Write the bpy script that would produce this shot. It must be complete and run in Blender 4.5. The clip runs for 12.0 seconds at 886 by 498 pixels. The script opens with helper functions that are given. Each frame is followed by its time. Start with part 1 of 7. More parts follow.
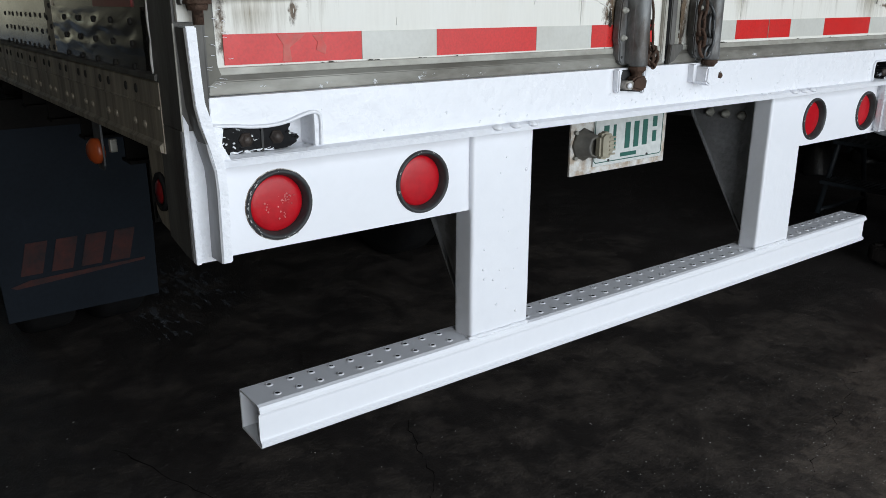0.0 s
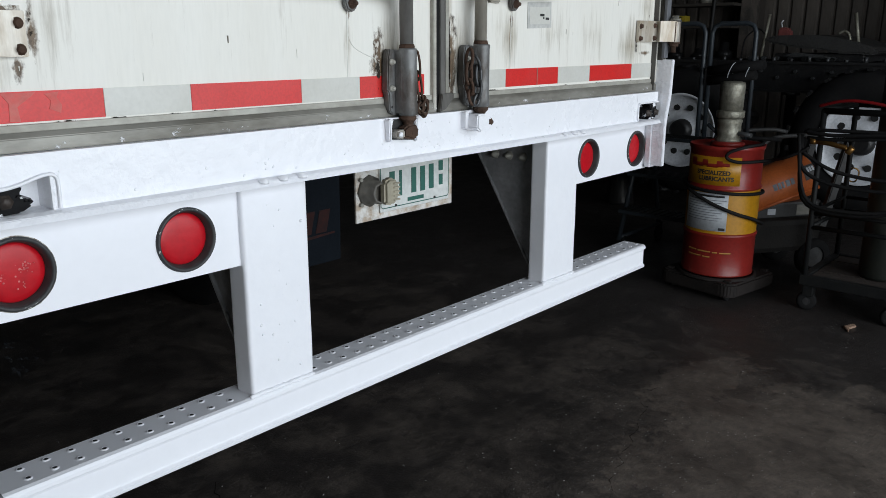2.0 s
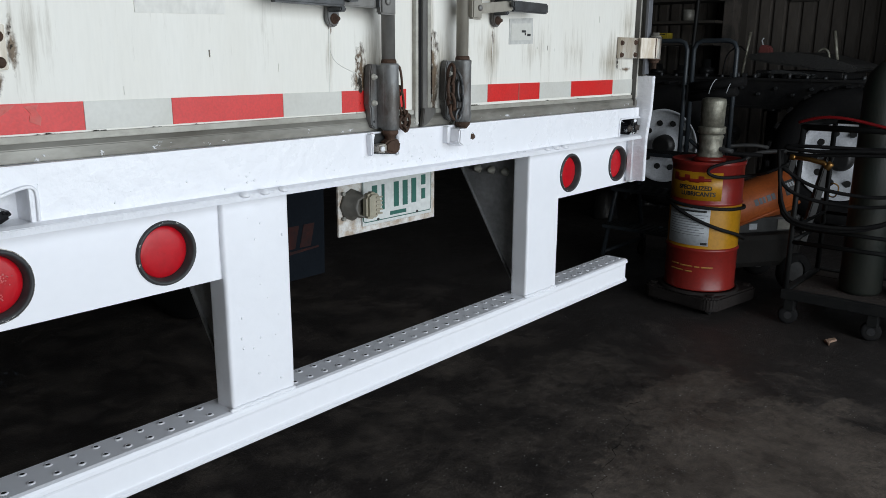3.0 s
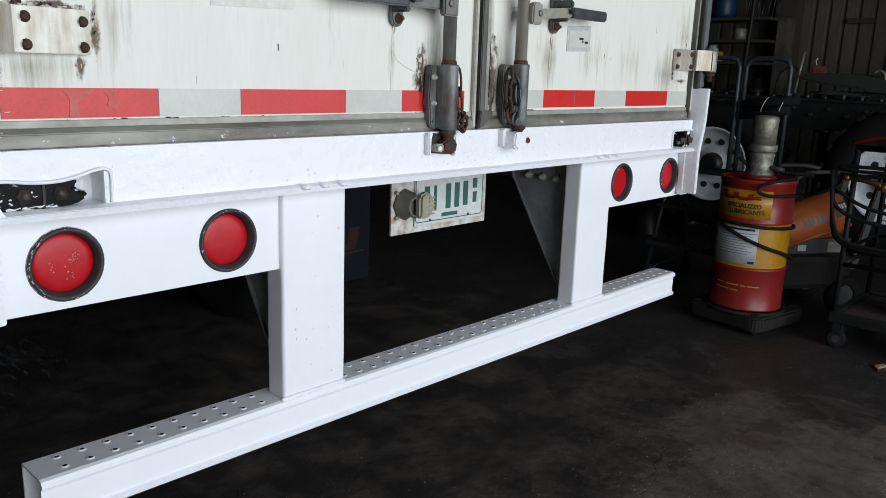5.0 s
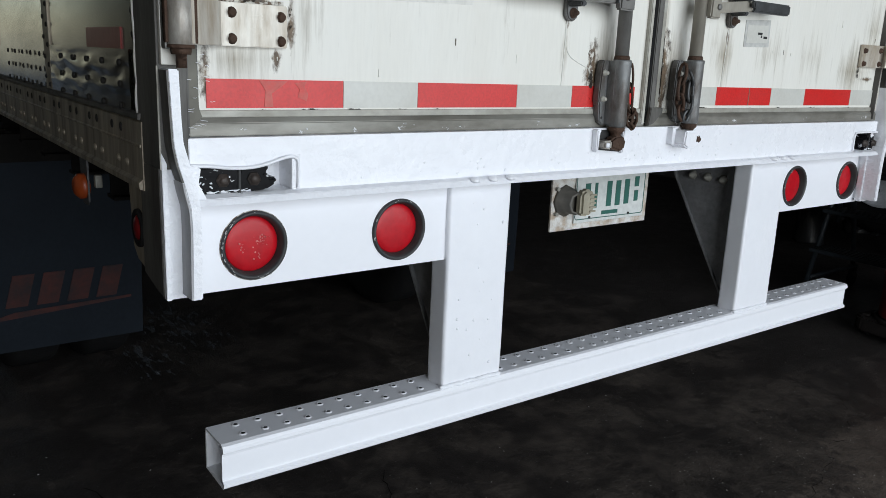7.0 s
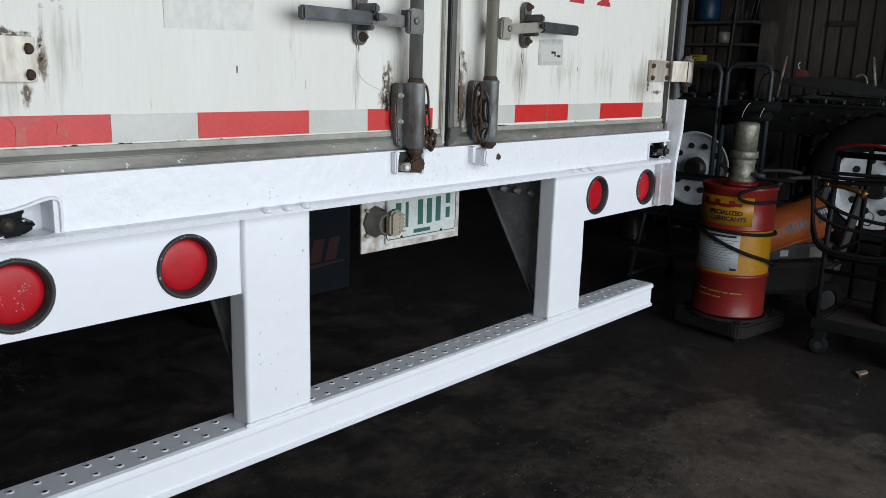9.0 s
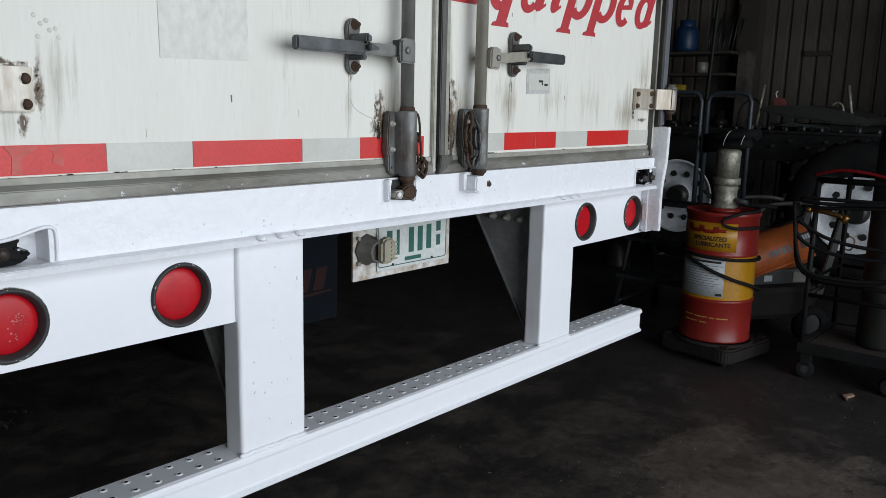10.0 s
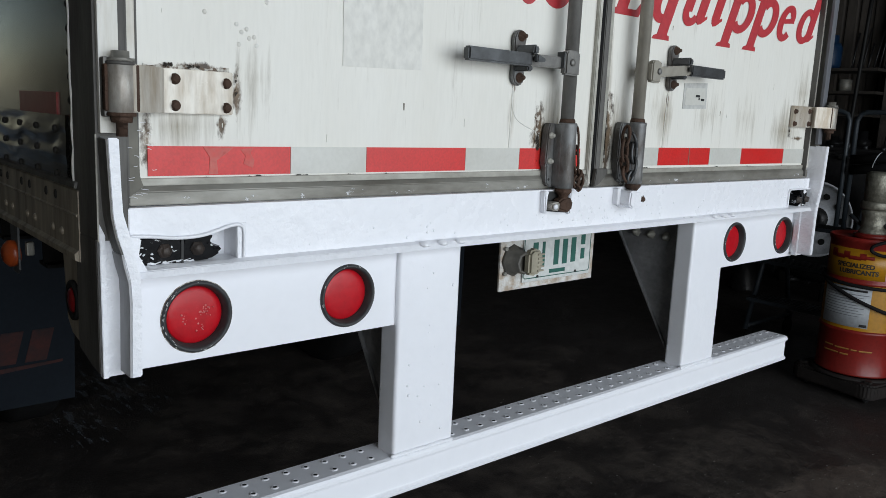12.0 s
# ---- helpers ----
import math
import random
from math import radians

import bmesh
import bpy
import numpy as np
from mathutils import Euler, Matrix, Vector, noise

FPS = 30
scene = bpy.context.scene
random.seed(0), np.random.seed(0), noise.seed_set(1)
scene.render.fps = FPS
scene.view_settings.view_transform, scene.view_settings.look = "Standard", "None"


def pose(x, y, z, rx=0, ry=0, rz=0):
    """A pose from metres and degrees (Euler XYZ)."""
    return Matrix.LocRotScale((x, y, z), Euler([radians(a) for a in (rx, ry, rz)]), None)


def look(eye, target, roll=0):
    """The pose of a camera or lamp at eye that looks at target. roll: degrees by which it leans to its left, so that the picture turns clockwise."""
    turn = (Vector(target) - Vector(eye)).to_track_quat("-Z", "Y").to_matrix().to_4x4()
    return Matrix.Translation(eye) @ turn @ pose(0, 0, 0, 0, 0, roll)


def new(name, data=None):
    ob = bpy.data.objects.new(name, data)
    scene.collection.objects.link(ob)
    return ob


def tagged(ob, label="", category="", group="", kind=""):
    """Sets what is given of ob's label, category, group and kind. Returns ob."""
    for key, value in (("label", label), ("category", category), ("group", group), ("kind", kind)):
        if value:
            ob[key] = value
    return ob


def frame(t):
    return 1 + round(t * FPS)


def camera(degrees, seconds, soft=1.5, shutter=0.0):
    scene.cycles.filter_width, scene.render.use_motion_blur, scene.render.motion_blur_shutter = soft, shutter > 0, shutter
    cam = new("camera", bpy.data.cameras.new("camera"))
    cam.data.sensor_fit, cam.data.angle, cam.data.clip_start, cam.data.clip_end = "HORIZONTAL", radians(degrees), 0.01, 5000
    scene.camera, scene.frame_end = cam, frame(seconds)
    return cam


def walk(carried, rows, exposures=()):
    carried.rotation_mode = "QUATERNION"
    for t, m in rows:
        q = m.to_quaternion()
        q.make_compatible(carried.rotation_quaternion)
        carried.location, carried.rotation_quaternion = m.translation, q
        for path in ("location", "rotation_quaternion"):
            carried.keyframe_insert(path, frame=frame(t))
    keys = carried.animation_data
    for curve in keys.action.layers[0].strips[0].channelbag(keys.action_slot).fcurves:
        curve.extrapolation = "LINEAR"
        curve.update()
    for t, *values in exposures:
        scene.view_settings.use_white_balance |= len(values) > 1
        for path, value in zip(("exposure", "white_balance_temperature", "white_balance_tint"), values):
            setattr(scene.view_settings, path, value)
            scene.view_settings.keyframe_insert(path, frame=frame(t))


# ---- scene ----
PATH = [
    (0, (-0.532, -1.349, 1.51), (0.608, 0.18, 0.909), -0.0),
    (0.5, (-0.558, -1.333, 1.505), (0.522, 0.242, 0.911), 1.5),
    (1, (-0.52, -1.343, 1.512), (0.491, 0.273, 0.907), 0.3),
    (1.5, (-0.453, -1.386, 1.529), (0.761, 0.1, 0.965), -0.1),
    (2, (-0.41, -1.442, 1.541), (1.039, -0.162, 1.028), 0.1),
    (2.5, (-0.408, -1.459, 1.545), (1.066, -0.198, 1.059), 0.3),
    (4.5, (-0.425, -1.443, 1.511), (1.06, -0.177, 1.072), 1.5),
    (5, (-0.452, -1.442, 1.509), (0.97, -0.107, 1.064), 2.0),
    (5.5, (-0.464, -1.434, 1.51), (0.91, -0.054, 1.052), 2.3),
    (6, (-0.496, -1.416, 1.51), (0.763, 0.07, 1.051), 2.5),
    (6.5, (-0.51, -1.399, 1.503), (0.644, 0.166, 1.035), 2.6),
    (8.5, (-0.42, -1.439, 1.545), (0.913, -0.025, 1.073), 1.6),
    (9, (-0.386, -1.456, 1.552), (1.052, -0.138, 1.11), 1.7),
    (9.5, (-0.37, -1.461, 1.56), (1.096, -0.157, 1.17), 1.0),
    (10, (-0.409, -1.445, 1.543), (1.068, -0.146, 1.178), 1.3),
    (10.5, (-0.433, -1.42, 1.54), (0.997, -0.069, 1.184), 1.4),
    (11, (-0.453, -1.403, 1.544), (0.916, 0.013, 1.196), 1.7),
    (11.5, (-0.459, -1.387, 1.539), (0.884, 0.053, 1.195), 2.1),
    (12, (-0.496, -1.364, 1.537), (0.791, 0.127, 1.192), 2.6),
]
cam = camera(58.8, 12.0, soft=0.7)
walk(cam, [(t, look(eye, target, roll)) for t, eye, target, roll in PATH],
     exposures=[(0.0, 0.0), (2.5, -0.04), (5.5, 0.0), (6.5, -0.03), (9.5, -0.1), (11.0, -0.16), (12.0, -0.16)])

# ---- world and light ----
world = bpy.data.worlds.new("sky")
scene.world = world
world.use_nodes = True
wn = world.node_tree.nodes
sky = wn.new("ShaderNodeTexSky")
sky.sky_type, sky.sun_disc = "NISHITA", False
sky.sun_elevation, sky.sun_rotation = radians(40), radians(200)
world.node_tree.links.new(sky.outputs[0], wn["Background"].inputs[0])
wn["Background"].inputs[1].default_value = 0.10

sun_data = bpy.data.lights.new("sun", "SUN")
sun_data.energy, sun_data.angle, sun_data.color = 1.0, radians(12), (1.0, 0.97, 0.93)
sun = new("sun", sun_data)
sun.matrix_world = look((0, -10, 10), (0, -9, 6))

door_light = bpy.data.lights.new("doorway_daylight", "AREA")
door_light.shape, door_light.size, door_light.size_y = "RECTANGLE", 7.2, 3.6
door_light.energy, door_light.color = 305, (0.90, 0.975, 1.04)
door_lamp = new("doorway_daylight", door_light)
door_lamp.matrix_world = look((1.4, -5.0, 2.1), (1.4, 0, 2.1))

# ---- materials ----


def mat(name, base, rough=0.6, metal=0.0, base2=None, scale=6.0, amount=0.5, bump=0.15, fine=60.0,
        stretch=(1, 1, 1), spec=0.5, coat=0.0, vary=0.0, sharp=0.15, grain_amt=0.35):
    m = bpy.data.materials.new(name)
    m.use_nodes = True
    n, l = m.node_tree.nodes, m.node_tree.links
    b = n["Principled BSDF"]
    b.inputs["Metallic"].default_value = metal
    b.inputs["Specular IOR Level"].default_value = spec
    b.inputs["Coat Weight"].default_value = coat
    tc = n.new("ShaderNodeTexCoord")
    mp = n.new("ShaderNodeMapping")
    mp.inputs["Scale"].default_value = stretch
    l.new(tc.outputs["Object"], mp.inputs[0])
    big = n.new("ShaderNodeTexNoise")
    big.inputs["Scale"].default_value, big.inputs["Detail"].default_value = scale, 6
    big.inputs["Roughness"].default_value = 0.65
    small = n.new("ShaderNodeTexNoise")
    small.inputs["Scale"].default_value, small.inputs["Detail"].default_value = fine, 4
    l.new(mp.outputs[0], big.inputs[0])
    l.new(mp.outputs[0], small.inputs[0])
    ramp = n.new("ShaderNodeValToRGB")
    ramp.color_ramp.elements[0].position, ramp.color_ramp.elements[1].position = 0.5 - sharp, 0.5 + sharp
    l.new(big.outputs[0], ramp.inputs[0])
    fac = n.new("ShaderNodeMath")
    fac.operation = "MULTIPLY"
    fac.inputs[1].default_value = amount
    l.new(ramp.outputs[0], fac.inputs[0])
    mix = n.new("ShaderNodeMix")
    mix.data_type = "RGBA"
    mix.inputs[6].default_value = (*base, 1)
    mix.inputs[7].default_value = (*(base2 or [c * 0.6 for c in base]), 1)
    l.new(fac.outputs[0], mix.inputs[0])
    grain = n.new("ShaderNodeMix")
    grain.data_type, grain.blend_type = "RGBA", "MULTIPLY"
    grain.inputs[0].default_value = grain_amt
    l.new(mix.outputs[2], grain.inputs[6])
    gr = n.new("ShaderNodeValToRGB")
    gr.color_ramp.elements[0].position, gr.color_ramp.elements[1].position = 0.3, 0.62
    gr.color_ramp.elements[0].color = (0.55, 0.55, 0.55, 1)
    l.new(small.outputs[0], gr.inputs[0])
    l.new(gr.outputs[0], grain.inputs[7])
    out = grain.outputs[2]
    if vary:
        info = n.new("ShaderNodeObjectInfo")
        hsv = n.new("ShaderNodeHueSaturation")
        mr = n.new("ShaderNodeMapRange")
        mr.inputs[3].default_value, mr.inputs[4].default_value = 1 - vary, 1 + vary
        l.new(info.outputs["Random"], mr.inputs[0])
        l.new(mr.outputs[0], hsv.inputs["Value"])
        l.new(out, hsv.inputs["Color"])
        out = hsv.outputs[0]
    l.new(out, b.inputs["Base Color"])
    rr = n.new("ShaderNodeMapRange")
    rr.inputs[3].default_value, rr.inputs[4].default_value = max(rough - 0.12, 0.02), min(rough + 0.15, 1)
    l.new(big.outputs[0], rr.inputs[0])
    l.new(rr.outputs[0], b.inputs["Roughness"])
    if bump:
        add = n.new("ShaderNodeMath")
        add.operation = "ADD"
        l.new(small.outputs[0], add.inputs[0])
        l.new(big.outputs[0], add.inputs[1])
        bp = n.new("ShaderNodeBump")
        bp.inputs["Strength"].default_value, bp.inputs["Distance"].default_value = bump, 0.01
        l.new(add.outputs[0], bp.inputs["Height"])
        l.new(bp.outputs[0], b.inputs["Normal"])
    return m


WHITE_PAINT = mat("fresh_white_paint", (0.86, 0.87, 0.91), 0.36, base2=(0.83, 0.84, 0.88), scale=5, amount=0.6, bump=0.03, fine=45, grain_amt=0.03)
POST_PAINT = mat("post_white_paint", (0.86, 0.87, 0.91), 0.34, base2=(0.82, 0.83, 0.87), scale=7, amount=0.6, bump=0.16, fine=32, grain_amt=0.03)
# grey that carries the shade on the flange's left side
SHADE_PAINT = mat("shaded_flange_grey", (0.34, 0.34, 0.35), 0.5, base2=(0.50, 0.50, 0.51), scale=14, amount=0.5, bump=0.08, stretch=(1, 1, 0.4))
SILL_PAINT = mat("wrinkled_white_paint", (0.86, 0.87, 0.91), 0.27, base2=(0.83, 0.84, 0.88), scale=9, amount=0.6, bump=0.28, fine=30, grain_amt=0.04)
THICK_PAINT = mat("brushed_white_paint", (0.86, 0.87, 0.91), 0.3, base2=(0.81, 0.82, 0.86), scale=16, amount=0.6, bump=0.38, fine=60, grain_amt=0.05)
DOOR_WHITE = mat("weathered_door_white", (0.80, 0.79, 0.74), 0.5, base2=(0.68, 0.65, 0.57), scale=2.6, amount=0.42, bump=0.03, stretch=(2.2, 2.2, 0.28), sharp=0.24, grain_amt=0.08)
GREY_ALU = mat("dull_aluminium", (0.30, 0.293, 0.262), 0.5, 0.3, base2=(0.115, 0.105, 0.085), scale=7, amount=0.8, bump=0.06, stretch=(0.5, 1, 1.5), grain_amt=0.2)
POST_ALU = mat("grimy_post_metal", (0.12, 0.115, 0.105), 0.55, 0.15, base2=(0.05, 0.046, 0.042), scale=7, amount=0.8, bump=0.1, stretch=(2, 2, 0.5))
SIDE_ALU = mat("polished_side_aluminium", (0.62, 0.59, 0.53), 0.16, 0.95, base2=(0.36, 0.335, 0.28), scale=3, amount=0.7, bump=0.025, fine=6, stretch=(1, 0.6, 2.2), grain_amt=0.15)
RAIL_ALU = mat("dirty_rail_aluminium", (0.46, 0.40, 0.31), 0.42, 0.3, base2=(0.13, 0.11, 0.085), scale=9, amount=0.9, bump=0.04, stretch=(1, 2.4, 0.3), sharp=0.16)
TAPE_RED = mat("red_reflective_tape", (0.66, 0.020, 0.018), 0.38, base2=(0.56, 0.03, 0.026), scale=12, amount=0.5, bump=0.05, fine=220)
TAPE_OLD = mat("peeled_red_tape", (0.62, 0.06, 0.05), 0.5, base2=(0.52, 0.17, 0.14), scale=25, amount=0.7, bump=0.25)
TAPE_DARK = mat("dark_red_tape", (0.20, 0.008, 0.010), 0.3, base2=(0.10, 0.006, 0.008), scale=5, amount=0.6, bump=0.02, grain_amt=0.1, spec=0.2)
TAPE_WHITE = mat("white_reflective_tape", (0.62, 0.62, 0.58), 0.4, base2=(0.52, 0.51, 0.46), scale=5, amount=0.7, bump=0.03, fine=120, grain_amt=0.12)
HINGE_STEEL = mat("hinge_zinc", (0.62, 0.59, 0.53), 0.42, 0.25, base2=(0.34, 0.27, 0.19), scale=11, amount=0.8, bump=0.05, stretch=(2.2, 2, 0.45), sharp=0.12, grain_amt=0.25)
ROD_STEEL = mat("grey_rod_steel", (0.24, 0.235, 0.22), 0.5, 0.4, base2=(0.12, 0.115, 0.11), scale=16, amount=0.8, bump=0.06, stretch=(1, 1, 0.5), grain_amt=0.2)
GUIDE_ZINC = mat("stained_hinge_barrel", (0.50, 0.48, 0.44), 0.38, 0.3, base2=(0.15, 0.12, 0.09), scale=26, amount=0.8, bump=0.12, stretch=(1, 1, 0.4))
GUIDE_STEEL = mat("stained_guide_steel", (0.20, 0.205, 0.205), 0.5, 0.3, base2=(0.07, 0.056, 0.046), scale=20, amount=0.85, bump=0.12, stretch=(1, 1, 0.5), sharp=0.1, grain_amt=0.4)
ROD_WARM = mat("warm_grey_rod", (0.40, 0.375, 0.32), 0.45, 0.3, base2=(0.24, 0.22, 0.185), scale=8, amount=0.7, bump=0.08, stretch=(1, 1, 0.4))
SEAL_OLIVE = mat("olive_grey_seal", (0.15, 0.142, 0.115), 0.55, 0.1, base2=(0.08, 0.074, 0.06), scale=9, amount=0.8, bump=0.08, stretch=(1, 1, 0.5))
TRIM_LIGHT = mat("weathered_light_trim", (0.44, 0.43, 0.385), 0.5, 0.15, base2=(0.26, 0.245, 0.205), scale=9, amount=0.8, bump=0.06, stretch=(0.8, 1, 1.4), grain_amt=0.3)
DIMPLE = mat("dark_rivet", (0.03, 0.028, 0.026), 0.7, bump=0.1, spec=0.2)
CREAM = mat("cream_wall_panel", (0.70, 0.61, 0.46), 0.7, base2=(0.40, 0.34, 0.25), scale=1.5, bump=0.1)
DARK_STEEL = mat("dark_hardware_steel", (0.10, 0.105, 0.11), 0.45, 0.5, base2=(0.045, 0.045, 0.045), scale=18, amount=0.8, bump=0.08)
RUST = mat("rusty_steel", (0.085, 0.045, 0.028), 0.8, 0.2, base2=(0.05, 0.03, 0.02), scale=30, amount=0.8, bump=0.5)
BOLT_BROWN = mat("browned_bolt", (0.055, 0.040, 0.032), 0.5, 0.2, base2=(0.02, 0.016, 0.014), scale=40, amount=0.8, bump=0.3)
RUBBER = mat("black_rubber", (0.010, 0.010, 0.011), 0.7, base2=(0.019, 0.018, 0.017), scale=12, amount=0.6, bump=0.2, spec=0.12)
GROMMET = mat("worn_grommet_rubber", (0.022, 0.023, 0.025), 0.55, base2=(0.05, 0.05, 0.05), scale=14, amount=0.7, bump=0.15)
BUMP_RUBBER = mat("black_bumper_rubber", (0.006, 0.006, 0.007), 0.2, base2=(0.75, 0.76, 0.78), scale=24, amount=1.0, bump=0.05, fine=20, sharp=0.02, spec=0.07, stretch=(1, 1, 1.6))
bm_ramp = [n for n in BUMP_RUBBER.node_tree.nodes if n.bl_idname == "ShaderNodeValToRGB"][0].color_ramp
bm_ramp.elements[0].position, bm_ramp.elements[1].position = 0.60, 0.625
LENS_RED = mat("red_lamp_lens", (0.52, 0.006, 0.014), 0.33, base2=(0.34, 0.004, 0.010), scale=14, amount=0.5, bump=0.05, spec=0.3)
LENS_AMBER = mat("amber_lens", (0.36, 0.06, 0.012), 0.35, base2=(0.25, 0.045, 0.008), scale=20, amount=0.5, bump=0.05)
PAINT_PINK = mat("pale_pink_paint_flecks", (0.60, 0.11, 0.11), 0.6, base2=(0.66, 0.32, 0.30), scale=60, bump=0.1)
PLATE_WHITE = mat("plate_white", (0.66, 0.68, 0.66), 0.4, base2=(0.55, 0.57, 0.55), scale=14, amount=0.5, bump=0.05)
BRACKET_WHITE = mat("rusty_white_bracket", (0.68, 0.67, 0.64), 0.55, base2=(0.36, 0.26, 0.17), scale=22, amount=0.8, bump=0.3, sharp=0.08)
PLATE_GREEN = mat("plate_green", (0.02, 0.13, 0.10), 0.5, bump=0)
SOCKET_GREY = mat("grey_plastic", (0.10, 0.095, 0.085), 0.6, base2=(0.17, 0.155, 0.125), scale=20, bump=0.2)
SOCKET_BEIGE = mat("beige_plastic", (0.36, 0.33, 0.25), 0.6, base2=(0.26, 0.23, 0.17), scale=24, bump=0.2)
TEXT_RED = mat("red_lettering", (0.50, 0.035, 0.045), 0.45, base2=(0.42, 0.05, 0.06), scale=10, bump=0.03)
STICKER = mat("worn_sticker", (0.50, 0.50, 0.48), 0.6, base2=(0.62, 0.62, 0.59), scale=30, bump=0.15)
STAIN = mat("rust_dirt_stain", (0.10, 0.085, 0.065), 0.85, base2=(0.30, 0.27, 0.22), scale=40, amount=0.8, bump=0.3)
POST_FLECK = mat("flecked_blue_grey", (0.13, 0.135, 0.15), 0.5, 0.1, base2=(0.80, 0.80, 0.82), scale=16, amount=1.0, bump=0.1, stretch=(1, 1, 0.35), sharp=0.02)
fl_ramp = [n for n in POST_FLECK.node_tree.nodes if n.bl_idname == "ShaderNodeValToRGB"][0].color_ramp
fl_ramp.elements[0].position, fl_ramp.elements[1].position = 0.57, 0.60
PEELED = mat("peeled_paint_chips", (0.66, 0.64, 0.58), 0.8, base2=(0.13, 0.085, 0.055), scale=70, amount=0.95, bump=0.6, sharp=0.05)
CAULK = mat("patched_white_sealant", (0.78, 0.78, 0.75), 0.5, base2=(0.50, 0.45, 0.36), scale=9, amount=0.75, bump=0.06, stretch=(3, 2, 0.5), sharp=0.2, grain_amt=0.12)
GHOST = mat("old_label_residue", (0.715, 0.705, 0.655), 0.55, base2=(0.78, 0.77, 0.725), scale=9, amount=0.9, bump=0.03, stretch=(1, 1, 0.6))
FLAP = mat("mud_flap_rubber", (0.008, 0.0115, 0.017), 0.7, base2=(0.014, 0.019, 0.026), scale=4, amount=0.7, bump=0.08, spec=0.12)
FLAP_RED = mat("faded_orange_red", (0.055, 0.008, 0.005), 0.8, base2=(0.012, 0.010, 0.012), scale=14, amount=0.9, bump=0.1)
UNDER = mat("underside_black", (0.008, 0.0075, 0.007), 0.9, base2=(0.016, 0.014, 0.012), scale=5, bump=0.3, spec=0.1)
GUSSET = mat("grey_sprayed_gusset", (0.20, 0.20, 0.205), 0.6, base2=(0.40, 0.40, 0.41), scale=12, amount=0.6, bump=0.35, spec=0.3)
RIM_RUST = mat("rusty_orange_rim", (0.22, 0.09, 0.03), 0.75, base2=(0.08, 0.04, 0.02), scale=9, amount=0.8, bump=0.3)
RIM_WHITE = mat("white_wheel_rim", (0.78, 0.80, 0.84), 0.4, base2=(0.48, 0.50, 0.53), scale=8, bump=0.08)
DRUM_RED = mat("drum_red", (0.27, 0.020, 0.015), 0.34, base2=(0.17, 0.018, 0.014), scale=6, amount=0.6, bump=0.06)
DRUM_YELLOW = mat("drum_yellow", (0.50, 0.24, 0.01), 0.36, base2=(0.40, 0.18, 0.01), scale=6, amount=0.6, bump=0.05)
SPLINTER = mat("pale_wood_splinter", (0.36, 0.24, 0.17), 0.7, base2=(0.24, 0.15, 0.10), scale=30, bump=0.2)
GRIT = mat("pale_grit", (0.34, 0.33, 0.31), 0.7, base2=(0.10, 0.095, 0.09), scale=8, amount=0.9, bump=0)
LABEL_WHITE = mat("paper_label", (0.60, 0.63, 0.66), 0.55, base2=(0.48, 0.51, 0.55), scale=16, bump=0.05)
INK = mat("black_ink", (0.02, 0.02, 0.02), 0.6, bump=0)
GREY_INK = mat("grey_ink", (0.22, 0.23, 0.25), 0.6, bump=0)
PALE_INK = mat("pale_yellow_print", (0.46, 0.22, 0.05), 0.6, bump=0)
PUMP_ALU = mat("cast_pump_metal", (0.36, 0.35, 0.29), 0.5, 0.5, base2=(0.14, 0.13, 0.10), scale=24, amount=0.8, bump=0.3)
BLACK_PLASTIC = mat("black_plastic", (0.014, 0.013, 0.012), 0.6, base2=(0.028, 0.024, 0.021), scale=9, bump=0.2, spec=0.2)
DOLLY_BROWN = mat("dusty_dolly_plastic", (0.026, 0.0215, 0.02), 0.65, base2=(0.012, 0.0105, 0.01), scale=10, bump=0.25, spec=0.2)
HEATER_ORANGE = mat("heater_orange", (0.56, 0.135, 0.03), 0.45, base2=(0.44, 0.11, 0.03), scale=8, amount=0.6, bump=0.05)
HEATER_GREY = mat("heater_grey", (0.06, 0.06, 0.06), 0.55, base2=(0.03, 0.03, 0.03), scale=9, bump=0.1)
LADDER_BLUE = mat("blue_grey_pipe", (0.040, 0.050, 0.060), 0.42, 0.1, base2=(0.020, 0.024, 0.028), scale=14, bump=0.1)
CART_STEEL = mat("cart_black_steel", (0.009, 0.0095, 0.010), 0.55, 0.0, base2=(0.018, 0.018, 0.017), scale=14, bump=0.15, spec=0.25)
CART_WOOD = mat("worn_cart_deck", (0.036, 0.026, 0.021), 0.8, base2=(0.03, 0.024, 0.02), scale=9, bump=0.3)
CYL_GREEN = mat("green_gas_cylinder", (0.014, 0.019, 0.016), 0.5, base2=(0.028, 0.026, 0.02), scale=6, amount=0.7, bump=0.1)
BRASS = mat("brass", (0.40, 0.22, 0.07), 0.35, 0.9, base2=(0.22, 0.11, 0.04), scale=20, bump=0.1)
SHELF_WOOD = mat("dark_shelf_wood", (0.045, 0.038, 0.032), 0.75, base2=(0.04, 0.035, 0.03), scale=6, bump=0.25, stretch=(1, 0.3, 1))
SHELF_PALE = mat("scuffed_shelf_end", (0.095, 0.08, 0.07), 0.7, base2=(0.04, 0.036, 0.032), scale=4, amount=0.9, bump=0.2, sharp=0.06)
SIDING = mat("dull_metal_siding", (0.115, 0.10, 0.087), 0.6, 0.0, base2=(0.026, 0.022, 0.02), scale=3.5, amount=0.9, bump=0.15, stretch=(1, 1, 0.2), vary=0.14)
TANK_BLUE = mat("blue_tank", (0.007, 0.032, 0.085), 0.4, base2=(0.011, 0.05, 0.13), scale=8, bump=0.08)
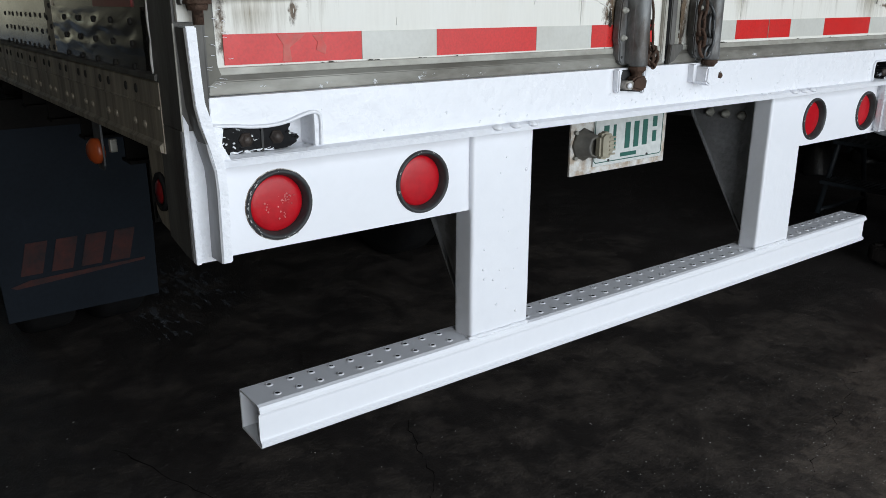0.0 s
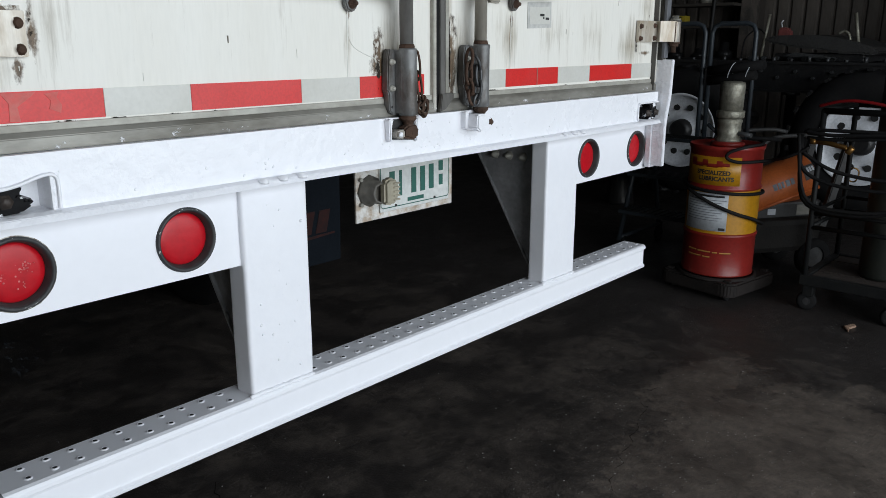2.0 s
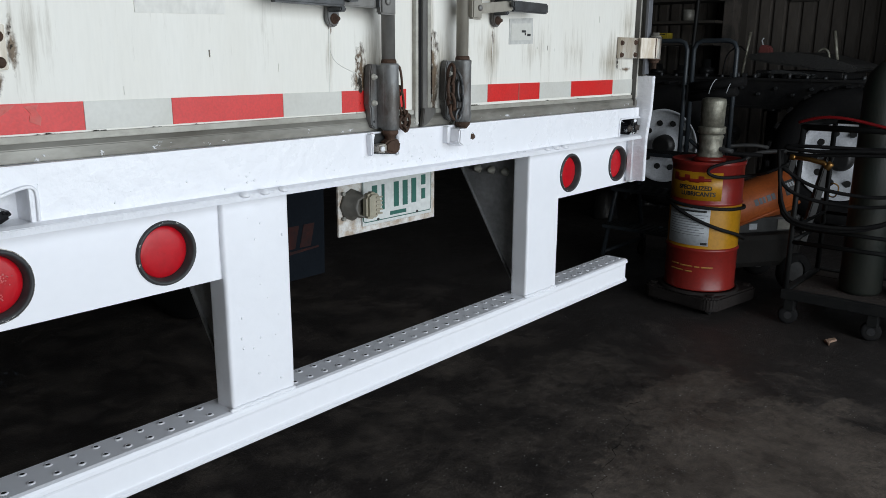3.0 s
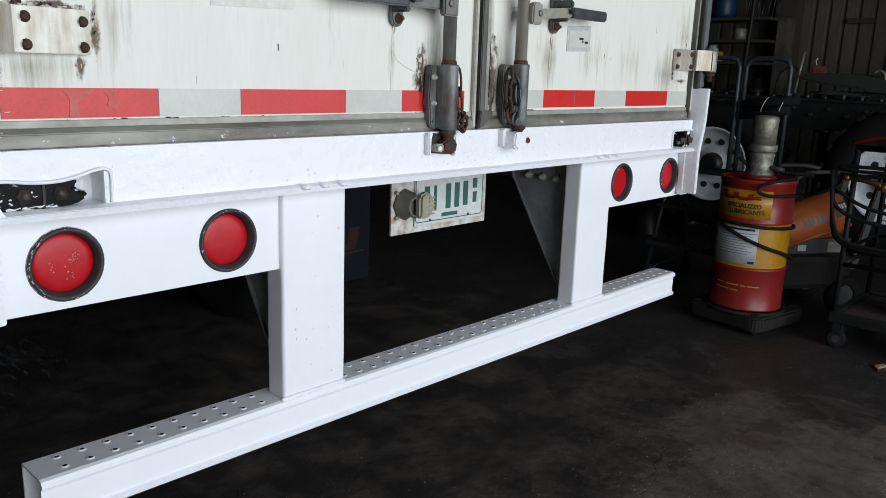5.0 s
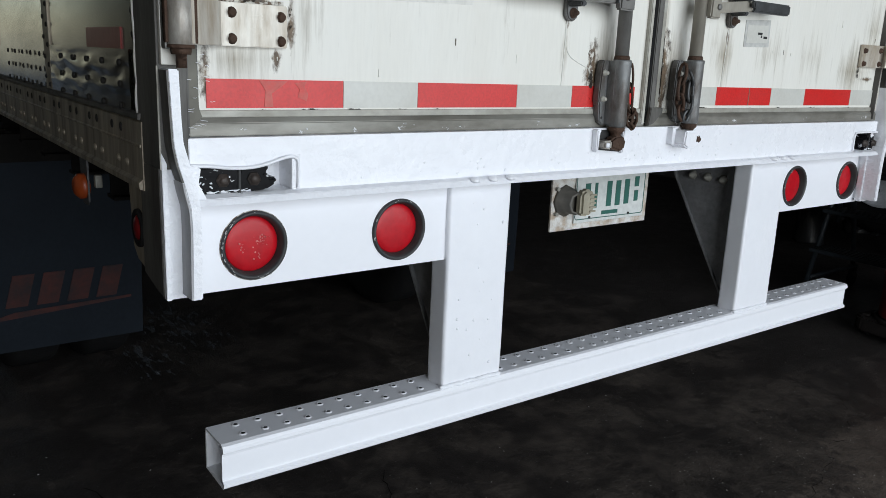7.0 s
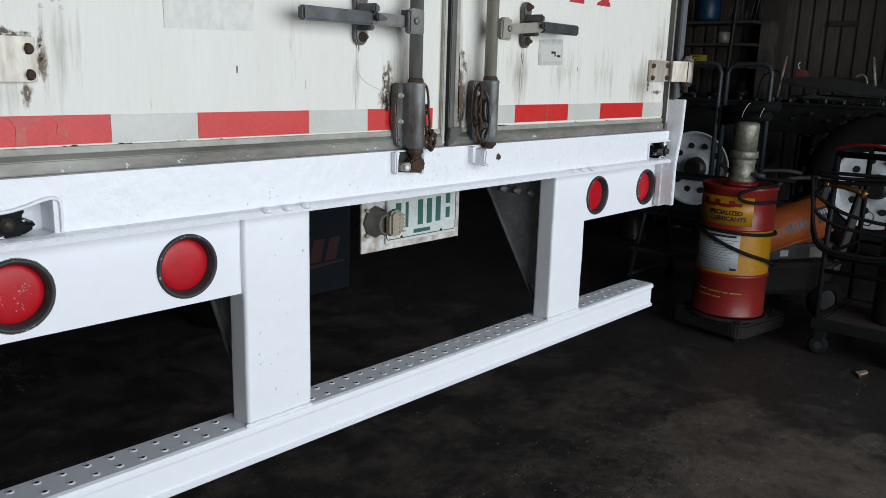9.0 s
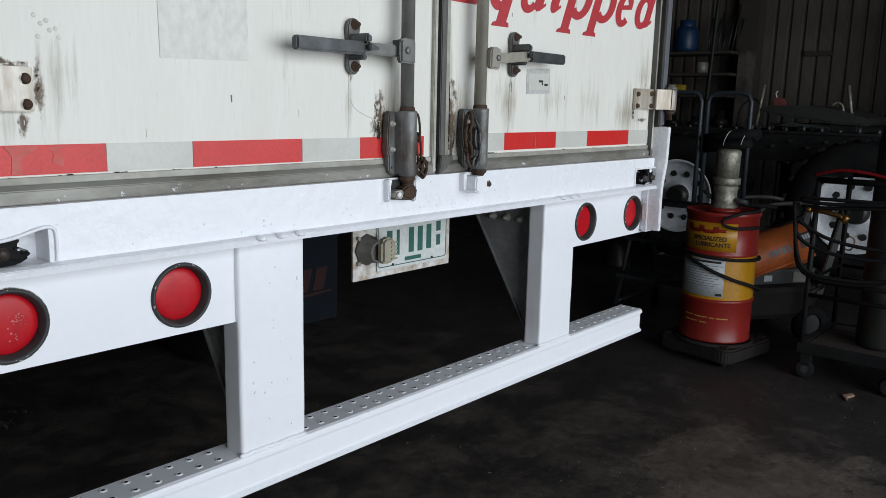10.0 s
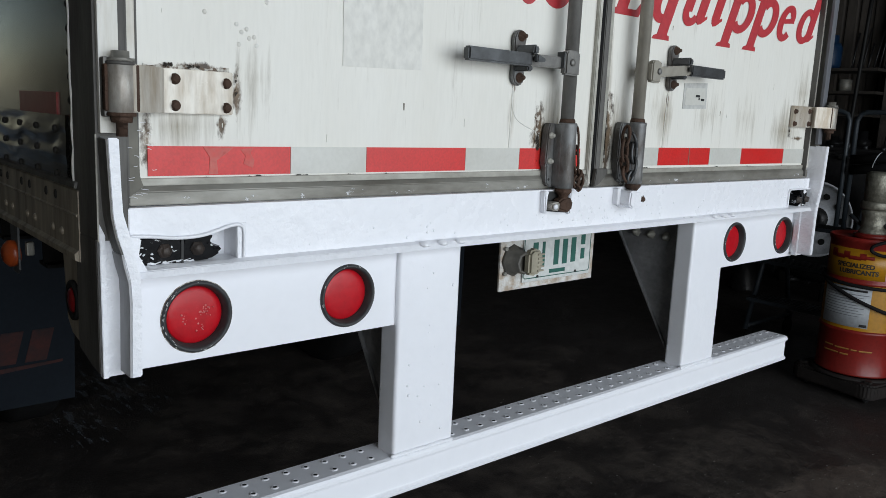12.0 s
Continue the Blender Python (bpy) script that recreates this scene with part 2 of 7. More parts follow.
BOX_YELLOW = mat("yellow_box", (0.48, 0.36, 0.03), 0.6, bump=0.05)
RED_CLOTH = mat("red_plastic_jug", (0.21, 0.055, 0.05), 0.6, bump=0.15)
PLATE_GREASE = mat("greased_plate", (0.045, 0.044, 0.043), 0.5, 0.2, base2=(0.02, 0.02, 0.02), scale=6, bump=0.4)
GREASE_BLACK = mat("greasy_black_steel", (0.02, 0.02, 0.022), 0.4, 0.3, base2=(0.045, 0.043, 0.04), scale=10, bump=0.3)
ROOM_DARK = mat("dark_wall_panel", (0.10, 0.095, 0.09), 0.8, base2=(0.06, 0.056, 0.052), scale=2, bump=0.2)
CEIL_DARK = mat("dark_ceiling", (0.12, 0.115, 0.11), 0.85, base2=(0.07, 0.066, 0.06), scale=2, bump=0.2)


def floor_material():
    m = bpy.data.materials.new("oily_concrete")
    m.use_nodes = True
    n, l = m.node_tree.nodes, m.node_tree.links
    b = n["Principled BSDF"]
    tc = n.new("ShaderNodeTexCoord")
    def nz(s, d=6, r=0.6):
        k = n.new("ShaderNodeTexNoise")
        k.inputs["Scale"].default_value, k.inputs["Detail"].default_value, k.inputs["Roughness"].default_value = s, d, r
        l.new(tc.outputs["Object"], k.inputs[0])
        return k
    def ramp(src, a, b_, ca, cb):
        k = n.new("ShaderNodeValToRGB")
        k.color_ramp.elements[0].position, k.color_ramp.elements[1].position = a, b_
        k.color_ramp.elements[0].color, k.color_ramp.elements[1].color = (*ca, 1), (*cb, 1)
        l.new(src, k.inputs[0])
        return k
    patch, mid, grit, speck = nz(3.4, 12, 0.74), nz(22, 10, 0.74), nz(90, 3), nz(60, 2)
    sep = n.new("ShaderNodeSeparateXYZ")
    l.new(tc.outputs["Object"], sep.inputs[0])

    def span01(src, a, b_, lo, hi):
        k = n.new("ShaderNodeMapRange")
        k.inputs[1].default_value, k.inputs[2].default_value, k.inputs[3].default_value, k.inputs[4].default_value = a, b_, lo, hi
        l.new(src, k.inputs[0])
        return k.outputs[0]

    def mth(kind, a, c):
        k = n.new("ShaderNodeMath")
        k.operation = kind
        for i, v in enumerate((a, c)):
            if isinstance(v, (int, float)):
                k.inputs[i].default_value = v
            else:
                l.new(v, k.inputs[i])
        return k.outputs[0]
    # worn, less oily ground towards the doorway side
    bare = mth("MULTIPLY", span01(sep.outputs[0], 1.3, 2.6, 0.0, 1.0), mth("MULTIPLY", span01(sep.outputs[1], 0.45, -0.35, 0.0, 0.7), span01(sep.outputs[0], 2.9, 3.8, 1.0, 0.0)))
    wear = mth("ADD", mth("ADD", patch.outputs[0], mth("MULTIPLY", bare, 0.07)), mth("ADD", span01(sep.outputs[0], 0.0, 1.6, -0.09, -0.02), span01(sep.outputs[0], 3.0, 3.7, 0.0, -0.12)))
    # a tide-marked dry patch with ragged edges, and a tongue of it towards the keg
    warp = nz(3.2, 8, 0.7)
    def field(cx, cy, rx, ry):
        dx, dy = mth("DIVIDE", mth("SUBTRACT", sep.outputs[0], cx), rx), mth("DIVIDE", mth("SUBTRACT", sep.outputs[1], cy), ry)
        return mth("SUBTRACT", 1.0, mth("SQRT", mth("ADD", mth("MULTIPLY", dx, dx), mth("MULTIPLY", dy, dy)), 0.0))
    dry = mth("MAXIMUM", field(2.45, -0.62, 0.75, 0.55), field(2.92, -0.10, 0.42, 0.17))
    edge_ = mth("ADD", dry, mth("MULTIPLY", mth("SUBTRACT", warp.outputs[0], 0.5), 2.6))
    wear = mth("ADD", wear, mth("SUBTRACT", mth("MULTIPLY", span01(edge_, 0.0, 0.10, 0.0, 1.0), 0.15), 0.045))
    base = ramp(wear, 0.37, 0.70, (0.030, 0.0262, 0.0248), (0.118, 0.098, 0.083))
    mot = ramp(mid.outputs[0], 0.34, 0.66, (0.66, 0.66, 0.66), (1.28, 1.26, 1.23))
    mul = n.new("ShaderNodeMix")
    mul.data_type, mul.blend_type = "RGBA", "MULTIPLY"
    mul.inputs[0].default_value = 1
    l.new(base.outputs[0], mul.inputs[6])
    l.new(mot.outputs[0], mul.inputs[7])
    sp = ramp(speck.outputs[0], 0.685, 0.715, (0, 0, 0), (1, 1, 1))
    add = n.new("ShaderNodeMix")
    add.data_type = "RGBA"
    l.new(sp.outputs[0], add.inputs[0])
    l.new(mul.outputs[2], add.inputs[6])
    add.inputs[7].default_value = (0.10, 0.095, 0.09, 1)
    l.new(add.outputs[2], b.inputs["Base Color"])
    ro = ramp(patch.outputs[0], 0.38, 0.6, (0.40, 0.40, 0.40), (0.62, 0.62, 0.62))
    l.new(ro.outputs[0], b.inputs["Roughness"])
    b.inputs["Specular IOR Level"].default_value = 0.5
    s = n.new("ShaderNodeMath")
    s.operation = "ADD"
    l.new(mid.outputs[0], s.inputs[0])
    l.new(grit.outputs[0], s.inputs[1])
    bp = n.new("ShaderNodeBump")
    bp.inputs["Strength"].default_value, bp.inputs["Distance"].default_value = 0.3, 0.012
    l.new(s.outputs[0], bp.inputs["Height"])
    l.new(bp.outputs[0], b.inputs["Normal"])
    return m


CONCRETE = floor_material()


def grime_or_glint(name, tone, scale, stretch, density, top=0.25, fade=0.5, low=0.5, second=2):
    """Dirt, or painted glints, that thin out towards the edges of the patch in broken streaks."""
    m = bpy.data.materials.new(name)
    m.use_nodes = True
    n, l = m.node_tree.nodes, m.node_tree.links
    b = n["Principled BSDF"]
    b.inputs["Roughness"].default_value = 0.85
    b.inputs["Specular IOR Level"].default_value = 0.15
    tc = n.new("ShaderNodeTexCoord")
    mp = n.new("ShaderNodeMapping")
    mp.inputs["Scale"].default_value = stretch
    l.new(tc.outputs["Object"], mp.inputs[0])
    k = n.new("ShaderNodeTexNoise")
    k.inputs["Scale"].default_value, k.inputs["Detail"].default_value, k.inputs["Roughness"].default_value = scale, 8, 0.7
    l.new(mp.outputs[0], k.inputs[0])
    sep = n.new("ShaderNodeSeparateXYZ")
    l.new(tc.outputs["Generated"], sep.inputs[0])
    def op(kind, a, c=None):
        q = n.new("ShaderNodeMath")
        q.operation = kind
        for i, v in enumerate((a, c)):
            if v is None:
                continue
            if isinstance(v, (int, float)):
                q.inputs[i].default_value = v
            else:
                l.new(v, q.inputs[i])
        return q.outputs[0]
    def hump(src):
        return op("MINIMUM", op("MULTIPLY", op("MULTIPLY", src, op("SUBTRACT", 1.0, src)), 4.0), 1.0)
    mask = op("MULTIPLY", hump(sep.outputs[0]), hump(sep.outputs[second]))
    v = op("ADD", k.outputs[0], op("MULTIPLY", op("SUBTRACT", mask, 0.95), fade))
    mr = n.new("ShaderNodeMapRange")
    mr.inputs[1].default_value, mr.inputs[2].default_value = low, low + top
    mr.inputs[3].default_value, mr.inputs[4].default_value = 0.0, density
    l.new(v, mr.inputs[0])
    l.new(op("MULTIPLY", mr.outputs[0], op("MINIMUM", op("MULTIPLY", mask, 4.0), 1.0)), b.inputs["Alpha"])
    cr = n.new("ShaderNodeValToRGB")
    cr.color_ramp.elements[0].color, cr.color_ramp.elements[1].color = (*tone, 1), (*[c * 0.45 for c in tone], 1)
    l.new(k.outputs[0], cr.inputs[0])
    l.new(cr.outputs[0], b.inputs["Base Color"])
    return m


PEEL_BLACK = grime_or_glint("black_peeled_edge", (0.05, 0.042, 0.034), 30, (1, 1, 0.7), 1.0, 0.03, 0.35, 0.53)
WHITE_SMEAR = grime_or_glint("white_paint_smear", (0.95, 0.96, 0.98), 55, (1, 1, 1.4), 1.0, 0.04, 0.3, 0.57)
# sheen of the wet floor, put into a pale broken colour
WET_GLINTS = grime_or_glint("painted_wet_glints", (0.24, 0.26, 0.29), 11, (2.6, 0.7, 1), 0.75, 0.07, 0.22, 0.52, 1)

def stain_door(m, streaks, rusts):
    """Adds dirt runs and rust bleeds to a door's paint: (x, z, half width, half height, strength)."""
    n, l = m.node_tree.nodes, m.node_tree.links
    b = n["Principled BSDF"]
    tc = n.new("ShaderNodeTexCoord")
    sep = n.new("ShaderNodeSeparateXYZ")
    l.new(tc.outputs["Object"], sep.inputs[0])

    def op(kind, a, c=None):
        q = n.new("ShaderNodeMath")
        q.operation = kind
        for i, v in enumerate((a, c)):
            if v is None:
                continue
            if isinstance(v, (int, float)):
                q.inputs[i].default_value = v
            else:
                l.new(v, q.inputs[i])
        return q.outputs[0]

    def masks(rows):
        total = None
        for x, z, hx, hz, s in rows:
            fx = op("MAXIMUM", op("SUBTRACT", 1.0, op("DIVIDE", op("ABSOLUTE", op("SUBTRACT", sep.outputs[0], x)), hx)), 0.0)
            fz = op("MAXIMUM", op("SUBTRACT", 1.0, op("DIVIDE", op("ABSOLUTE", op("SUBTRACT", sep.outputs[2], z)), hz)), 0.0)
            k = op("MULTIPLY", op("MULTIPLY", fx, fz), s)
            total = k if total is None else op("MAXIMUM", total, k)
        return total

    def layer(src, rows, scale, stretch, lo, hi, gain, dark, pale):
        mp = n.new("ShaderNodeMapping")
        mp.inputs["Scale"].default_value = stretch
        l.new(tc.outputs["Object"], mp.inputs[0])
        k = n.new("ShaderNodeTexNoise")
        k.inputs["Scale"].default_value, k.inputs["Detail"].default_value, k.inputs["Roughness"].default_value = scale, 9, 0.72
        l.new(mp.outputs[0], k.inputs[0])
        v = op("ADD", k.outputs[0], op("MULTIPLY", masks(rows), gain))
        mr = n.new("ShaderNodeMapRange")
        mr.inputs[1].default_value, mr.inputs[2].default_value = lo, hi
        l.new(v, mr.inputs[0])
        mx_ = n.new("ShaderNodeMix")
        mx_.data_type = "RGBA"
        l.new(mr.outputs[0], mx_.inputs[0])
        l.new(src, mx_.inputs[6])
        cr = n.new("ShaderNodeValToRGB")
        cr.color_ramp.elements[0].color, cr.color_ramp.elements[1].color = (*pale, 1), (*dark, 1)
        cr.color_ramp.elements[0].position, cr.color_ramp.elements[1].position = 0.35, 0.65
        l.new(k.outputs[0], cr.inputs[0])
        l.new(cr.outputs[0], mx_.inputs[7])
        return mx_.outputs[2]

    src = b.inputs["Base Color"].links[0].from_socket
    src = layer(src, streaks, 7, (7, 1, 0.5), 0.60, 1.02, 0.42, (0.20, 0.165, 0.11), (0.46, 0.41, 0.32))
    src = layer(src, rusts, 22, (1.6, 1, 0.8), 0.70, 0.84, 0.52, (0.035, 0.026, 0.02), (0.24, 0.16, 0.09))
    l.new(src, b.inputs["Base Color"])


stain_door(DOOR_WHITE,
           [(0.20, 1.58, 0.07, 0.14, 0.45), (0.06, 1.49, 0.10, 0.07, 0.9), (1.03, 1.50, 0.10, 0.16, 1.1), (0.882, 1.53, 0.025, 0.14, 0.7), (0.42, 1.9, 0.10, 0.4, 0.45), (0.7, 1.9, 0.08, 0.45, 0.4),
            (1.31, 1.50, 0.10, 0.15, 1.1), (1.243, 1.60, 0.022, 0.30, 0.9), (1.52, 1.55, 0.07, 0.12, 1.0), (1.46, 1.58, 0.06, 0.12, 0.7), (1.75, 1.56, 0.12, 0.13, 0.6), (1.98, 1.56, 0.12, 0.13, 0.65), (2.25, 1.52, 0.16, 0.13, 1.0), (2.36, 1.66, 0.10, 0.14, 0.8), (1.85, 1.9, 0.4, 0.4, 0.25)],
           [(0.98, 1.48, 0.045, 0.16, 1.0), (1.09, 1.47, 0.04, 0.17, 1.0), (1.255, 1.49, 0.04, 0.2, 1.0), (1.378, 1.47, 0.045, 0.16, 1.0), (0.883, 1.60, 0.012, 0.03, 0.9), (1.524, 1.60, 0.014, 0.05, 0.9), (0.165, 1.55, 0.02, 0.09, 0.9), (0.09, 1.594, 0.12, 0.013, 0.85), (0.136, 1.495, 0.02, 0.04, 0.9), (0.0, 1.46, 0.03, 0.1, 0.8),
            (2.37, 1.602, 0.11, 0.018, 0.85), (2.36, 1.497, 0.09, 0.02, 0.8), (1.075, 1.55, 0.03, 0.05, 1.0)])

# ---- building helpers ----


def box(bm, lo, hi, bevel=0.0):
    vs = [bm.verts.new((x, y, z)) for x in (lo[0], hi[0]) for y in (lo[1], hi[1]) for z in (lo[2], hi[2])]
    fs = [bm.faces.new([vs[i] for i in q]) for q in
          ((0, 1, 3, 2), (4, 6, 7, 5), (0, 4, 5, 1), (2, 3, 7, 6), (0, 2, 6, 4), (1, 5, 7, 3))]
    if bevel:
        es = {e for f in fs for e in f.edges}
        bmesh.ops.bevel(bm, geom=list(es), offset=bevel, segments=2, affect="EDGES", profile=0.6)
    return bm


def B(lo, hi, bevel=0.0):
    return box(bmesh.new(), lo, hi, bevel)


def ring_pts(c, u, v, r, seg):
    return [c + u * (r * math.cos(2 * math.pi * i / seg)) + v * (r * math.sin(2 * math.pi * i / seg)) for i in range(seg)]


def frame_of(d):
    d = d.normalized()
    a = Vector((0, 0, 1)) if abs(d.z) < 0.9 else Vector((1, 0, 0))
    u = d.cross(a).normalized()
    return u, d.cross(u).normalized()


def lathe(bm, p0, axis, prof, seg=24, cap=True):
    """Turn (distance along axis, radius) pairs round the axis from p0."""
    p0, axis = Vector(p0), Vector(axis).normalized()
    u, v = frame_of(axis)
    rings = [[bm.verts.new(p) for p in ring_pts(p0 + axis * d, u, v, max(r, 0.0004), seg)] for d, r in prof]
    for a, b in zip(rings, rings[1:]):
        for i in range(seg):
            bm.faces.new((a[i], a[(i + 1) % seg], b[(i + 1) % seg], b[i])).smooth = True
    if cap:
        bm.faces.new(rings[0][::-1])
        bm.faces.new(rings[-1])
    return bm


def cyl(bm, p0, p1, r, seg=14, bev=0.0):
    d = (Vector(p1) - Vector(p0))
    L = d.length
    prof = [(0, r), (L, r)] if not bev else [(0, r - bev), (bev, r), (L - bev, r), (L, r - bev)]
    return lathe(bm, p0, d, prof, seg)


def C(p0, p1, r, seg=14, bev=0.0):
    return cyl(bmesh.new(), p0, p1, r, seg, bev)


def tube(bm, pts, r, seg=8, closed=False):
    pts = [Vector(p) for p in pts]
    rings = []
    n = len(pts)
    u = None
    for i, p in enumerate(pts):
        a = pts[(i - 1) % n] if closed or i else p
        b = pts[(i + 1) % n] if closed or i < n - 1 else p
        d = (b - a).normalized()
        if u is None:
            u, _ = frame_of(d)
        u = (u - d * u.dot(d)).normalized()
        rings.append([bm.verts.new(q) for q in ring_pts(p, u, d.cross(u), r, seg)])
    pairs = list(zip(rings, rings[1:])) + ([(rings[-1], rings[0])] if closed else [])
    for a, b in pairs:
        for i in range(seg):
            bm.faces.new((a[i], a[(i + 1) % seg], b[(i + 1) % seg], b[i])).smooth = True
    if not closed:
        bm.faces.new(rings[0][::-1])
        bm.faces.new(rings[-1])
    return bm


def smooth_path(pts, steps=6):
    pts = [Vector(p) for p in pts]
    out = []
    for i in range(len(pts) - 1):
        p0, p1, p2, p3 = pts[max(i - 1, 0)], pts[i], pts[i + 1], pts[min(i + 2, len(pts) - 1)]
        for k in range(steps):
            t = k / steps
            out.append(0.5 * (2 * p1 + (p2 - p0) * t + (2 * p0 - 5 * p1 + 4 * p2 - p3) * t * t + (3 * p1 - p0 - 3 * p2 + p3) * t ** 3))
    out.append(pts[-1])
    return out


def prism(bm, poly, axis, a, b, bevel=0.0):
    """A polygon extruded along an axis. poly holds the two other coordinates, in order x, y, z."""
    k = "xyz".index(axis)
    def at(p, w):
        q = list(p)
        q.insert(k, w)
        return q
    A = [bm.verts.new(at(p, a)) for p in poly]
    Z = [bm.verts.new(at(p, b)) for p in poly]
    n = len(poly)
    fs = [bm.faces.new(A), bm.faces.new(Z[::-1])]
    for i in range(n):
        fs.append(bm.faces.new((A[i], Z[i], Z[(i + 1) % n], A[(i + 1) % n])))
    bmesh.ops.recalc_face_normals(bm, faces=fs)
    if bevel:
        bmesh.ops.bevel(bm, geom=list({e for f in fs for e in f.edges}), offset=bevel, segments=2, affect="EDGES")
    return bm


def P(poly, axis, a, b, bevel=0.0):
    return prism(bmesh.new(), poly, axis, a, b, bevel)


def thing(name, at, label, category, group="", kind=""):
    ob = new(name)
    ob.empty_display_size = 0.1
    ob.location = at
    return tagged(ob, label, category, group, kind)


def hang(ob, parent):
    ob.parent = parent
    if parent.type == "EMPTY":
        ob.matrix_parent_inverse = Matrix.Translation(-Vector(parent.location))
    return ob


def mesh_of(name, bm, material, recalc=True):
    if recalc:
        bmesh.ops.recalc_face_normals(bm, faces=bm.faces[:])
    me = bpy.data.meshes.new(name)
    bm.to_mesh(me)
    bm.free()
    me.materials.append(material)
    return me


def part(name, bm, material, parent, label=""):
    return tagged(hang(new(name, mesh_of(name, bm, material)), parent), label)


def pieces(name, me, places, parent):
    """Alike pieces that share one mesh."""
    for p in places:
        ob = hang(new(name, me), parent)
        ob.matrix_basis = p if isinstance(p, Matrix) else Matrix.Translation(p)


def lettering(name, words, size, m, material, parent, label="", thick=0.0, shear=0.0, squeeze=1.0):
    cu = bpy.data.curves.new(name, "FONT")
    cu.body, cu.size, cu.shear, cu.offset, cu.extrude = words, size, shear, thick, 0.0006
    cu.resolution_u = 6
    tmp = new(name, cu)
    bpy.context.view_layer.update()
    me = bpy.data.meshes.new_from_object(tmp.evaluated_get(bpy.context.evaluated_depsgraph_get()))
    bpy.data.objects.remove(tmp)
    me.transform(m @ Matrix.Diagonal((squeeze, 1, 1, 1)))
    me.materials.clear()
    me.materials.append(material)
    return tagged(hang(new(name, me), parent), label)


def structure(name, bm, material, label, category):
    ob = new(name, mesh_of(name, bm, material))
    return tagged(ob, label, category, "", "structure")


REAR = pose(0, 0, 0, 90, 0, 0)      # lettering that faces the camera's side of the trailer

# ---- the shop ----
structure("floor", B((-7, -30, -0.3), (9.0, 60, 0.0)), CONCRETE, "dark oil-stained worn concrete shop floor", "floor")
structure("wall_east", B((8.68, -5.6, 0), (8.95, 16, 5.6)), ROOM_DARK, "dark metal-clad side wall of the shop", "wall")
# west wall stays out of view; its pale cream brightens the trailer's side
structure("wall_west", B((-7.0, -5.6, 0), (-6.8, 16, 5.6)), CREAM, "unseen cream side wall of the shop, pale to bounce light", "wall")
wn_ = bmesh.new()
box(wn_, (-0.8, 15.8, 0), (8.68, 16, 5.6))
box(wn_, (-6.8, 15.8, 0), (-3.3, 16, 5.6))
box(wn_, (-3.3, 15.8, 3.6), (-0.8, 16, 5.6))
structure("wall_north", wn_, ROOM_DARK, "dark end wall of the shop with an open doorway", "wall")
ws = bmesh.new()
box(ws, (-6.8, -5.6, 0), (-2.3, -5.35, 5.6))
box(ws, (5.1, -5.6, 0), (8.68, -5.35, 5.6))
box(ws, (-2.3, -5.6, 4.2), (5.1, -5.35, 5.6))
structure("wall_south", ws, ROOM_DARK, "shop wall with a wide open doorway", "wall")
structure("ceiling", B((-7, -5.6, 5.6), (8.95, 16, 5.8)), CEIL_DARK, "dark metal shop ceiling", "ceiling")

# ---- the trailer ----
XL, XR, MID = -0.09, 2.468, 1.189
trailer = thing("semi_trailer", (MID, 0, 0), "white box semi-trailer backed into a shop, freshly painted rear frame", "trailer")


def mx(x):
    return 2 * MID - x


def sill_x(x):
    """The far end pocket of the sill, which sits a little nearer to its corner."""
    return 2.435 - max(x, 0.008)


def span(x0, x1, side):
    return (x0, x1) if side > 0 else (mx(x1), mx(x0))


# body
side_walls = []
for s, nm in ((1, "side_wall"), (-1, "side_wall")):
    a, b = span(XL, XL + 0.035, s)
    side_walls.append(part(nm, B((a, 0.075, 1.375), (b, 13.5, 4.05)), SIDE_ALU, trailer, "polished riveted aluminium side wall"))
    a, b = span(XL - 0.006, XL + 0.05, s)
    rail = part("bottom_rail", P([(0, 1.248), (0.05, 1.248), (0.05, 1.385), (0.012, 1.385), (0.0, 1.372)] if s > 0 else
                [(0, 1.248), (-0.05, 1.248), (-0.05, 1.385), (-0.012, 1.385), (0.0, 1.372)], "y", 0.07, 13.5), RAIL_ALU, trailer, "dirty aluminium bottom rail")
    rail.data.transform(Matrix.Translation((XL - 0.006 if s > 0 else XR + 0.006, 0, 0)))
    if s > 0:
        left_rail = rail
part("roof", B((XL, 0.0, 4.05), (XR, 13.5, 4.09), 0.01), SIDE_ALU, trailer)
part("front_wall", B((XL, 13.46, 1.26), (XR, 13.5, 4.05)), DOOR_WHITE, trailer)
part("cargo_floor", B((XL + 0.05, 0.06, 1.28), (XR - 0.05, 13.46, 1.35)), UNDER, trailer, "black grimy underside")
for i in range(14):
    y = 0.55 + 0.42 * i
    bm = bmesh.new()
    box(bm, (XL + 0.05, y - 0.035, 1.15), (XR - 0.05, y + 0.035, 1.158))
    box(bm, (XL + 0.05, y - 0.004, 1.158), (XR - 0.05, y + 0.004, 1.28))
    part("crossmember", bm, UNDER, trailer)
# vertical seams, lower scuffed strip and rivets of the side that shows
for y in (0.9, 2.1, 3.3, 4.5):
    part("panel_seam", B((XL - 0.004, y - 0.035, 1.385), (XL + 0.004, y + 0.035, 4.0), 0.001), RAIL_ALU, side_walls[0])
rv = bmesh.new()
lathe(rv, (0, 0, 0), (-1, 0, 0), [(-0.001, 0.007), (0.002, 0.0065), (0.0035, 0.004), (0.004, 0.0)], 10)
RIVET = mesh_of("rivet", rv, DIMPLE)
big = bmesh.new()
lathe(big, (0, 0, 0), (-1, 0, 0), [(-0.001, 0.0095), (0.0015, 0.0085), (0.0025, 0.0055), (0.003, 0.0)], 10)
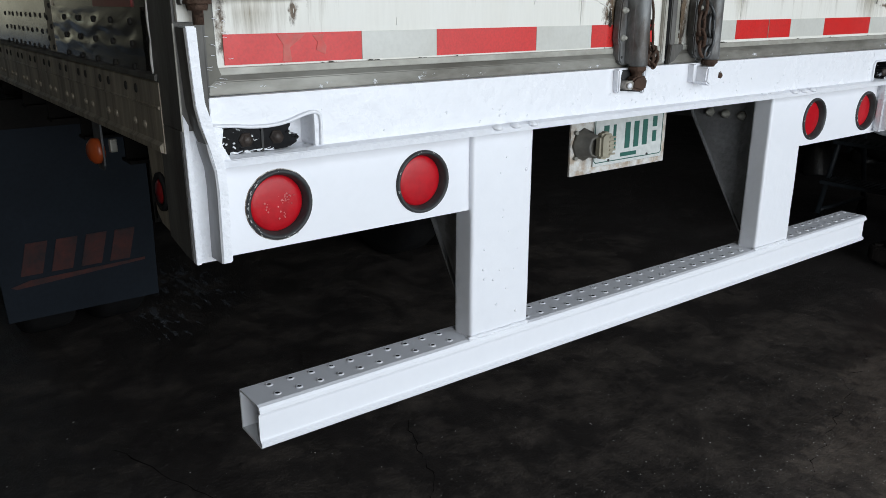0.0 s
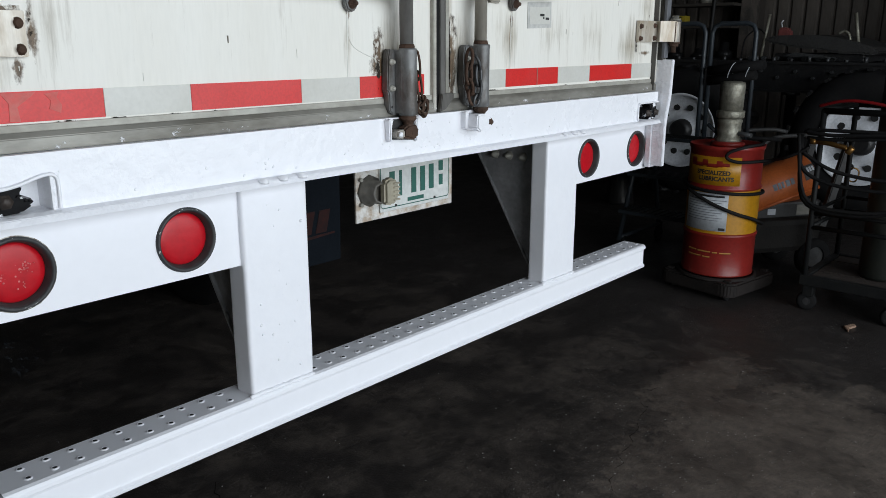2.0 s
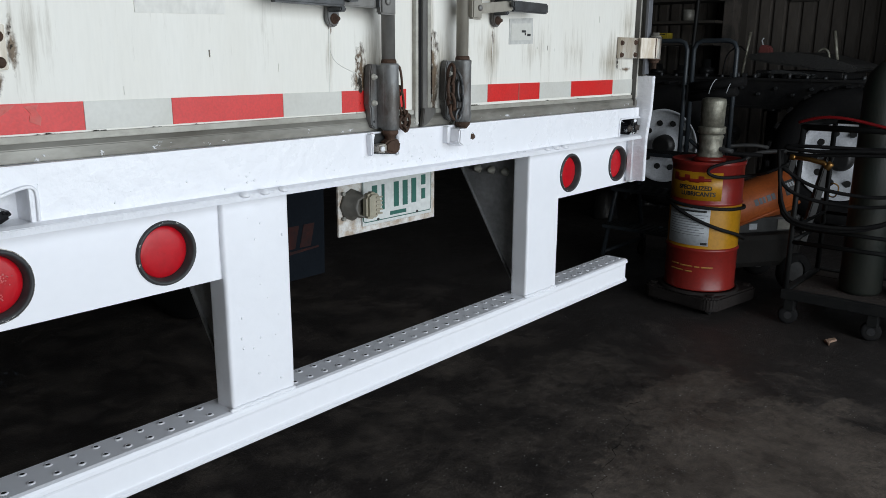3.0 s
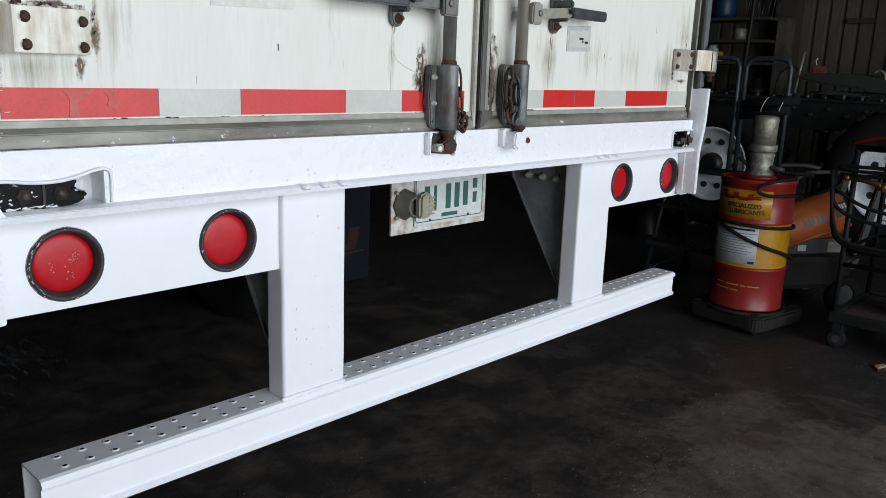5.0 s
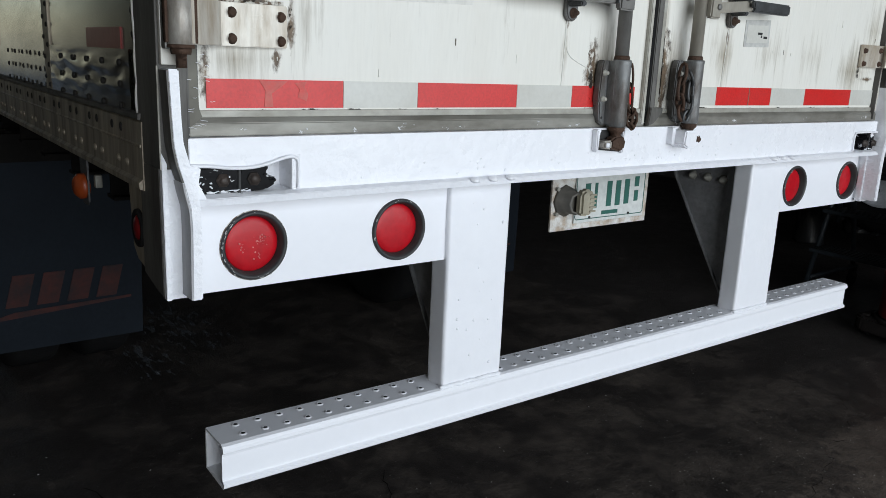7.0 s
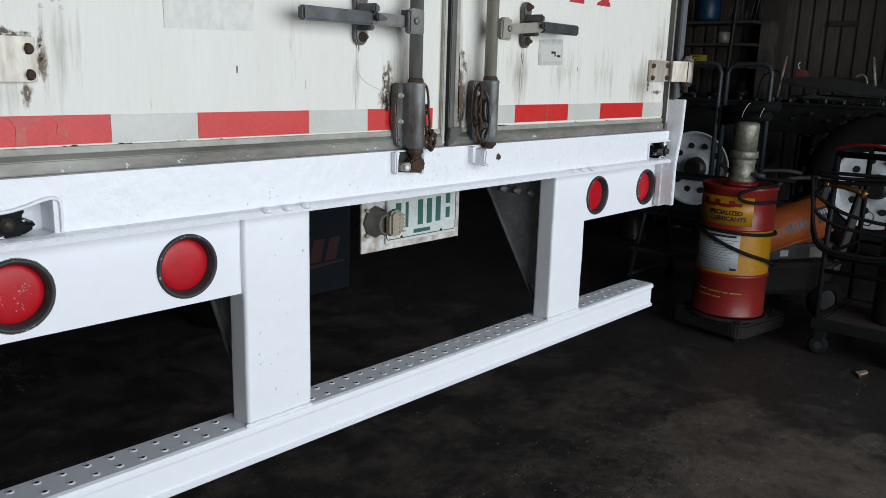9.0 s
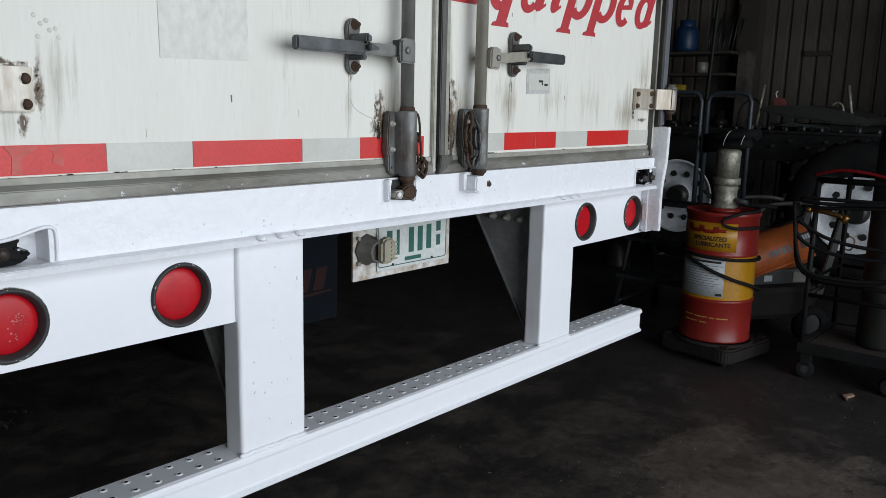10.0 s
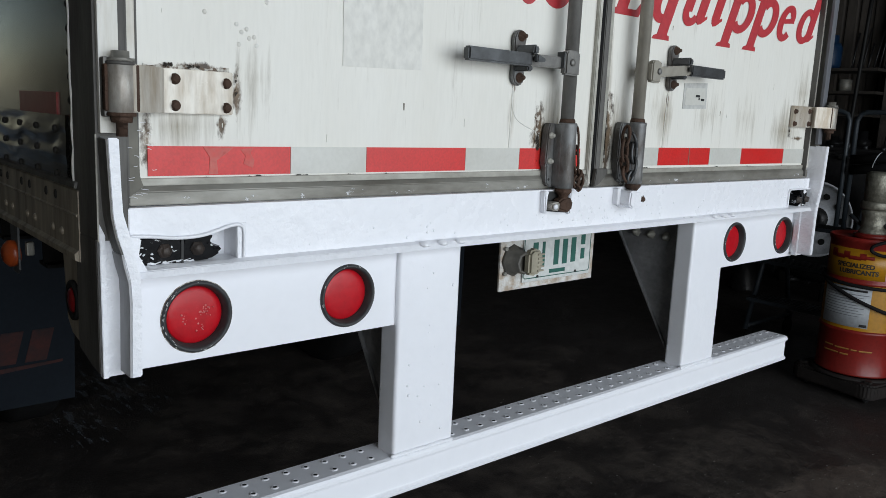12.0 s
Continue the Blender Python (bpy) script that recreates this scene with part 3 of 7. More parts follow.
BIG_RIVET = mesh_of("rivet", big, DIMPLE)
pale = bmesh.new()
lathe(pale, (0, 0, 0), (-1, 0, 0), [(-0.001, 0.0085), (0.002, 0.008), (0.0045, 0.005), (0.005, 0.0)], 10)
PALE_RIVET = mesh_of("rivet", pale, RAIL_ALU)
pieces("rivet", BIG_RIVET, [(XL - 0.006, 0.205 + 0.19 * (k // 2) + 0.065 * (k % 2), 1.354) for k in range(30)], left_rail)
pieces("rivet", PALE_RIVET, [(XL - 0.006, 0.17 + 0.19 * (k // 2) + 0.06 * (k % 2), 1.290) for k in range(28)], left_rail)
part("rail_lip", P([(0.0, 1.248), (-0.006, 1.251), (-0.007, 1.262), (0.0, 1.268)], "y", 0.075, 13.5), RAIL_ALU, left_rail).data.transform(Matrix.Translation((XL - 0.006, 0, 0)))
part("rail_ridge", P([(0.0, 1.326), (-0.0025, 1.328), (-0.0025, 1.3305), (0.0, 1.333)], "y", 0.075, 13.5), RAIL_ALU, left_rail).data.transform(Matrix.Translation((XL - 0.006, 0, 0)))
part("rail_cap", P([(0.0, 1.376), (-0.004, 1.378), (-0.004, 1.386), (0.004, 1.39)], "y", 0.075, 13.5), POST_ALU, left_rail, "grimy top edge of the rail").data.transform(Matrix.Translation((XL - 0.006, 0, 0)))
places = []
for k in range(11):
    y = 0.2 + 0.1325 * k
    if abs(y - 0.9) > 0.06:
        places += [(XL - 0.005, y, z) for z in (1.475, 1.435, 1.394)]
for sy in (0.9, 2.1):
    for k in range(12):
        places += [(XL - 0.004, sy - 0.022, 1.40 + 0.05 * k), (XL - 0.004, sy + 0.022, 1.42 + 0.05 * k)]
for k in range(12):
    places += [(XL, 0.113, 1.405 + 0.0405 * k)]
pieces("rivet", RIVET, places, side_walls[0])
part("side_reflector", B((XL - 0.003, 0.19, 1.492), (XL + 0.001, 0.46, 1.54)), TAPE_DARK, side_walls[0], "dark red reflective tape strip")
part("side_reflector", B((XL - 0.003, 1.75, 1.487), (XL + 0.001, 2.03, 1.538)), TAPE_DARK, side_walls[0], "dark red reflective tape strip")
# dented lower wall strip: a wavy sheet
bm = bmesh.new()
ny, nzz = 150, 40
g = []
for j in range(nzz + 1):
    row = []
    for i in range(ny + 1):
        y, z = 0.134 + (0.86 - 0.134) * i / ny, 1.388 + 0.112 * j / nzz
        d = 0.0022 * noise.noise((y * 3.2, z * 46 + 0.9 * noise.noise((y * 9, z * 6, 7.0)), 3.1)) + 0.0005 * noise.noise((y * 9, z * 95, 1.0))
        edge = min(1, 5 * min(j, nzz - j) / nzz)
        row.append(bm.verts.new((XL - 0.004 + d * edge, y, z)))
    g.append(row)
for j in range(nzz):
    for i in range(ny):
        bm.faces.new((g[j][i], g[j][i + 1], g[j + 1][i + 1], g[j + 1][i])).smooth = True
part("dented_strip", bm, SIDE_ALU, side_walls[0], "crumpled shiny aluminium strip")

# corner posts, dog-legged flanges and lower channels
for s in (1, -1):
    a, b = span(XL - 0.004, -0.042 if s > 0 else -0.07, s)
    post = part("corner_post", B((a, -0.03, 1.30), (b, 0.094, 4.05), 0.003), POST_ALU, trailer, "grimy bare metal corner post")
    f = (lambda pts: pts) if s > 0 else (lambda pts: [(mx(x), z) for x, z in pts])
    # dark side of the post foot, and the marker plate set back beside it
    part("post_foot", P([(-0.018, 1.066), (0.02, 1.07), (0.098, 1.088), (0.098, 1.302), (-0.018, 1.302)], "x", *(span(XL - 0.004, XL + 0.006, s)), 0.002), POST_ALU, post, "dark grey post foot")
    part("lower_side_plate", P([(0.099, 1.088), (0.16, 1.098), (0.186, 1.12), (0.206, 1.262), (0.099, 1.29)], "x",
         *(span(XL + 0.002, XL + 0.009, s)), 0.001), RAIL_ALU, post, "grey side plate")
    a, b = span(XL - 0.0052, XL - 0.0022, s)
    part("post_arris", B((a, -0.0315, 1.30), (b, -0.0285, 1.476), 0.0008), TRIM_LIGHT, post, "thin pale edge line")
    rs_ = random.Random(int(8 + s))
    bm = bmesh.new()
    zz = [1.385 + 0.02 * k for k in range(60)]
    tube(bm, [((a + b) / 2 + rs_.uniform(-0.001, 0.001), 0.094 + rs_.uniform(-0.003, 0.003), z) for z in zz], 0.0028, 6)
    part("sealant_bead", bm, CAULK, post, "broken bead of pale sealant")
    part("channel_face", P(f([(XL + 0.004, 1.062), (-0.035, 1.062), (-0.035, 1.26), (XL + 0.012, 1.32), (XL + 0.004, 1.33)]), "y", -0.022, 0.0, 0.002), THICK_PAINT, post, "white painted channel")
    lip = part("channel_edge", P(f([(XL - 0.003, 1.064), (XL + 0.006, 1.064), (XL + 0.006, 1.31), (XL - 0.003, 1.33)]), "y", -0.034, -0.018, 0.001), THICK_PAINT, post)
    strip = [(-0.089, 1.472), (-0.086, 1.39), (-0.084, 1.345), (-0.078, 1.312), (-0.066, 1.268), (-0.059, 1.235), (-0.0575, 1.20), (-0.06, 1.07),
             (-0.041, 1.07), (-0.039, 1.20), (-0.04, 1.24), (-0.047, 1.278), (-0.058, 1.32), (-0.066, 1.35), (-0.068, 1.39), (-0.07, 1.472)]
    part("white_flange", P(f(strip), "y", -0.072, 0.012, 0.0022), THICK_PAINT, post, "thick white dog-leg flange")
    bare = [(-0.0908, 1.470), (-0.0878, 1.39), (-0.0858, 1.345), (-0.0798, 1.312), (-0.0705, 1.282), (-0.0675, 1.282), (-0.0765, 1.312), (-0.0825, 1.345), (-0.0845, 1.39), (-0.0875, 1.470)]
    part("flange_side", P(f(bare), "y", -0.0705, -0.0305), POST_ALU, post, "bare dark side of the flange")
    # skin over the flange's side, its shade put into the grey
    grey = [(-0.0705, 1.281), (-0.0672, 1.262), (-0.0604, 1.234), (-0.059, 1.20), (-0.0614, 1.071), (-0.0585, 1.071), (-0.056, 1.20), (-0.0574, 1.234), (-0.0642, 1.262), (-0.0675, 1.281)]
    part("flange_side", P(f(grey), "y", -0.0705, -0.0215), SHADE_PAINT, post, "lower side of the flange, shade painted in as grey")
    a, b = span(-0.0895, -0.0575, s)
    part("painted_post_face", B((a, -0.042, 1.478), (b, -0.0305, 4.0), 0.002), CAULK if s > 0 else POST_FLECK, post, "streaky white painted post face" if s > 0 else "blue-grey post face with flecks of white")
    a, b = span(-0.0415, -0.0365, s)
    part("dark_seal_strip", B((a, -0.018, 1.36), (b, 0.0, 4.0)), POST_ALU, post)
    # small round side marker
    if s > 0:
        bm = bmesh.new()
        lathe(bm, (XL + 0.002, 0.138, 1.165), (-1, 0, 0), [(0, 0.038), (0.006, 0.037), (0.008, 0.03), (0.004, 0.026), (0.004, 0)], 20)
        part("side_marker_lamp", bm, RUBBER, post, "black oval side marker")
        bm = bmesh.new()
        lathe(bm, (XL - 0.002, 0.138, 1.165), (-1, 0, 0), [(0, 0.025), (0.004, 0.02), (0.006, 0.0)], 18)
        part("marker_lens", bm, TAPE_DARK, post, "dark red marker lens")

LAMP_X = (0.09, 0.425, 2.008, 2.352)


def pierced(x0, x1, z0, z1, y0, y1, holes, cz, r):
    """A plate with round holes through it."""
    bm_ = bmesh.new()
    h = 0.07
    def quad(*ps):
        bm_.faces.new([bm_.verts.new(p) for p in ps])
    xs = [x0]
    for c in holes:
        xs += [c - h, c + h]
    xs.append(x1)
    for i in range(0, len(xs), 2):
        for y in (y0, y1):
            quad((xs[i], y, z0), (xs[i + 1], y, z0), (xs[i + 1], y, z1), (xs[i], y, z1))
    for c in holes:
        angles = sorted([2 * math.pi * k / 48 for k in range(48)] + [math.atan2(dz, dx) % (2 * math.pi) for dx in (-h, h) for dz in (z0 - cz, z1 - cz)])
        ringp = []
        for a_ in angles:
            ca, sa = math.cos(a_), math.sin(a_)
            t = min(h / abs(ca) if abs(ca) > 1e-9 else 9, ((z1 - cz) if sa > 0 else (cz - z0)) / abs(sa) if abs(sa) > 1e-9 else 9)
            ringp.append(((c + r * ca, cz + r * sa), (c + t * ca, cz + t * sa)))
        for (p, q), (p2, q2) in zip(ringp, ringp[1:] + ringp[:1]):
            if (p[0] - p2[0]) ** 2 + (p[1] - p2[1]) ** 2 < 1e-12:
                continue
            for y in (y0, y1):
                quad((p[0], y, p[1]), (q[0], y, q[1]), (q2[0], y, q2[1]), (p2[0], y, p2[1]))
            quad((p[0], y0, p[1]), (p2[0], y0, p2[1]), (p2[0], y1, p2[1]), (p[0], y1, p[1]))
    for xa_, xb_, za_, zb_ in ((x0, x1, z0, z0), (x0, x1, z1, z1), (x0, x0, z0, z1), (x1, x1, z0, z1)):
        quad((xa_, y0, za_), (xb_, y0, zb_), (xb_, y1, zb_), (xa_, y1, za_))
    bmesh.ops.remove_doubles(bm_, verts=bm_.verts[:], dist=1e-5)
    return bm_


# rear sill with end pockets
sill = part("rear_sill", B((0.168, -0.032, 1.24), (sill_x(0.168), 0.03, 1.3535), 0.0012), SILL_PAINT, trailer, "fresh white painted rear sill")
bm = bmesh.new()
prof = [(-0.058, 1.236), (-0.05, 1.247), (-0.034, 1.252), (0.02, 1.252), (0.02, 1.236)]
prism(bm, prof, "x", -0.042, mx(-0.042), 0.0015)
part("sill_lip", bm, THICK_PAINT, trailer, "projecting white sill lip")
for s in (1, -1):
    f = (lambda pts: pts) if s > 0 else (lambda pts: [(sill_x(x), z) for x, z in pts])
    wave = [(-0.045, 1.353), (0.1695, 1.353), (0.1695, 1.318), (0.15, 1.314), (0.12, 1.306), (0.09, 1.2985), (0.05, 1.297), (0.02, 1.3), (-0.01, 1.303), (-0.045, 1.304)]
    if s < 0:
        wave = [(x, z if z > 1.34 else 1.316) for x, z in wave]
    part("pocket_hood", P(f(wave), "y", -0.0324, 0.03, 0.0012), SILL_PAINT, sill, "wavy white pocket hood")
    a, b = (0.150, 0.1695) if s > 0 else (sill_x(0.1695), sill_x(0.150))
    part("pocket_cheek", B((a, -0.034, 1.25), (b, 0.03, 1.319), 0.006), THICK_PAINT, sill, "thick painted pocket cheek")
    rimp = [(-0.048, 1.304), (-0.01, 1.302), (0.03, 1.297), (0.07, 1.297), (0.10, 1.302), (0.13, 1.311), (0.150, 1.314), (0.160, 1.309), (0.163, 1.298), (0.163, 1.27), (0.162, 1.252)]
    if s < 0:
        rimp = [(x, 1.3145 if x < 0.14 else z) for x, z in rimp]
    part("pocket_rim", tube(bmesh.new(), smooth_path([(x, -0.036, z + 0.0015) for x, z in f(rimp)], 3), 0.0034, 8), THICK_PAINT, sill, "rolled white pocket rim")
    a, b = (-0.045, 0.155) if s > 0 else (sill_x(0.155), sill_x(-0.045))
    part("pocket_back", B((a, 0.022, 1.25), (b, 0.032, 1.315)), THICK_PAINT, sill, "white painted pocket back")
    jag = [(-0.036, 1.2505), (0.044, 1.2505), (0.046, 1.256), (0.05, 1.2515), (0.10, 1.254), (0.121, 1.265), (0.117, 1.271), (0.123, 1.277), (0.108, 1.276), (0.098, 1.283), (0.104, 1.289), (0.106, 1.301), (0.052, 1.298), (0.048, 1.290), (0.045, 1.298), (-0.01, 1.302), (-0.036, 1.300)]
    if s < 0:
        jag = [(-0.03, 1.2505), (0.078, 1.2505), (0.07, 1.262), (0.058, 1.268), (0.056, 1.288), (0.072, 1.304), (0.06, 1.310), (-0.02, 1.311), (-0.03, 1.30), (-0.012, 1.28), (-0.016, 1.262)]
    rb = part("rubber_block", P(f(jag), "y", -0.03, 0.0225, 0.004), BUMP_RUBBER, sill, "glossy black rubber block with white paint smears")
    part("block_joint", P(f([(0.0445, 1.252), (0.049, 1.252), (0.050, 1.299), (0.0455, 1.299)]), "y", -0.0318, -0.026), INK, sill)
    for c0 in (0.016, 0.075):
        bm = bmesh.new()
        lathe(bm, (f([(c0, 0)])[0][0], -0.03, 1.276), (0, -1, 0), [(-0.002, 0.0135), (0.002, 0.0135), (0.002, 0.0105), (0.010, 0.0105), (0.010, 0)], 6)
        part("bolt", bm, BOLT_BROWN, sill, "rust-brown bolt")
    rs = random.Random(5)
    for k in range(15):
        px, pz = (rs.uniform(-0.03, 0.1), 1.2535 + rs.uniform(0, 0.004)) if k < 9 else (-0.03 + rs.uniform(0, 0.03), 1.262 + rs.uniform(0, 0.03))
        sl = 0.012 if k < 9 else 0.003
        xs = f([(px - sl * rs.uniform(0.4, 1), 0), (px, 0), (px + sl * rs.uniform(0.4, 1), 0)])
        part("paint_smear", tube(bmesh.new(), [(xs[0][0], -0.0305, pz + rs.uniform(-0.002, 0.002)), (xs[1][0], -0.0315, pz), (xs[2][0], -0.0305, pz + rs.uniform(-0.003, 0.003))], rs.uniform(0.0006, 0.0016), 5), THICK_PAINT, rb)
    # corner wedge that ties the flange to the pocket
    if s > 0:
        part("pocket_web", P(f([(-0.045, 1.246), (-0.02, 1.246), (-0.035, 1.275), (-0.03, 1.303), (-0.06, 1.31)]), "y", -0.05, -0.002, 0.002), THICK_PAINT, sill)
    # lamp panel and lamps
    a, b = span(-0.045, 0.556, s) if s > 0 else (1.912, 2.44)
    part("lamp_panel", pierced(a, b, 1.056, 1.24, 0.008, 0.02, [c for c in LAMP_X if a < c < b], 1.139, 0.063), WHITE_PAINT, trailer, "white painted tail lamp panel")
    part("panel_return", B((a, 0.02, 1.056), (b, 0.06, 1.064)), WHITE_PAINT, trailer)


def chips(lamp, x, z, r, a0, a1, count, seed):
    """Broken scrapes of paint along the grommet."""
    rc = random.Random(seed)
    bm = bmesh.new()
    for i in range(count):
        a, L = radians(rc.uniform(a0, a1)), rc.uniform(0.02, 0.11)
        q = r + rc.uniform(-0.004, 0.0022)
        tube(bm, [(x + (q + rc.uniform(-0.0006, 0.0006)) * math.cos(a + L * k / 4), 0.0018 + 0.3 * abs(q - 0.0645) - 0.0006, z + q * math.sin(a + L * k / 4)) for k in range(5)], rc.uniform(0.0003, 0.0009), 5)
    tagged(part("paint_scrape", bm, STICKER, lamp, "broken pale paint scrapes on the rim"), kind="stuff")


def tail_lamp(x, z, worn):
    lamp = part("tail_lamp", lathe(bmesh.new(), (x, 0.009, z), (0, -1, 0),
                [(0, 0.0690), (0.004, 0.0685), (0.0075, 0.066), (0.0078, 0.063), (0.004, 0.0595), (-0.012, 0.0555), (-0.018, 0.054)], 44, False), GROMMET, trailer, "round red tail lamp in a black grommet")
    bm = bmesh.new()
    lathe(bm, (x, 0.0262, z), (0, -1, 0), [(0, 0.0560), (0.003, 0.0555), (0.006, 0.052), (0.008, 0.042), (0.0092, 0.028), (0.0098, 0.014), (0.0098, 0.0)], 44)
    part("lens", bm, LENS_RED, lamp, "red lens")
    if worn:
        # scraped rim and spots of paint on the lens
        part("scraped_rim", lathe(bmesh.new(), (x, 0.0095, z), (0, -1, 0), [(0, 0.0705), (0.0025, 0.070), (0.003, 0.0675)], 44, False), PEELED, lamp, "scraped pale rim")
        chips(lamp, x, z, 0.066, 85, 300, 26, 3)
        rnd = random.Random(7)
        bm = bmesh.new()
        for i in range(46):
            cx, cz = ((0.018, 0.009), (0.012, -0.026), (-0.022, -0.002))[0 if i < 28 else 1 if i < 36 else 2]
            px, pz = x + cx + rnd.gauss(0, 0.009 if i < 28 else 0.005), z + cz + rnd.gauss(0, 0.006)
            r = rnd.uniform(0.0006, 0.0026)
            lathe(bm, (px, 0.0172, pz), (0, -1, 0), [(0, r), (0.0012, r * 0.7), (0.0014, 0)], 7)
        tagged(part("paint_spots", bm, PAINT_PINK, lamp, "pale paint spots"), kind="stuff")
    else:
        chips(lamp, x, z, 0.0655, 40 if x < 1 else 100, 190 if x < 1 else 260, 8, int(x * 50))


for x in LAMP_X:
    tail_lamp(x, 1.139, x < 0.2)

# underride guard: posts, gussets and perforated tube
def round_post(x0, x1, y0, y1, z0, z1, r=0.009):
    """An open-ended box section with rolled corners."""
    pts = []
    for cx, cy, a0 in ((x0 + r, y0 + r, 180), (x1 - r, y0 + r, 270), (x1 - r, y1 - r, 0), (x0 + r, y1 - r, 90)):
        arc = [(cx + r * math.cos(radians(a0 + 15 * k)), cy + r * math.sin(radians(a0 + 15 * k))) for k in range(7)]
        d0, d1 = radians(a0 - 90), radians(a0 + 180)
        pts += [(arc[0][0] + 0.003 * math.cos(d0), arc[0][1] + 0.003 * math.sin(d0))] + arc + [(arc[6][0] + 0.003 * math.cos(d1), arc[6][1] + 0.003 * math.sin(d1))]
    bm_ = bmesh.new()
    nz_ = 14
    rows = [[bm_.verts.new((x + 0.0012 * noise.noise((x * 9, y * 9, z0 + (z1 - z0) * k / nz_ * 7)), y + 0.0012 * noise.noise((x * 8, z0 + (z1 - z0) * k / nz_ * 9, y * 5)), z0 + (z1 - z0) * k / nz_)) for x, y in pts] for k in range(nz_ + 1)]
    for a, b in zip(rows, rows[1:]):
        for i in range(len(pts)):
            j = (i + 1) % len(pts)
            bm_.faces.new((a[i], a[j], b[j], b[i])).smooth = True
    return bm_


guard = part("guard_post", round_post(0.553, 0.736, -0.005, 0.062, 0.738, 1.241), POST_PAINT, trailer, "white box-section guard post")
guard2 = part("guard_post", round_post(1.732, 1.922, -0.005, 0.062, 0.738, 1.241), POST_PAINT, trailer, "white box-section guard post")
for gp, xa, xb in ((guard, 0.549, 0.729), (guard2, 1.727, 1.913)):
    part("gusset_plate", P([(0.06, 1.25), (0.345, 1.25), (0.315, 1.146), (0.06, 0.735)], "x", xa + 0.058, xa + 0.07, 0.002), GUSSET, gp, "grey tapered gusset plate")
    part("gusset_flange", P([(0.345, 1.25), (0.351, 1.25), (0.321, 1.144), (0.066, 0.732), (0.06, 0.735), (0.315, 1.146)], "x", xa + 0.05, xa + 0.082), GUSSET, gp)
    for k in range(3):
        bm = bmesh.new()
        lathe(bm, (xa + 0.058, 0.13 + 0.06 * k, 1.155), (-1, 0, 0), [(0, 0.017), (0.003, 0.017), (0.003, 0.011), (0.015, 0.011), (0.015, 0.006), (0.022, 0.006), (0.022, 0)], 6)
        part("bolt", bm, TRIM_LIGHT, gp, "painted bolt")
    # weld bead at the foot and blobs at the head
    bm = bmesh.new()
    rnd = random.Random(int(xa * 100))
    tube(bm, [(xa - 0.004 + (xb - xa + 0.008) * i / 24, -0.006 + rnd.uniform(-0.0012, 0.0012), 0.7425 + rnd.uniform(-0.001, 0.0015)) for i in range(25)], 0.0055, 8)
    part("weld_bead", bm, THICK_PAINT, gp, "painted weld bead")
    for k in range(3):
        bm = bmesh.new()
        lathe(bm, (xa + 0.035 + 0.052 * k, -0.05, 1.246), (0, -0.25, 1), [(0, 0.012), (0.004, 0.011), (0.007, 0.007), (0.008, 0)], 12)
        part("weld_stud", bm, THICK_PAINT, gp, "painted stud")
# paint pimples
rnd = random.Random(11)
bm = bmesh.new()
for i in range(26):
    r = rnd.uniform(0.0012, 0.0042)
    lathe(bm, (rnd.uniform(0.575, 0.715), -0.0045, rnd.uniform(0.78, 1.2)), (0, -1, 0), [(0, r), (r * 0.4, r * 0.75), (r * 0.55, 0)], 8)
tagged(part("paint_pimples", bm, THICK_PAINT, guard), kind="stuff")

BX0, BX1, BZ0, BZ1, BY0, BY1 = 0.008, 2.446, 0.645, 0.742, -0.016, 0.086
outer = [(BY1, BZ0 + 0.004), (BY1, BZ1 - 0.004), (BY1 - 0.004, BZ1), (BY0 + 0.012, BZ1), (BY0 + 0.004, BZ1 - 0.003), (BY0 + 0.0005, BZ1 - 0.009),
         (BY0, BZ1 - 0.016), (BY0 + 0.006, BZ1 - 0.020), (BY0 + 0.008, BZ1 - 0.026), (BY0 + 0.008, BZ0 + 0.020), (BY0 + 0.006, BZ0 + 0.0165), (BY0, BZ0 + 0.012), (BY0 + 0.001, BZ0 + 0.004),
         (BY0 + 0.006, BZ0)]
cy, cz = (BY0 + BY1) / 2, (BZ0 + BZ1) / 2
inner = [(cy + (y - cy) * 0.89, cz + (z - cz) * 0.90) for y, z in outer]
bm = bmesh.new()
rings = [[bm.verts.new((x, y, z)) for y, z in pl] for pl in (outer, inner) for x in (BX0, BX1)]
n = len(outer)
for i in range(n):
    j = (i + 1) % n
    bm.faces.new((rings[0][i], rings[0][j], rings[1][j], rings[1][i]))
    bm.faces.new((rings[2][i], rings[3][i], rings[3][j], rings[2][j]))
    bm.faces.new((rings[0][i], rings[2][i], rings[2][j], rings[0][j]))
    bm.faces.new((rings[1][i], rings[1][j], rings[3][j], rings[3][i]))
bar = part("guard_bar", bm, WHITE_PAINT, trailer, "hollow white bumper bar with non-slip nubs")
nub = bmesh.new()
lathe(nub, (0, 0, 0), (0, 0, 1), [(0, 0.0088), (0.0013, 0.0078), (0.002, 0.0062), (0.002, 0.0050), (0.0006, 0.0046)], 10, False)
NUB = mesh_of("non_slip_nub", nub, WHITE_PAINT)
hole = bmesh.new()
lathe(hole, (0, 0, 0), (0, 0, 1), [(0.0, 0.0050), (0.0015, 0.0049)], 8)
HOLE = mesh_of("nub_hole", hole, INK)
places = []
for k in range(49):
    x = 0.065 + 0.0492 * k
    for y, dx in ((0.063, 0.0), (0.018, -0.002)):
        if (0.538 < x < 0.742 or 1.716 < x < 1.926) or x > 2.44:
            continue
        places.append((x + dx, y, BZ1))
pieces("non_slip_nub", NUB, places, bar)
pieces("nub_hole", HOLE, places, bar)

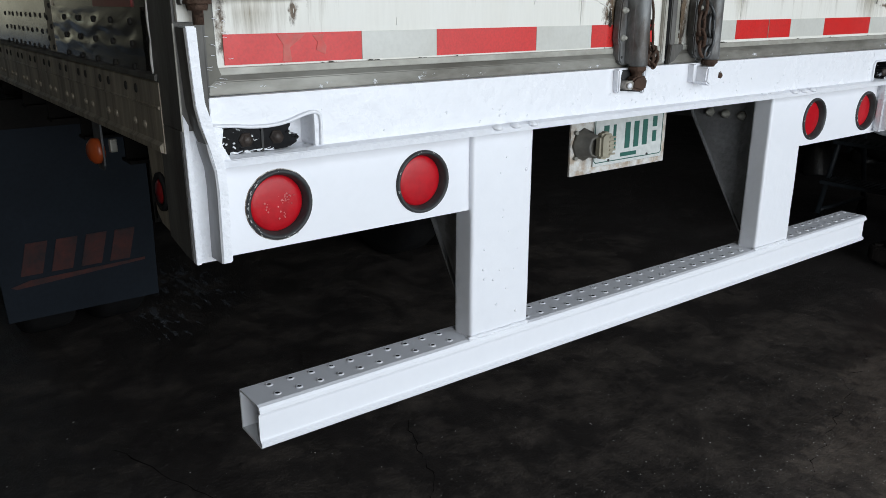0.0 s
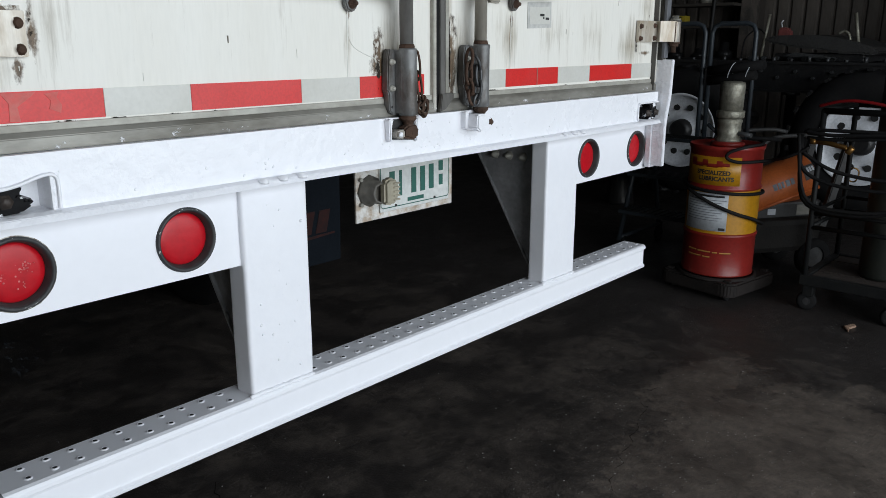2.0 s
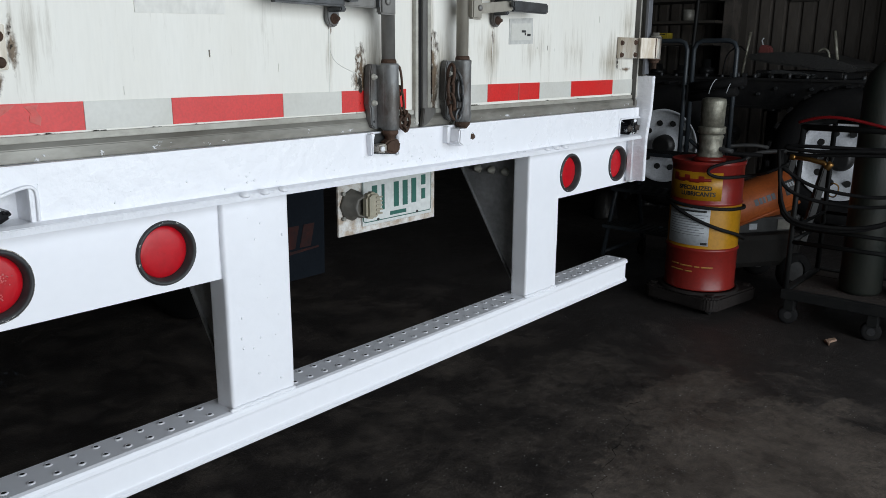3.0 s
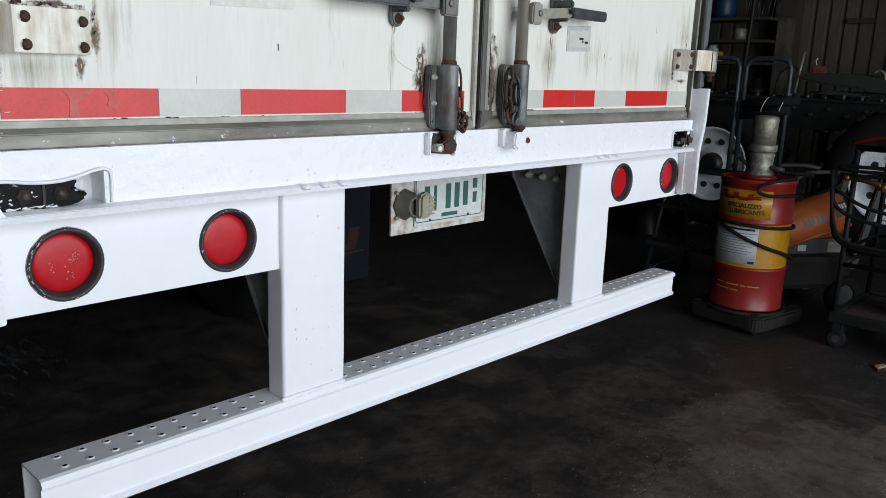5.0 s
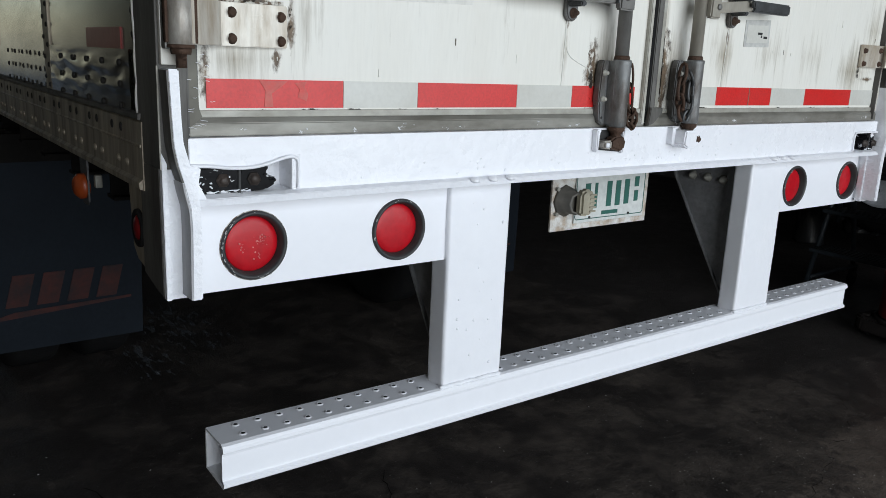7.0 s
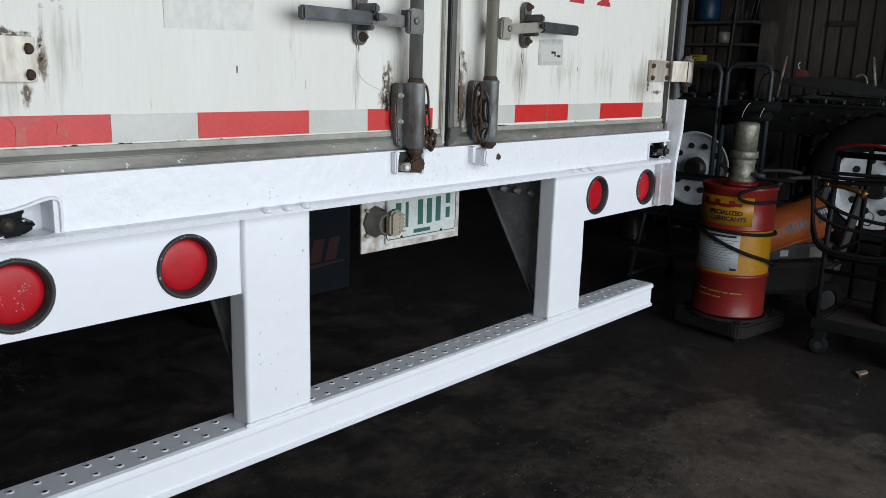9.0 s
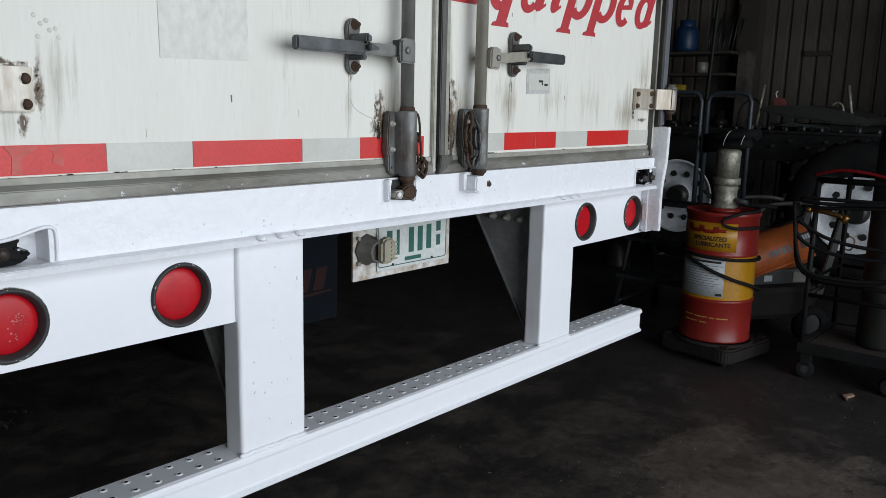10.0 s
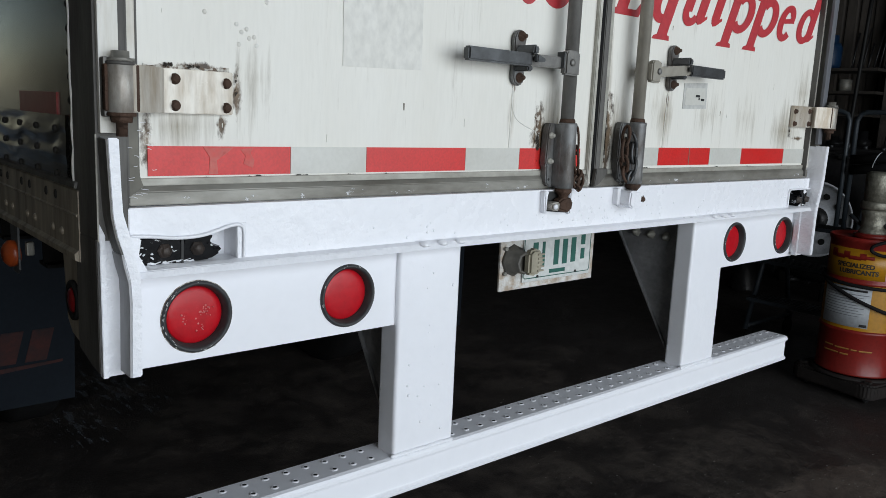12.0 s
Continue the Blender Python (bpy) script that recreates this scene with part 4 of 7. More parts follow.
# number plate bracket with socket
brk = part("plate_bracket", B((1.094, 0.222, 1.024), (1.516, 0.230, 1.26), 0.002), BRACKET_WHITE, trailer, "rust-edged white plate bracket")
plate = part("licence_plate", B((1.185, 0.2165, 1.043), (1.495, 0.220, 1.198), 0.002), PLATE_WHITE, brk, "white plate with green characters")
bm = bmesh.new()
tube(bm, [(1.195, 0.216, 1.054), (1.485, 0.216, 1.054), (1.492, 0.216, 1.06), (1.492, 0.216, 1.182), (1.485, 0.216, 1.188), (1.195, 0.216, 1.188), (1.188, 0.216, 1.182), (1.188, 0.216, 1.06)], 0.0014, 5, True)
part("plate_border", bm, PLATE_GREEN, brk)
for x, w, h, z in ((1.236, 0.022, 0.078, 1.084), (1.272, 0.012, 0.078, 1.084), (1.330, 0.022, 0.078, 1.086), (1.370, 0.022, 0.078, 1.086),
                   (1.410, 0.022, 0.078, 1.088), (1.455, 0.020, 0.032, 1.140), (1.455, 0.018, 0.034, 1.094), (1.338, 0.072, 0.012, 1.062)):
    part("plate_bar", B((x - w / 2, 0.2150, z), (x + w / 2, 0.2168, z + h), 0.0006), PLATE_GREEN, brk)
for x in (1.250, 1.425):
    part("plate_bolt", C((x, 0.217, 1.057), (x, 0.2145, 1.057), 0.0045, 8), INK, brk)
sk = part("socket", lathe(bmesh.new(), (1.147, 0.222, 1.115), (0, -1, 0), [(0, 0.048), (0.008, 0.046), (0.012, 0.036), (0.05, 0.034), (0.055, 0.028), (0.035, 0.026)], 8), SOCKET_GREY, brk, "grey electrical socket")
part("socket_cap", P([(1.146, 1.082), (1.178, 1.076), (1.198, 1.088), (1.206, 1.112), (1.202, 1.14), (1.186, 1.156), (1.162, 1.158), (1.146, 1.146)], "y", 0.152, 0.18, 0.007), SOCKET_BEIGE, brk, "beige ribbed socket cap")
for k in range(5):
    part("cap_rib", B((1.178, 0.149, 1.090 + 0.012 * k), (1.203, 0.154, 1.095 + 0.012 * k), 0.001), SOCKET_BEIGE, brk)
for dx, dz in ((-0.037, 0.037), (-0.037, -0.037)):
    part("socket_screw", C((1.147 + dx, 0.223, 1.115 + dz), (1.147 + dx, 0.212, 1.115 + dz), 0.006, 8), GREY_ALU, brk)

# ---- rear doors ----
DB, DT = 1.353, 3.95


def door(x0, x1, edge, w0, w1):
    """A swing door; w0 and w1 are the widths of its edge trims, edge the material of the hinge-side trim."""
    d = part("rear_door", B((x0 + w0, 0.0, DB + 0.03), (x1 - w1, 0.05, DT), 0.001), DOOR_WHITE, trailer, "weathered white swing door with rust streaks")
    part("door_bottom_trim", P([(-0.012, DB + 0.001), (0.05, DB + 0.001), (0.05, DB + 0.034), (-0.004, DB + 0.034), (-0.012, DB + 0.024)], "x", x0, x1, 0.0015), GREY_ALU, d, "dirty grey bottom seal")
    part("trim_bead", B((x0 + w0, -0.006, DB + 0.034), (x1 - w1, 0.001, DB + 0.047), 0.0015), TRIM_LIGHT, d, "stained pale bead")
    for a, b, m_ in ((x0, x0 + w0, edge[0]), (x1 - w1, x1, edge[1])):
        part("door_edge_trim", B((a, -0.010, DB + 0.035), (b, 0.05, DT), 0.003), m_, d, "weathered edge seal")
    return d


dl, dr = door(-0.036, 1.183, (CAULK, TRIM_LIGHT), 0.017, 0.012), door(1.193, 2.447, (GREY_ALU, CAULK), 0.026, 0.022)
part("edge_groove", B((-0.0205, -0.0112, DB + 0.036), (-0.0175, 0.001, DT)), POST_ALU, dl, "dark groove beside the edge seal")
part("lower_edge_seal", P([(-0.055, DB + 0.004), (-0.012, DB + 0.034), (-0.018, DB + 0.05), (-0.0215, 1.52), (-0.055, 1.52)], "y", -0.0165, -0.002, 0.002), SEAL_OLIVE, dl, "scuffed grey corner seal")
# meeting edges: pale strip, black lip, dark folded seal and its stained flange
part("centre_seal", P([(1.170, -0.012), (1.180, -0.015), (1.183, 0.02), (1.170, 0.02)], "z", DB + 0.006, DT, 0.002), TRIM_LIGHT, dl, "pale worn centre seal")
part("centre_seal", P([(1.1925, -0.016), (1.204, -0.022), (1.219, -0.012), (1.219, 0.02), (1.1925, 0.02)], "z", DB + 0.03, DT, 0.002), POST_ALU, dr, "dark grey centre seal")
part("seal_flange", B((1.2195, -0.007, DB + 0.036), (1.2375, 0.001, DT), 0.001), TRIM_LIGHT, dr, "rust-flecked pale flange")
part("seal_lip", P([(1.1835, -0.012), (1.1915, -0.012), (1.1915, 0.03), (1.1835, 0.03)], "z", DB + 0.003, DT), RUBBER, dl, "black rubber lip")
part("seal_toe", P([(1.183, DB + 0.002), (1.205, DB + 0.008), (1.238, DB + 0.036), (1.238, DB + 0.05), (1.19, DB + 0.05)], "y", -0.026, -0.0125, 0.002), POST_ALU, dr, "bent dark seal foot")

TZ0, TZ1 = 1.4035, 1.4555
for x0, x1, m_, lab in ((0.0, 0.278, TAPE_RED, "red reflective tape, partly peeled"), (0.278, 0.457, TAPE_WHITE, "white reflective tape"), (0.457, 0.736, TAPE_RED, "red reflective tape"),
                        (0.736, 0.915, TAPE_WHITE, "white reflective tape"), (0.915, 1.145, TAPE_RED, "red reflective tape")):
    part("tape_strip", B((x0, -0.0022, TZ0), (x1 - 0.001, 0.0012, TZ1)), m_, dl, lab)
# torn patch in the first strip
part("torn_tape", P([(0.11, 1.406), (0.128, 1.405), (0.125, 1.43), (0.15, 1.447), (0.157, 1.4535), (0.118, 1.4535), (0.1, 1.454), (0.112, 1.436)], "y", -0.0032, -0.0012), TAPE_OLD, dl, "scraped tape patch")
part("torn_tape", P([(0.178, 1.424), (0.197, 1.416), (0.2, 1.43), (0.192, 1.444), (0.197, 1.453), (0.172, 1.45), (0.182, 1.438)], "y", -0.0032, -0.0012), TAPE_OLD, dl)
for x0, x1, m_, lab in ((1.285, 1.500, TAPE_WHITE, "white reflective tape"), (1.500, 1.778, TAPE_RED, "red reflective tape"), (1.778, 1.972, TAPE_WHITE, "worn white reflective tape"),
                        (1.972, 2.262, TAPE_RED, "red reflective tape"), (2.262, 2.432, TAPE_WHITE, "white reflective tape")):
    part("tape_strip", B((x0, -0.0022, TZ0 + 0.004), (x1 - 0.001, 0.0012, TZ1 + 0.004)), m_, dr, lab)
part("tape_joint", B((1.66, -0.003, TZ0 + 0.004), (1.6625, -0.001, TZ1 + 0.004)), STAIN, dr)

# lettering, labels and ghost patches
SLANT, WORD_Y = 0.43, -0.0016


def painted_letter(x0, zb, strokes, parent):
    """One slanted letter out of strokes and bowls, laid over one another in thin coats."""
    bm_ = bmesh.new()
    for k, st in enumerate(strokes):
        y = WORD_Y - 0.00025 * k
        if st[0] == "bowl":
            _, cu, cv, ru, rv, wu, wv, a0, a1 = st
            n_ = 26
            arc = [radians(a0 + (a1 - a0) * i / n_) for i in range(n_ + 1)]
            pts = [(cu + ru * math.cos(t), cv + rv * math.sin(t)) for t in arc] + [(cu + (ru - wu) * math.cos(t), cv + (rv - wv) * math.sin(t)) for t in arc[::-1]]
            if abs(a1 - a0) >= 360:
                outer_, inner_ = pts[:n_ + 1], pts[n_ + 1:][::-1]
                for i in range(n_):
                    q = [outer_[i], outer_[i + 1], inner_[i + 1], inner_[i]]
                    bm_.faces.new([bm_.verts.new((x0 + u + SLANT * v, y, zb + v)) for u, v in q])
                continue
            for i in range(n_):
                q = [pts[i], pts[i + 1], pts[2 * n_ - i], pts[2 * n_ + 1 - i]]
                bm_.faces.new([bm_.verts.new((x0 + u + SLANT * v, y, zb + v)) for u, v in q])
        else:
            prism(bm_, [(x0 + u + SLANT * v, zb + v) for u, v in st], "y", y, 0.0004)
    part("painted_letter", bm_, TEXT_RED, parent, "red slanted serif letter")


XH = 0.112
FOOT = [(-0.02, -0.058), (0.062, -0.058), (0.056, -0.046), (0.044, -0.043), (0.0, -0.043), (-0.016, -0.048)]
def hooked(u):
    return [(u, 0.02), (u + 0.006, 0.006), (u + 0.018, -0.003), (u + 0.032, 0.0), (u + 0.058, 0.018), (u + 0.054, 0.026), (u + 0.042, 0.02), (u + 0.043, XH + 0.004), (u, XH + 0.004)]
painted_letter(1.246, 1.818, [[(0, 0), (0.046, 0), (0.046, 0.185), (0, 0.185)], [(-0.022, -0.004), (0.104, -0.004), (0.116, 0.05), (0.106, 0.05), (0.086, 0.014), (-0.016, 0.012)],
               [(0.046, 0.085), (0.086, 0.085), (0.086, 0.105), (0.046, 0.105)], [(-0.02, 0.174), (0.12, 0.174), (0.118, 0.145), (0.128, 0.145), (0.132, 0.19), (-0.02, 0.19)]], dr)
painted_letter(1.401, 1.823, [("bowl", 0.054, 0.05, 0.060, 0.064, 0.038, 0.026, 40, 330), [(0.06, -0.044), (0.106, -0.044), (0.106, XH + 0.002), (0.072, XH + 0.008), (0.06, 0.09)], [(u + 0.062, v) for u, v in FOOT]], dr)
painted_letter(1.549, 1.827, [[(0.0, 0.03), (0.044, 0.03), (0.044, XH + 0.002), (-0.016, XH + 0.002), (-0.016, XH - 0.01), (0.0, XH - 0.012)], ("bowl", 0.046, 0.036, 0.047, 0.048, 0.03, 0.024, 170, 330), hooked(0.074)], dr)
painted_letter(1.707, 1.830, [hooked(0.0), [(-0.016, XH - 0.01), (0.043, XH - 0.01), (0.043, XH + 0.008), (-0.016, XH + 0.004)], ("bowl", 0.022, XH + 0.05, 0.026, 0.026, 0.025, 0.025, 0, 360)], dr)
for x_, z_ in ((1.795, 1.831), (1.951, 1.833)):
    painted_letter(x_, z_, [[(0, -0.044), (0.044, -0.044), (0.044, XH), (-0.018, XH + 0.004), (-0.018, XH - 0.01), (0, XH - 0.012)], [(u, v) for u, v in FOOT],
                            ("bowl", 0.074, 0.053, 0.066, 0.064, 0.040, 0.026, -140, 140)], dr)
painted_letter(2.104, 1.833, [("bowl", 0.054, 0.05, 0.056, 0.062, 0.038, 0.024, 40, 318), ("bowl", 0.056, 0.068, 0.046, 0.044, 0.03, 0.02, -8, 120), [(0.022, 0.046), (0.102, 0.054), (0.098, 0.07), (0.024, 0.062)]], dr)
painted_letter(2.243, 1.837, [("bowl", 0.056, 0.05, 0.060, 0.062, 0.038, 0.024, 30, 330), [(u + 0.074, v) for u, v in hooked(0.0)[:-2]] + [(0.12, 0.19), (0.058, 0.19), (0.06, 0.178), (0.076, 0.174)]], dr)
# lower bowls of the painted word on the other door
for cx, cz, rx, rz in ((0.914, 1.862, 0.042, 0.064), (1.014, 1.872, 0.062, 0.073)):
    arc = [radians(150 + 12 * k) for k in range(21)]
    part("painted_bowl", P([(cx + rx * math.cos(t), cz + rz * math.sin(t)) for t in arc] + [(cx + 0.004 + rx * 0.5 * math.cos(t), cz + 0.008 + rz * 0.62 * math.sin(t)) for t in arc[::-1]], "y", -0.002, 0.0005), TEXT_RED, dl, "red painted letter stroke")
part("label_residue", P([(0.394, 1.617), (0.596, 1.622), (0.594, 1.78), (0.43, 1.785), (0.392, 1.75)], "y", -0.0016, 0.0005), GHOST, dl, "faint residue of a removed label")
part("sticker", P([(1.603, 1.576), (1.731, 1.580), (1.727, 1.658), (1.603, 1.652)], "y", -0.0018, 0.0005), STICKER, dr, "worn grey sticker")
part("sticker_inner", P([(1.613, 1.588), (1.722, 1.592), (1.718, 1.642), (1.613, 1.638)], "y", -0.0026, -0.001), TAPE_WHITE, dr)
for x, z, w in ((1.678, 1.613, 0.022), (1.706, 1.603, 0.018), (1.686, 1.605, 0.006)):
    part("sticker_bar", B((x - w / 2, -0.0034, z), (x + w / 2, -0.002, z + 0.007)), INK, dr)

# peeled edges and rust streaks round the hardware
rnd = random.Random(21)


def ragged(x0, x1, z0, z1, nstep, vertical, material, parent, name, y=-0.0018, depth=0.012):
    lo, hi = [], []
    for i in range(nstep + 1):
        u = i / nstep
        if vertical:
            z = z0 + (z1 - z0) * u
            lo.append((x0 + rnd.uniform(0, depth), z))
            hi.append((x1 - rnd.uniform(0, depth), z))
        else:
            x = x0 + (x1 - x0) * u
            lo.append((x, z0 + rnd.uniform(0, depth)))
            hi.append((x, z1 - rnd.uniform(0, depth)))
    part(name, P(lo + hi[::-1], "y", y, 0.0006), material, parent)


ragged(0.962, 0.984, 1.40, 1.545, 12, True, PEELED, dl, "peeled_paint", depth=0.01)
ragged(1.074, 1.098, 1.40, 1.575, 14, True, PEELED, dl, "peeled_paint", depth=0.012)
ragged(1.236, 1.252, 1.41, 1.60, 14, True, PEELED, dr, "peeled_paint", y=-0.0022, depth=0.012)
ragged(1.362, 1.38, 1.40, 1.555, 12, True, PEELED, dr, "peeled_paint", depth=0.01)
ragged(-0.005, 0.15, 1.583, 1.597, 16, False, PEELED, dl, "peeled_paint", depth=0.006)
for i in range(20):
    dd = dl if i % 2 else dr
    x = rnd.uniform(0.02, 1.1) if i % 2 else rnd.uniform(1.33, 2.4)
    z, h, w = rnd.uniform(1.46, 1.95), rnd.uniform(0.006, 0.03), rnd.uniform(0.001, 0.002)
    part("dirt_streak", P([(x, z), (x + w, z), (x + w * 0.6, z - h), (x + w * 0.3, z - h)], "y", -0.0012, 0.0004), GHOST if i % 3 else STAIN, dd)
for x, z in ((0.105, 1.69), (0.175, 1.662), (0.19, 1.652), (0.165, 1.675), (0.2, 1.655), (0.185, 1.668), (0.225, 1.72), (0.17, 1.64), (0.205, 1.64)):
    part("paint_chip", lathe(bmesh.new(), (x, 0.0005, z), (0, -1, 0), [(0, 0.0048), (0.0012, 0.0038), (0.0018, 0.0)], 9), CAULK, dl)
for x0, z0, x1, z1 in ((0.880, 1.61, 0.874, 1.41), (1.522, 1.62, 1.516, 1.46), (0.55, 1.55, 0.551, 1.535)):
    part("rust_run", P([(x0, z0), (x0 + 0.003, z0), (x1 + 0.002, z1), (x1, z1)], "y", -0.0013, 0.0004), GHOST if z1 < 1.5 else STAIN, dl if x0 < 1.19 else dr)

part("scratch", tube(bmesh.new(), smooth_path([(0.879, -0.0002, 1.60), (0.880, -0.0002, 1.565), (0.900, -0.0002, 1.525), (0.968, -0.0002, 1.497)], 8), 0.0012, 5), GHOST, dl, "curved grey scratch")
# dirt, rust bleed and peeled edges, each a thin film on the skin


def film(name, x0, x1, z0, z1, y, material, parent):
    bm_ = bmesh.new()
    bm_.faces.new([bm_.verts.new((x, y, z)) for x, z in ((x0, z0), (x1, z0), (x1, z1), (x0, z1))])
    part(name, bm_, material, parent)


for k in range(10):
    x = 0.02 + 0.105 * k if k < 5 else 1.36 + 0.2 * (k - 5)
    film("flaked_edge", x, x + 0.16, 1.392, 1.406, -0.0035, PEEL_BLACK, dl if k < 5 else dr)
for x0, x1, z0, z1, dd in ((-0.01, 0.16, 1.586, 1.604, dl), (0.15, 0.178, 1.48, 1.64, dl), (2.28, 2.44, 1.588, 1.61, dr), (2.27, 2.30, 1.46, 1.60, dr), (1.068, 1.105, 1.39, 1.59, dl), (0.95, 0.995, 1.39, 1.56, dl), (1.345, 1.385, 1.39, 1.57, dr), (1.225, 1.255, 1.39, 1.62, dr)):
    film("flaked_edge", x0, x1, z0, z1, -0.0036, PEEL_BLACK, dd)
# white overspray on the dark trim
for k in range(19):
    x = -0.035 + 0.128 * k
    film("paint_smear", x, min(x + 0.15, 2.44), 1.349, 1.372 if k % 3 else 1.382, -0.0128, WHITE_SMEAR, dl if x < 1.15 else dr)

for x0, x1, z0, z1 in ((-0.034, 0.012, 1.256, 1.300), (-0.03, 0.05, 1.250, 1.264), (0.03, 0.12, 1.250, 1.266), (0.085, 0.125, 1.262, 1.290)):
    film("paint_smear", x0, x1, z0, z1, -0.0309, WHITE_SMEAR, sill)
rnd = random.Random(44)
for k in range(16):
    x0, z0 = -0.05 + rnd.uniform(0, 0.05), 1.37 + rnd.uniform(0, 0.13)
    part("paint_splash", tube(bmesh.new(), smooth_path([(x0, -0.022, z0), (x0 + rnd.uniform(0.002, 0.005), -0.0222, z0 + rnd.uniform(-0.001, 0.001)), (x0 + rnd.uniform(0.006, 0.014), -0.0215, z0 + rnd.uniform(-0.003, 0.001))], 3), 0.0004, 5), THICK_PAINT, dl)

# ---- hinges ----


def hinge(side):
    f = (lambda x: x) if side > 0 else (lambda x: (2.432 if x > 0.02 else 2.405) - x)
    def sp(a, b):
        return (min(f(a), f(b)), max(f(a), f(b)))
    h = part("hinge", C((f(-0.062), -0.062, 1.508), (f(-0.062), -0.062, 1.594), 0.0215, 18, 0.003), GUIDE_ZINC, trailer, "worn zinc strap hinge with rusty bolts")
    part("strap", P([(f(-0.062), -0.083), (f(-0.035), -0.074), (f(0.012), -0.040), (f(0.024), -0.020), (f(0.152), -0.013), (f(0.152), -0.002), (f(0.01), -0.004), (f(-0.03), -0.02), (f(-0.062), -0.06)], "z", 1.513, 1.588, 0.0015), HINGE_STEEL, h, "pale stained strap")
    for x, z in ((0.043, 1.571), (0.043, 1.526), (0.139, 1.568), (0.139, 1.525)):
        y = -0.019 + (x - 0.03) * 0.055
        bm = bmesh.new()
        lathe(bm, (f(x), y + 0.001, z), (0, -1, 0), [(-0.003, 0.0098), (0.002, 0.0098), (0.002, 0.0072), (0.009, 0.0072), (0.010, 0.0055), (0.010, 0)], 12)
        part("hinge_bolt", bm, RUST, h, "rusty bolt")
    for z in (1.506, 1.586):
        part("hinge_ring", lathe(bmesh.new(), (f(-0.062), -0.062, z), (0, 0, 1), [(0, 0.0225), (0.003, 0.0232), (0.006, 0.022)], 18), RUST if z < 1.55 else POST_ALU, h, "rusty ring")
    bm = bmesh.new()
    lathe(bm, (f(-0.062), -0.062, 1.592), (0, 0, 1), [(0, 0.022), (0.005, 0.022), (0.005, 0.014), (0.016, 0.014), (0.016, 0)], 6)
    part("pin_head", bm, GREY_ALU, h)
    bm = bmesh.new()
    lathe(bm, (f(-0.062), -0.062, 1.508), (0, 0, -1), [(0, 0.018), (0.012, 0.016), (0.012, 0.009), (0.034, 0.009), (0.034, 0)], 10)
    part("pin_nut", bm, RUST, h, "rusty nut")
    a, b = sp(-0.088, -0.045)
    for xa_, xb_ in ((-0.046, -0.037), (-0.088, -0.078)):
        a, b = sp(xa_, xb_)
        part("rusty_seam", B((a, -0.0765 if xa_ > -0.05 else -0.066, 1.514), (b, -0.05, 1.587), 0.002), RUST, h, "rust-eaten seam beside the barrel")
    part("hinge_knuckle", B((a, -0.06, 1.504), (b, -0.02, 1.598), 0.004), ROD_STEEL, h)
    bm = bmesh.new()
    for z in (1.536, 1.544, 1.561, 1.567):
        box(bm, (f(0.09) - 0.013, -0.0172, z), (f(0.09) + 0.013, -0.0148, z + 0.002))
    part("stamped_mark", bm, HINGE_STEEL, h)
    return h


hinge(1)
hinge(-1).location.z += 0.024

# ---- lock rods, handles, guides and chains ----


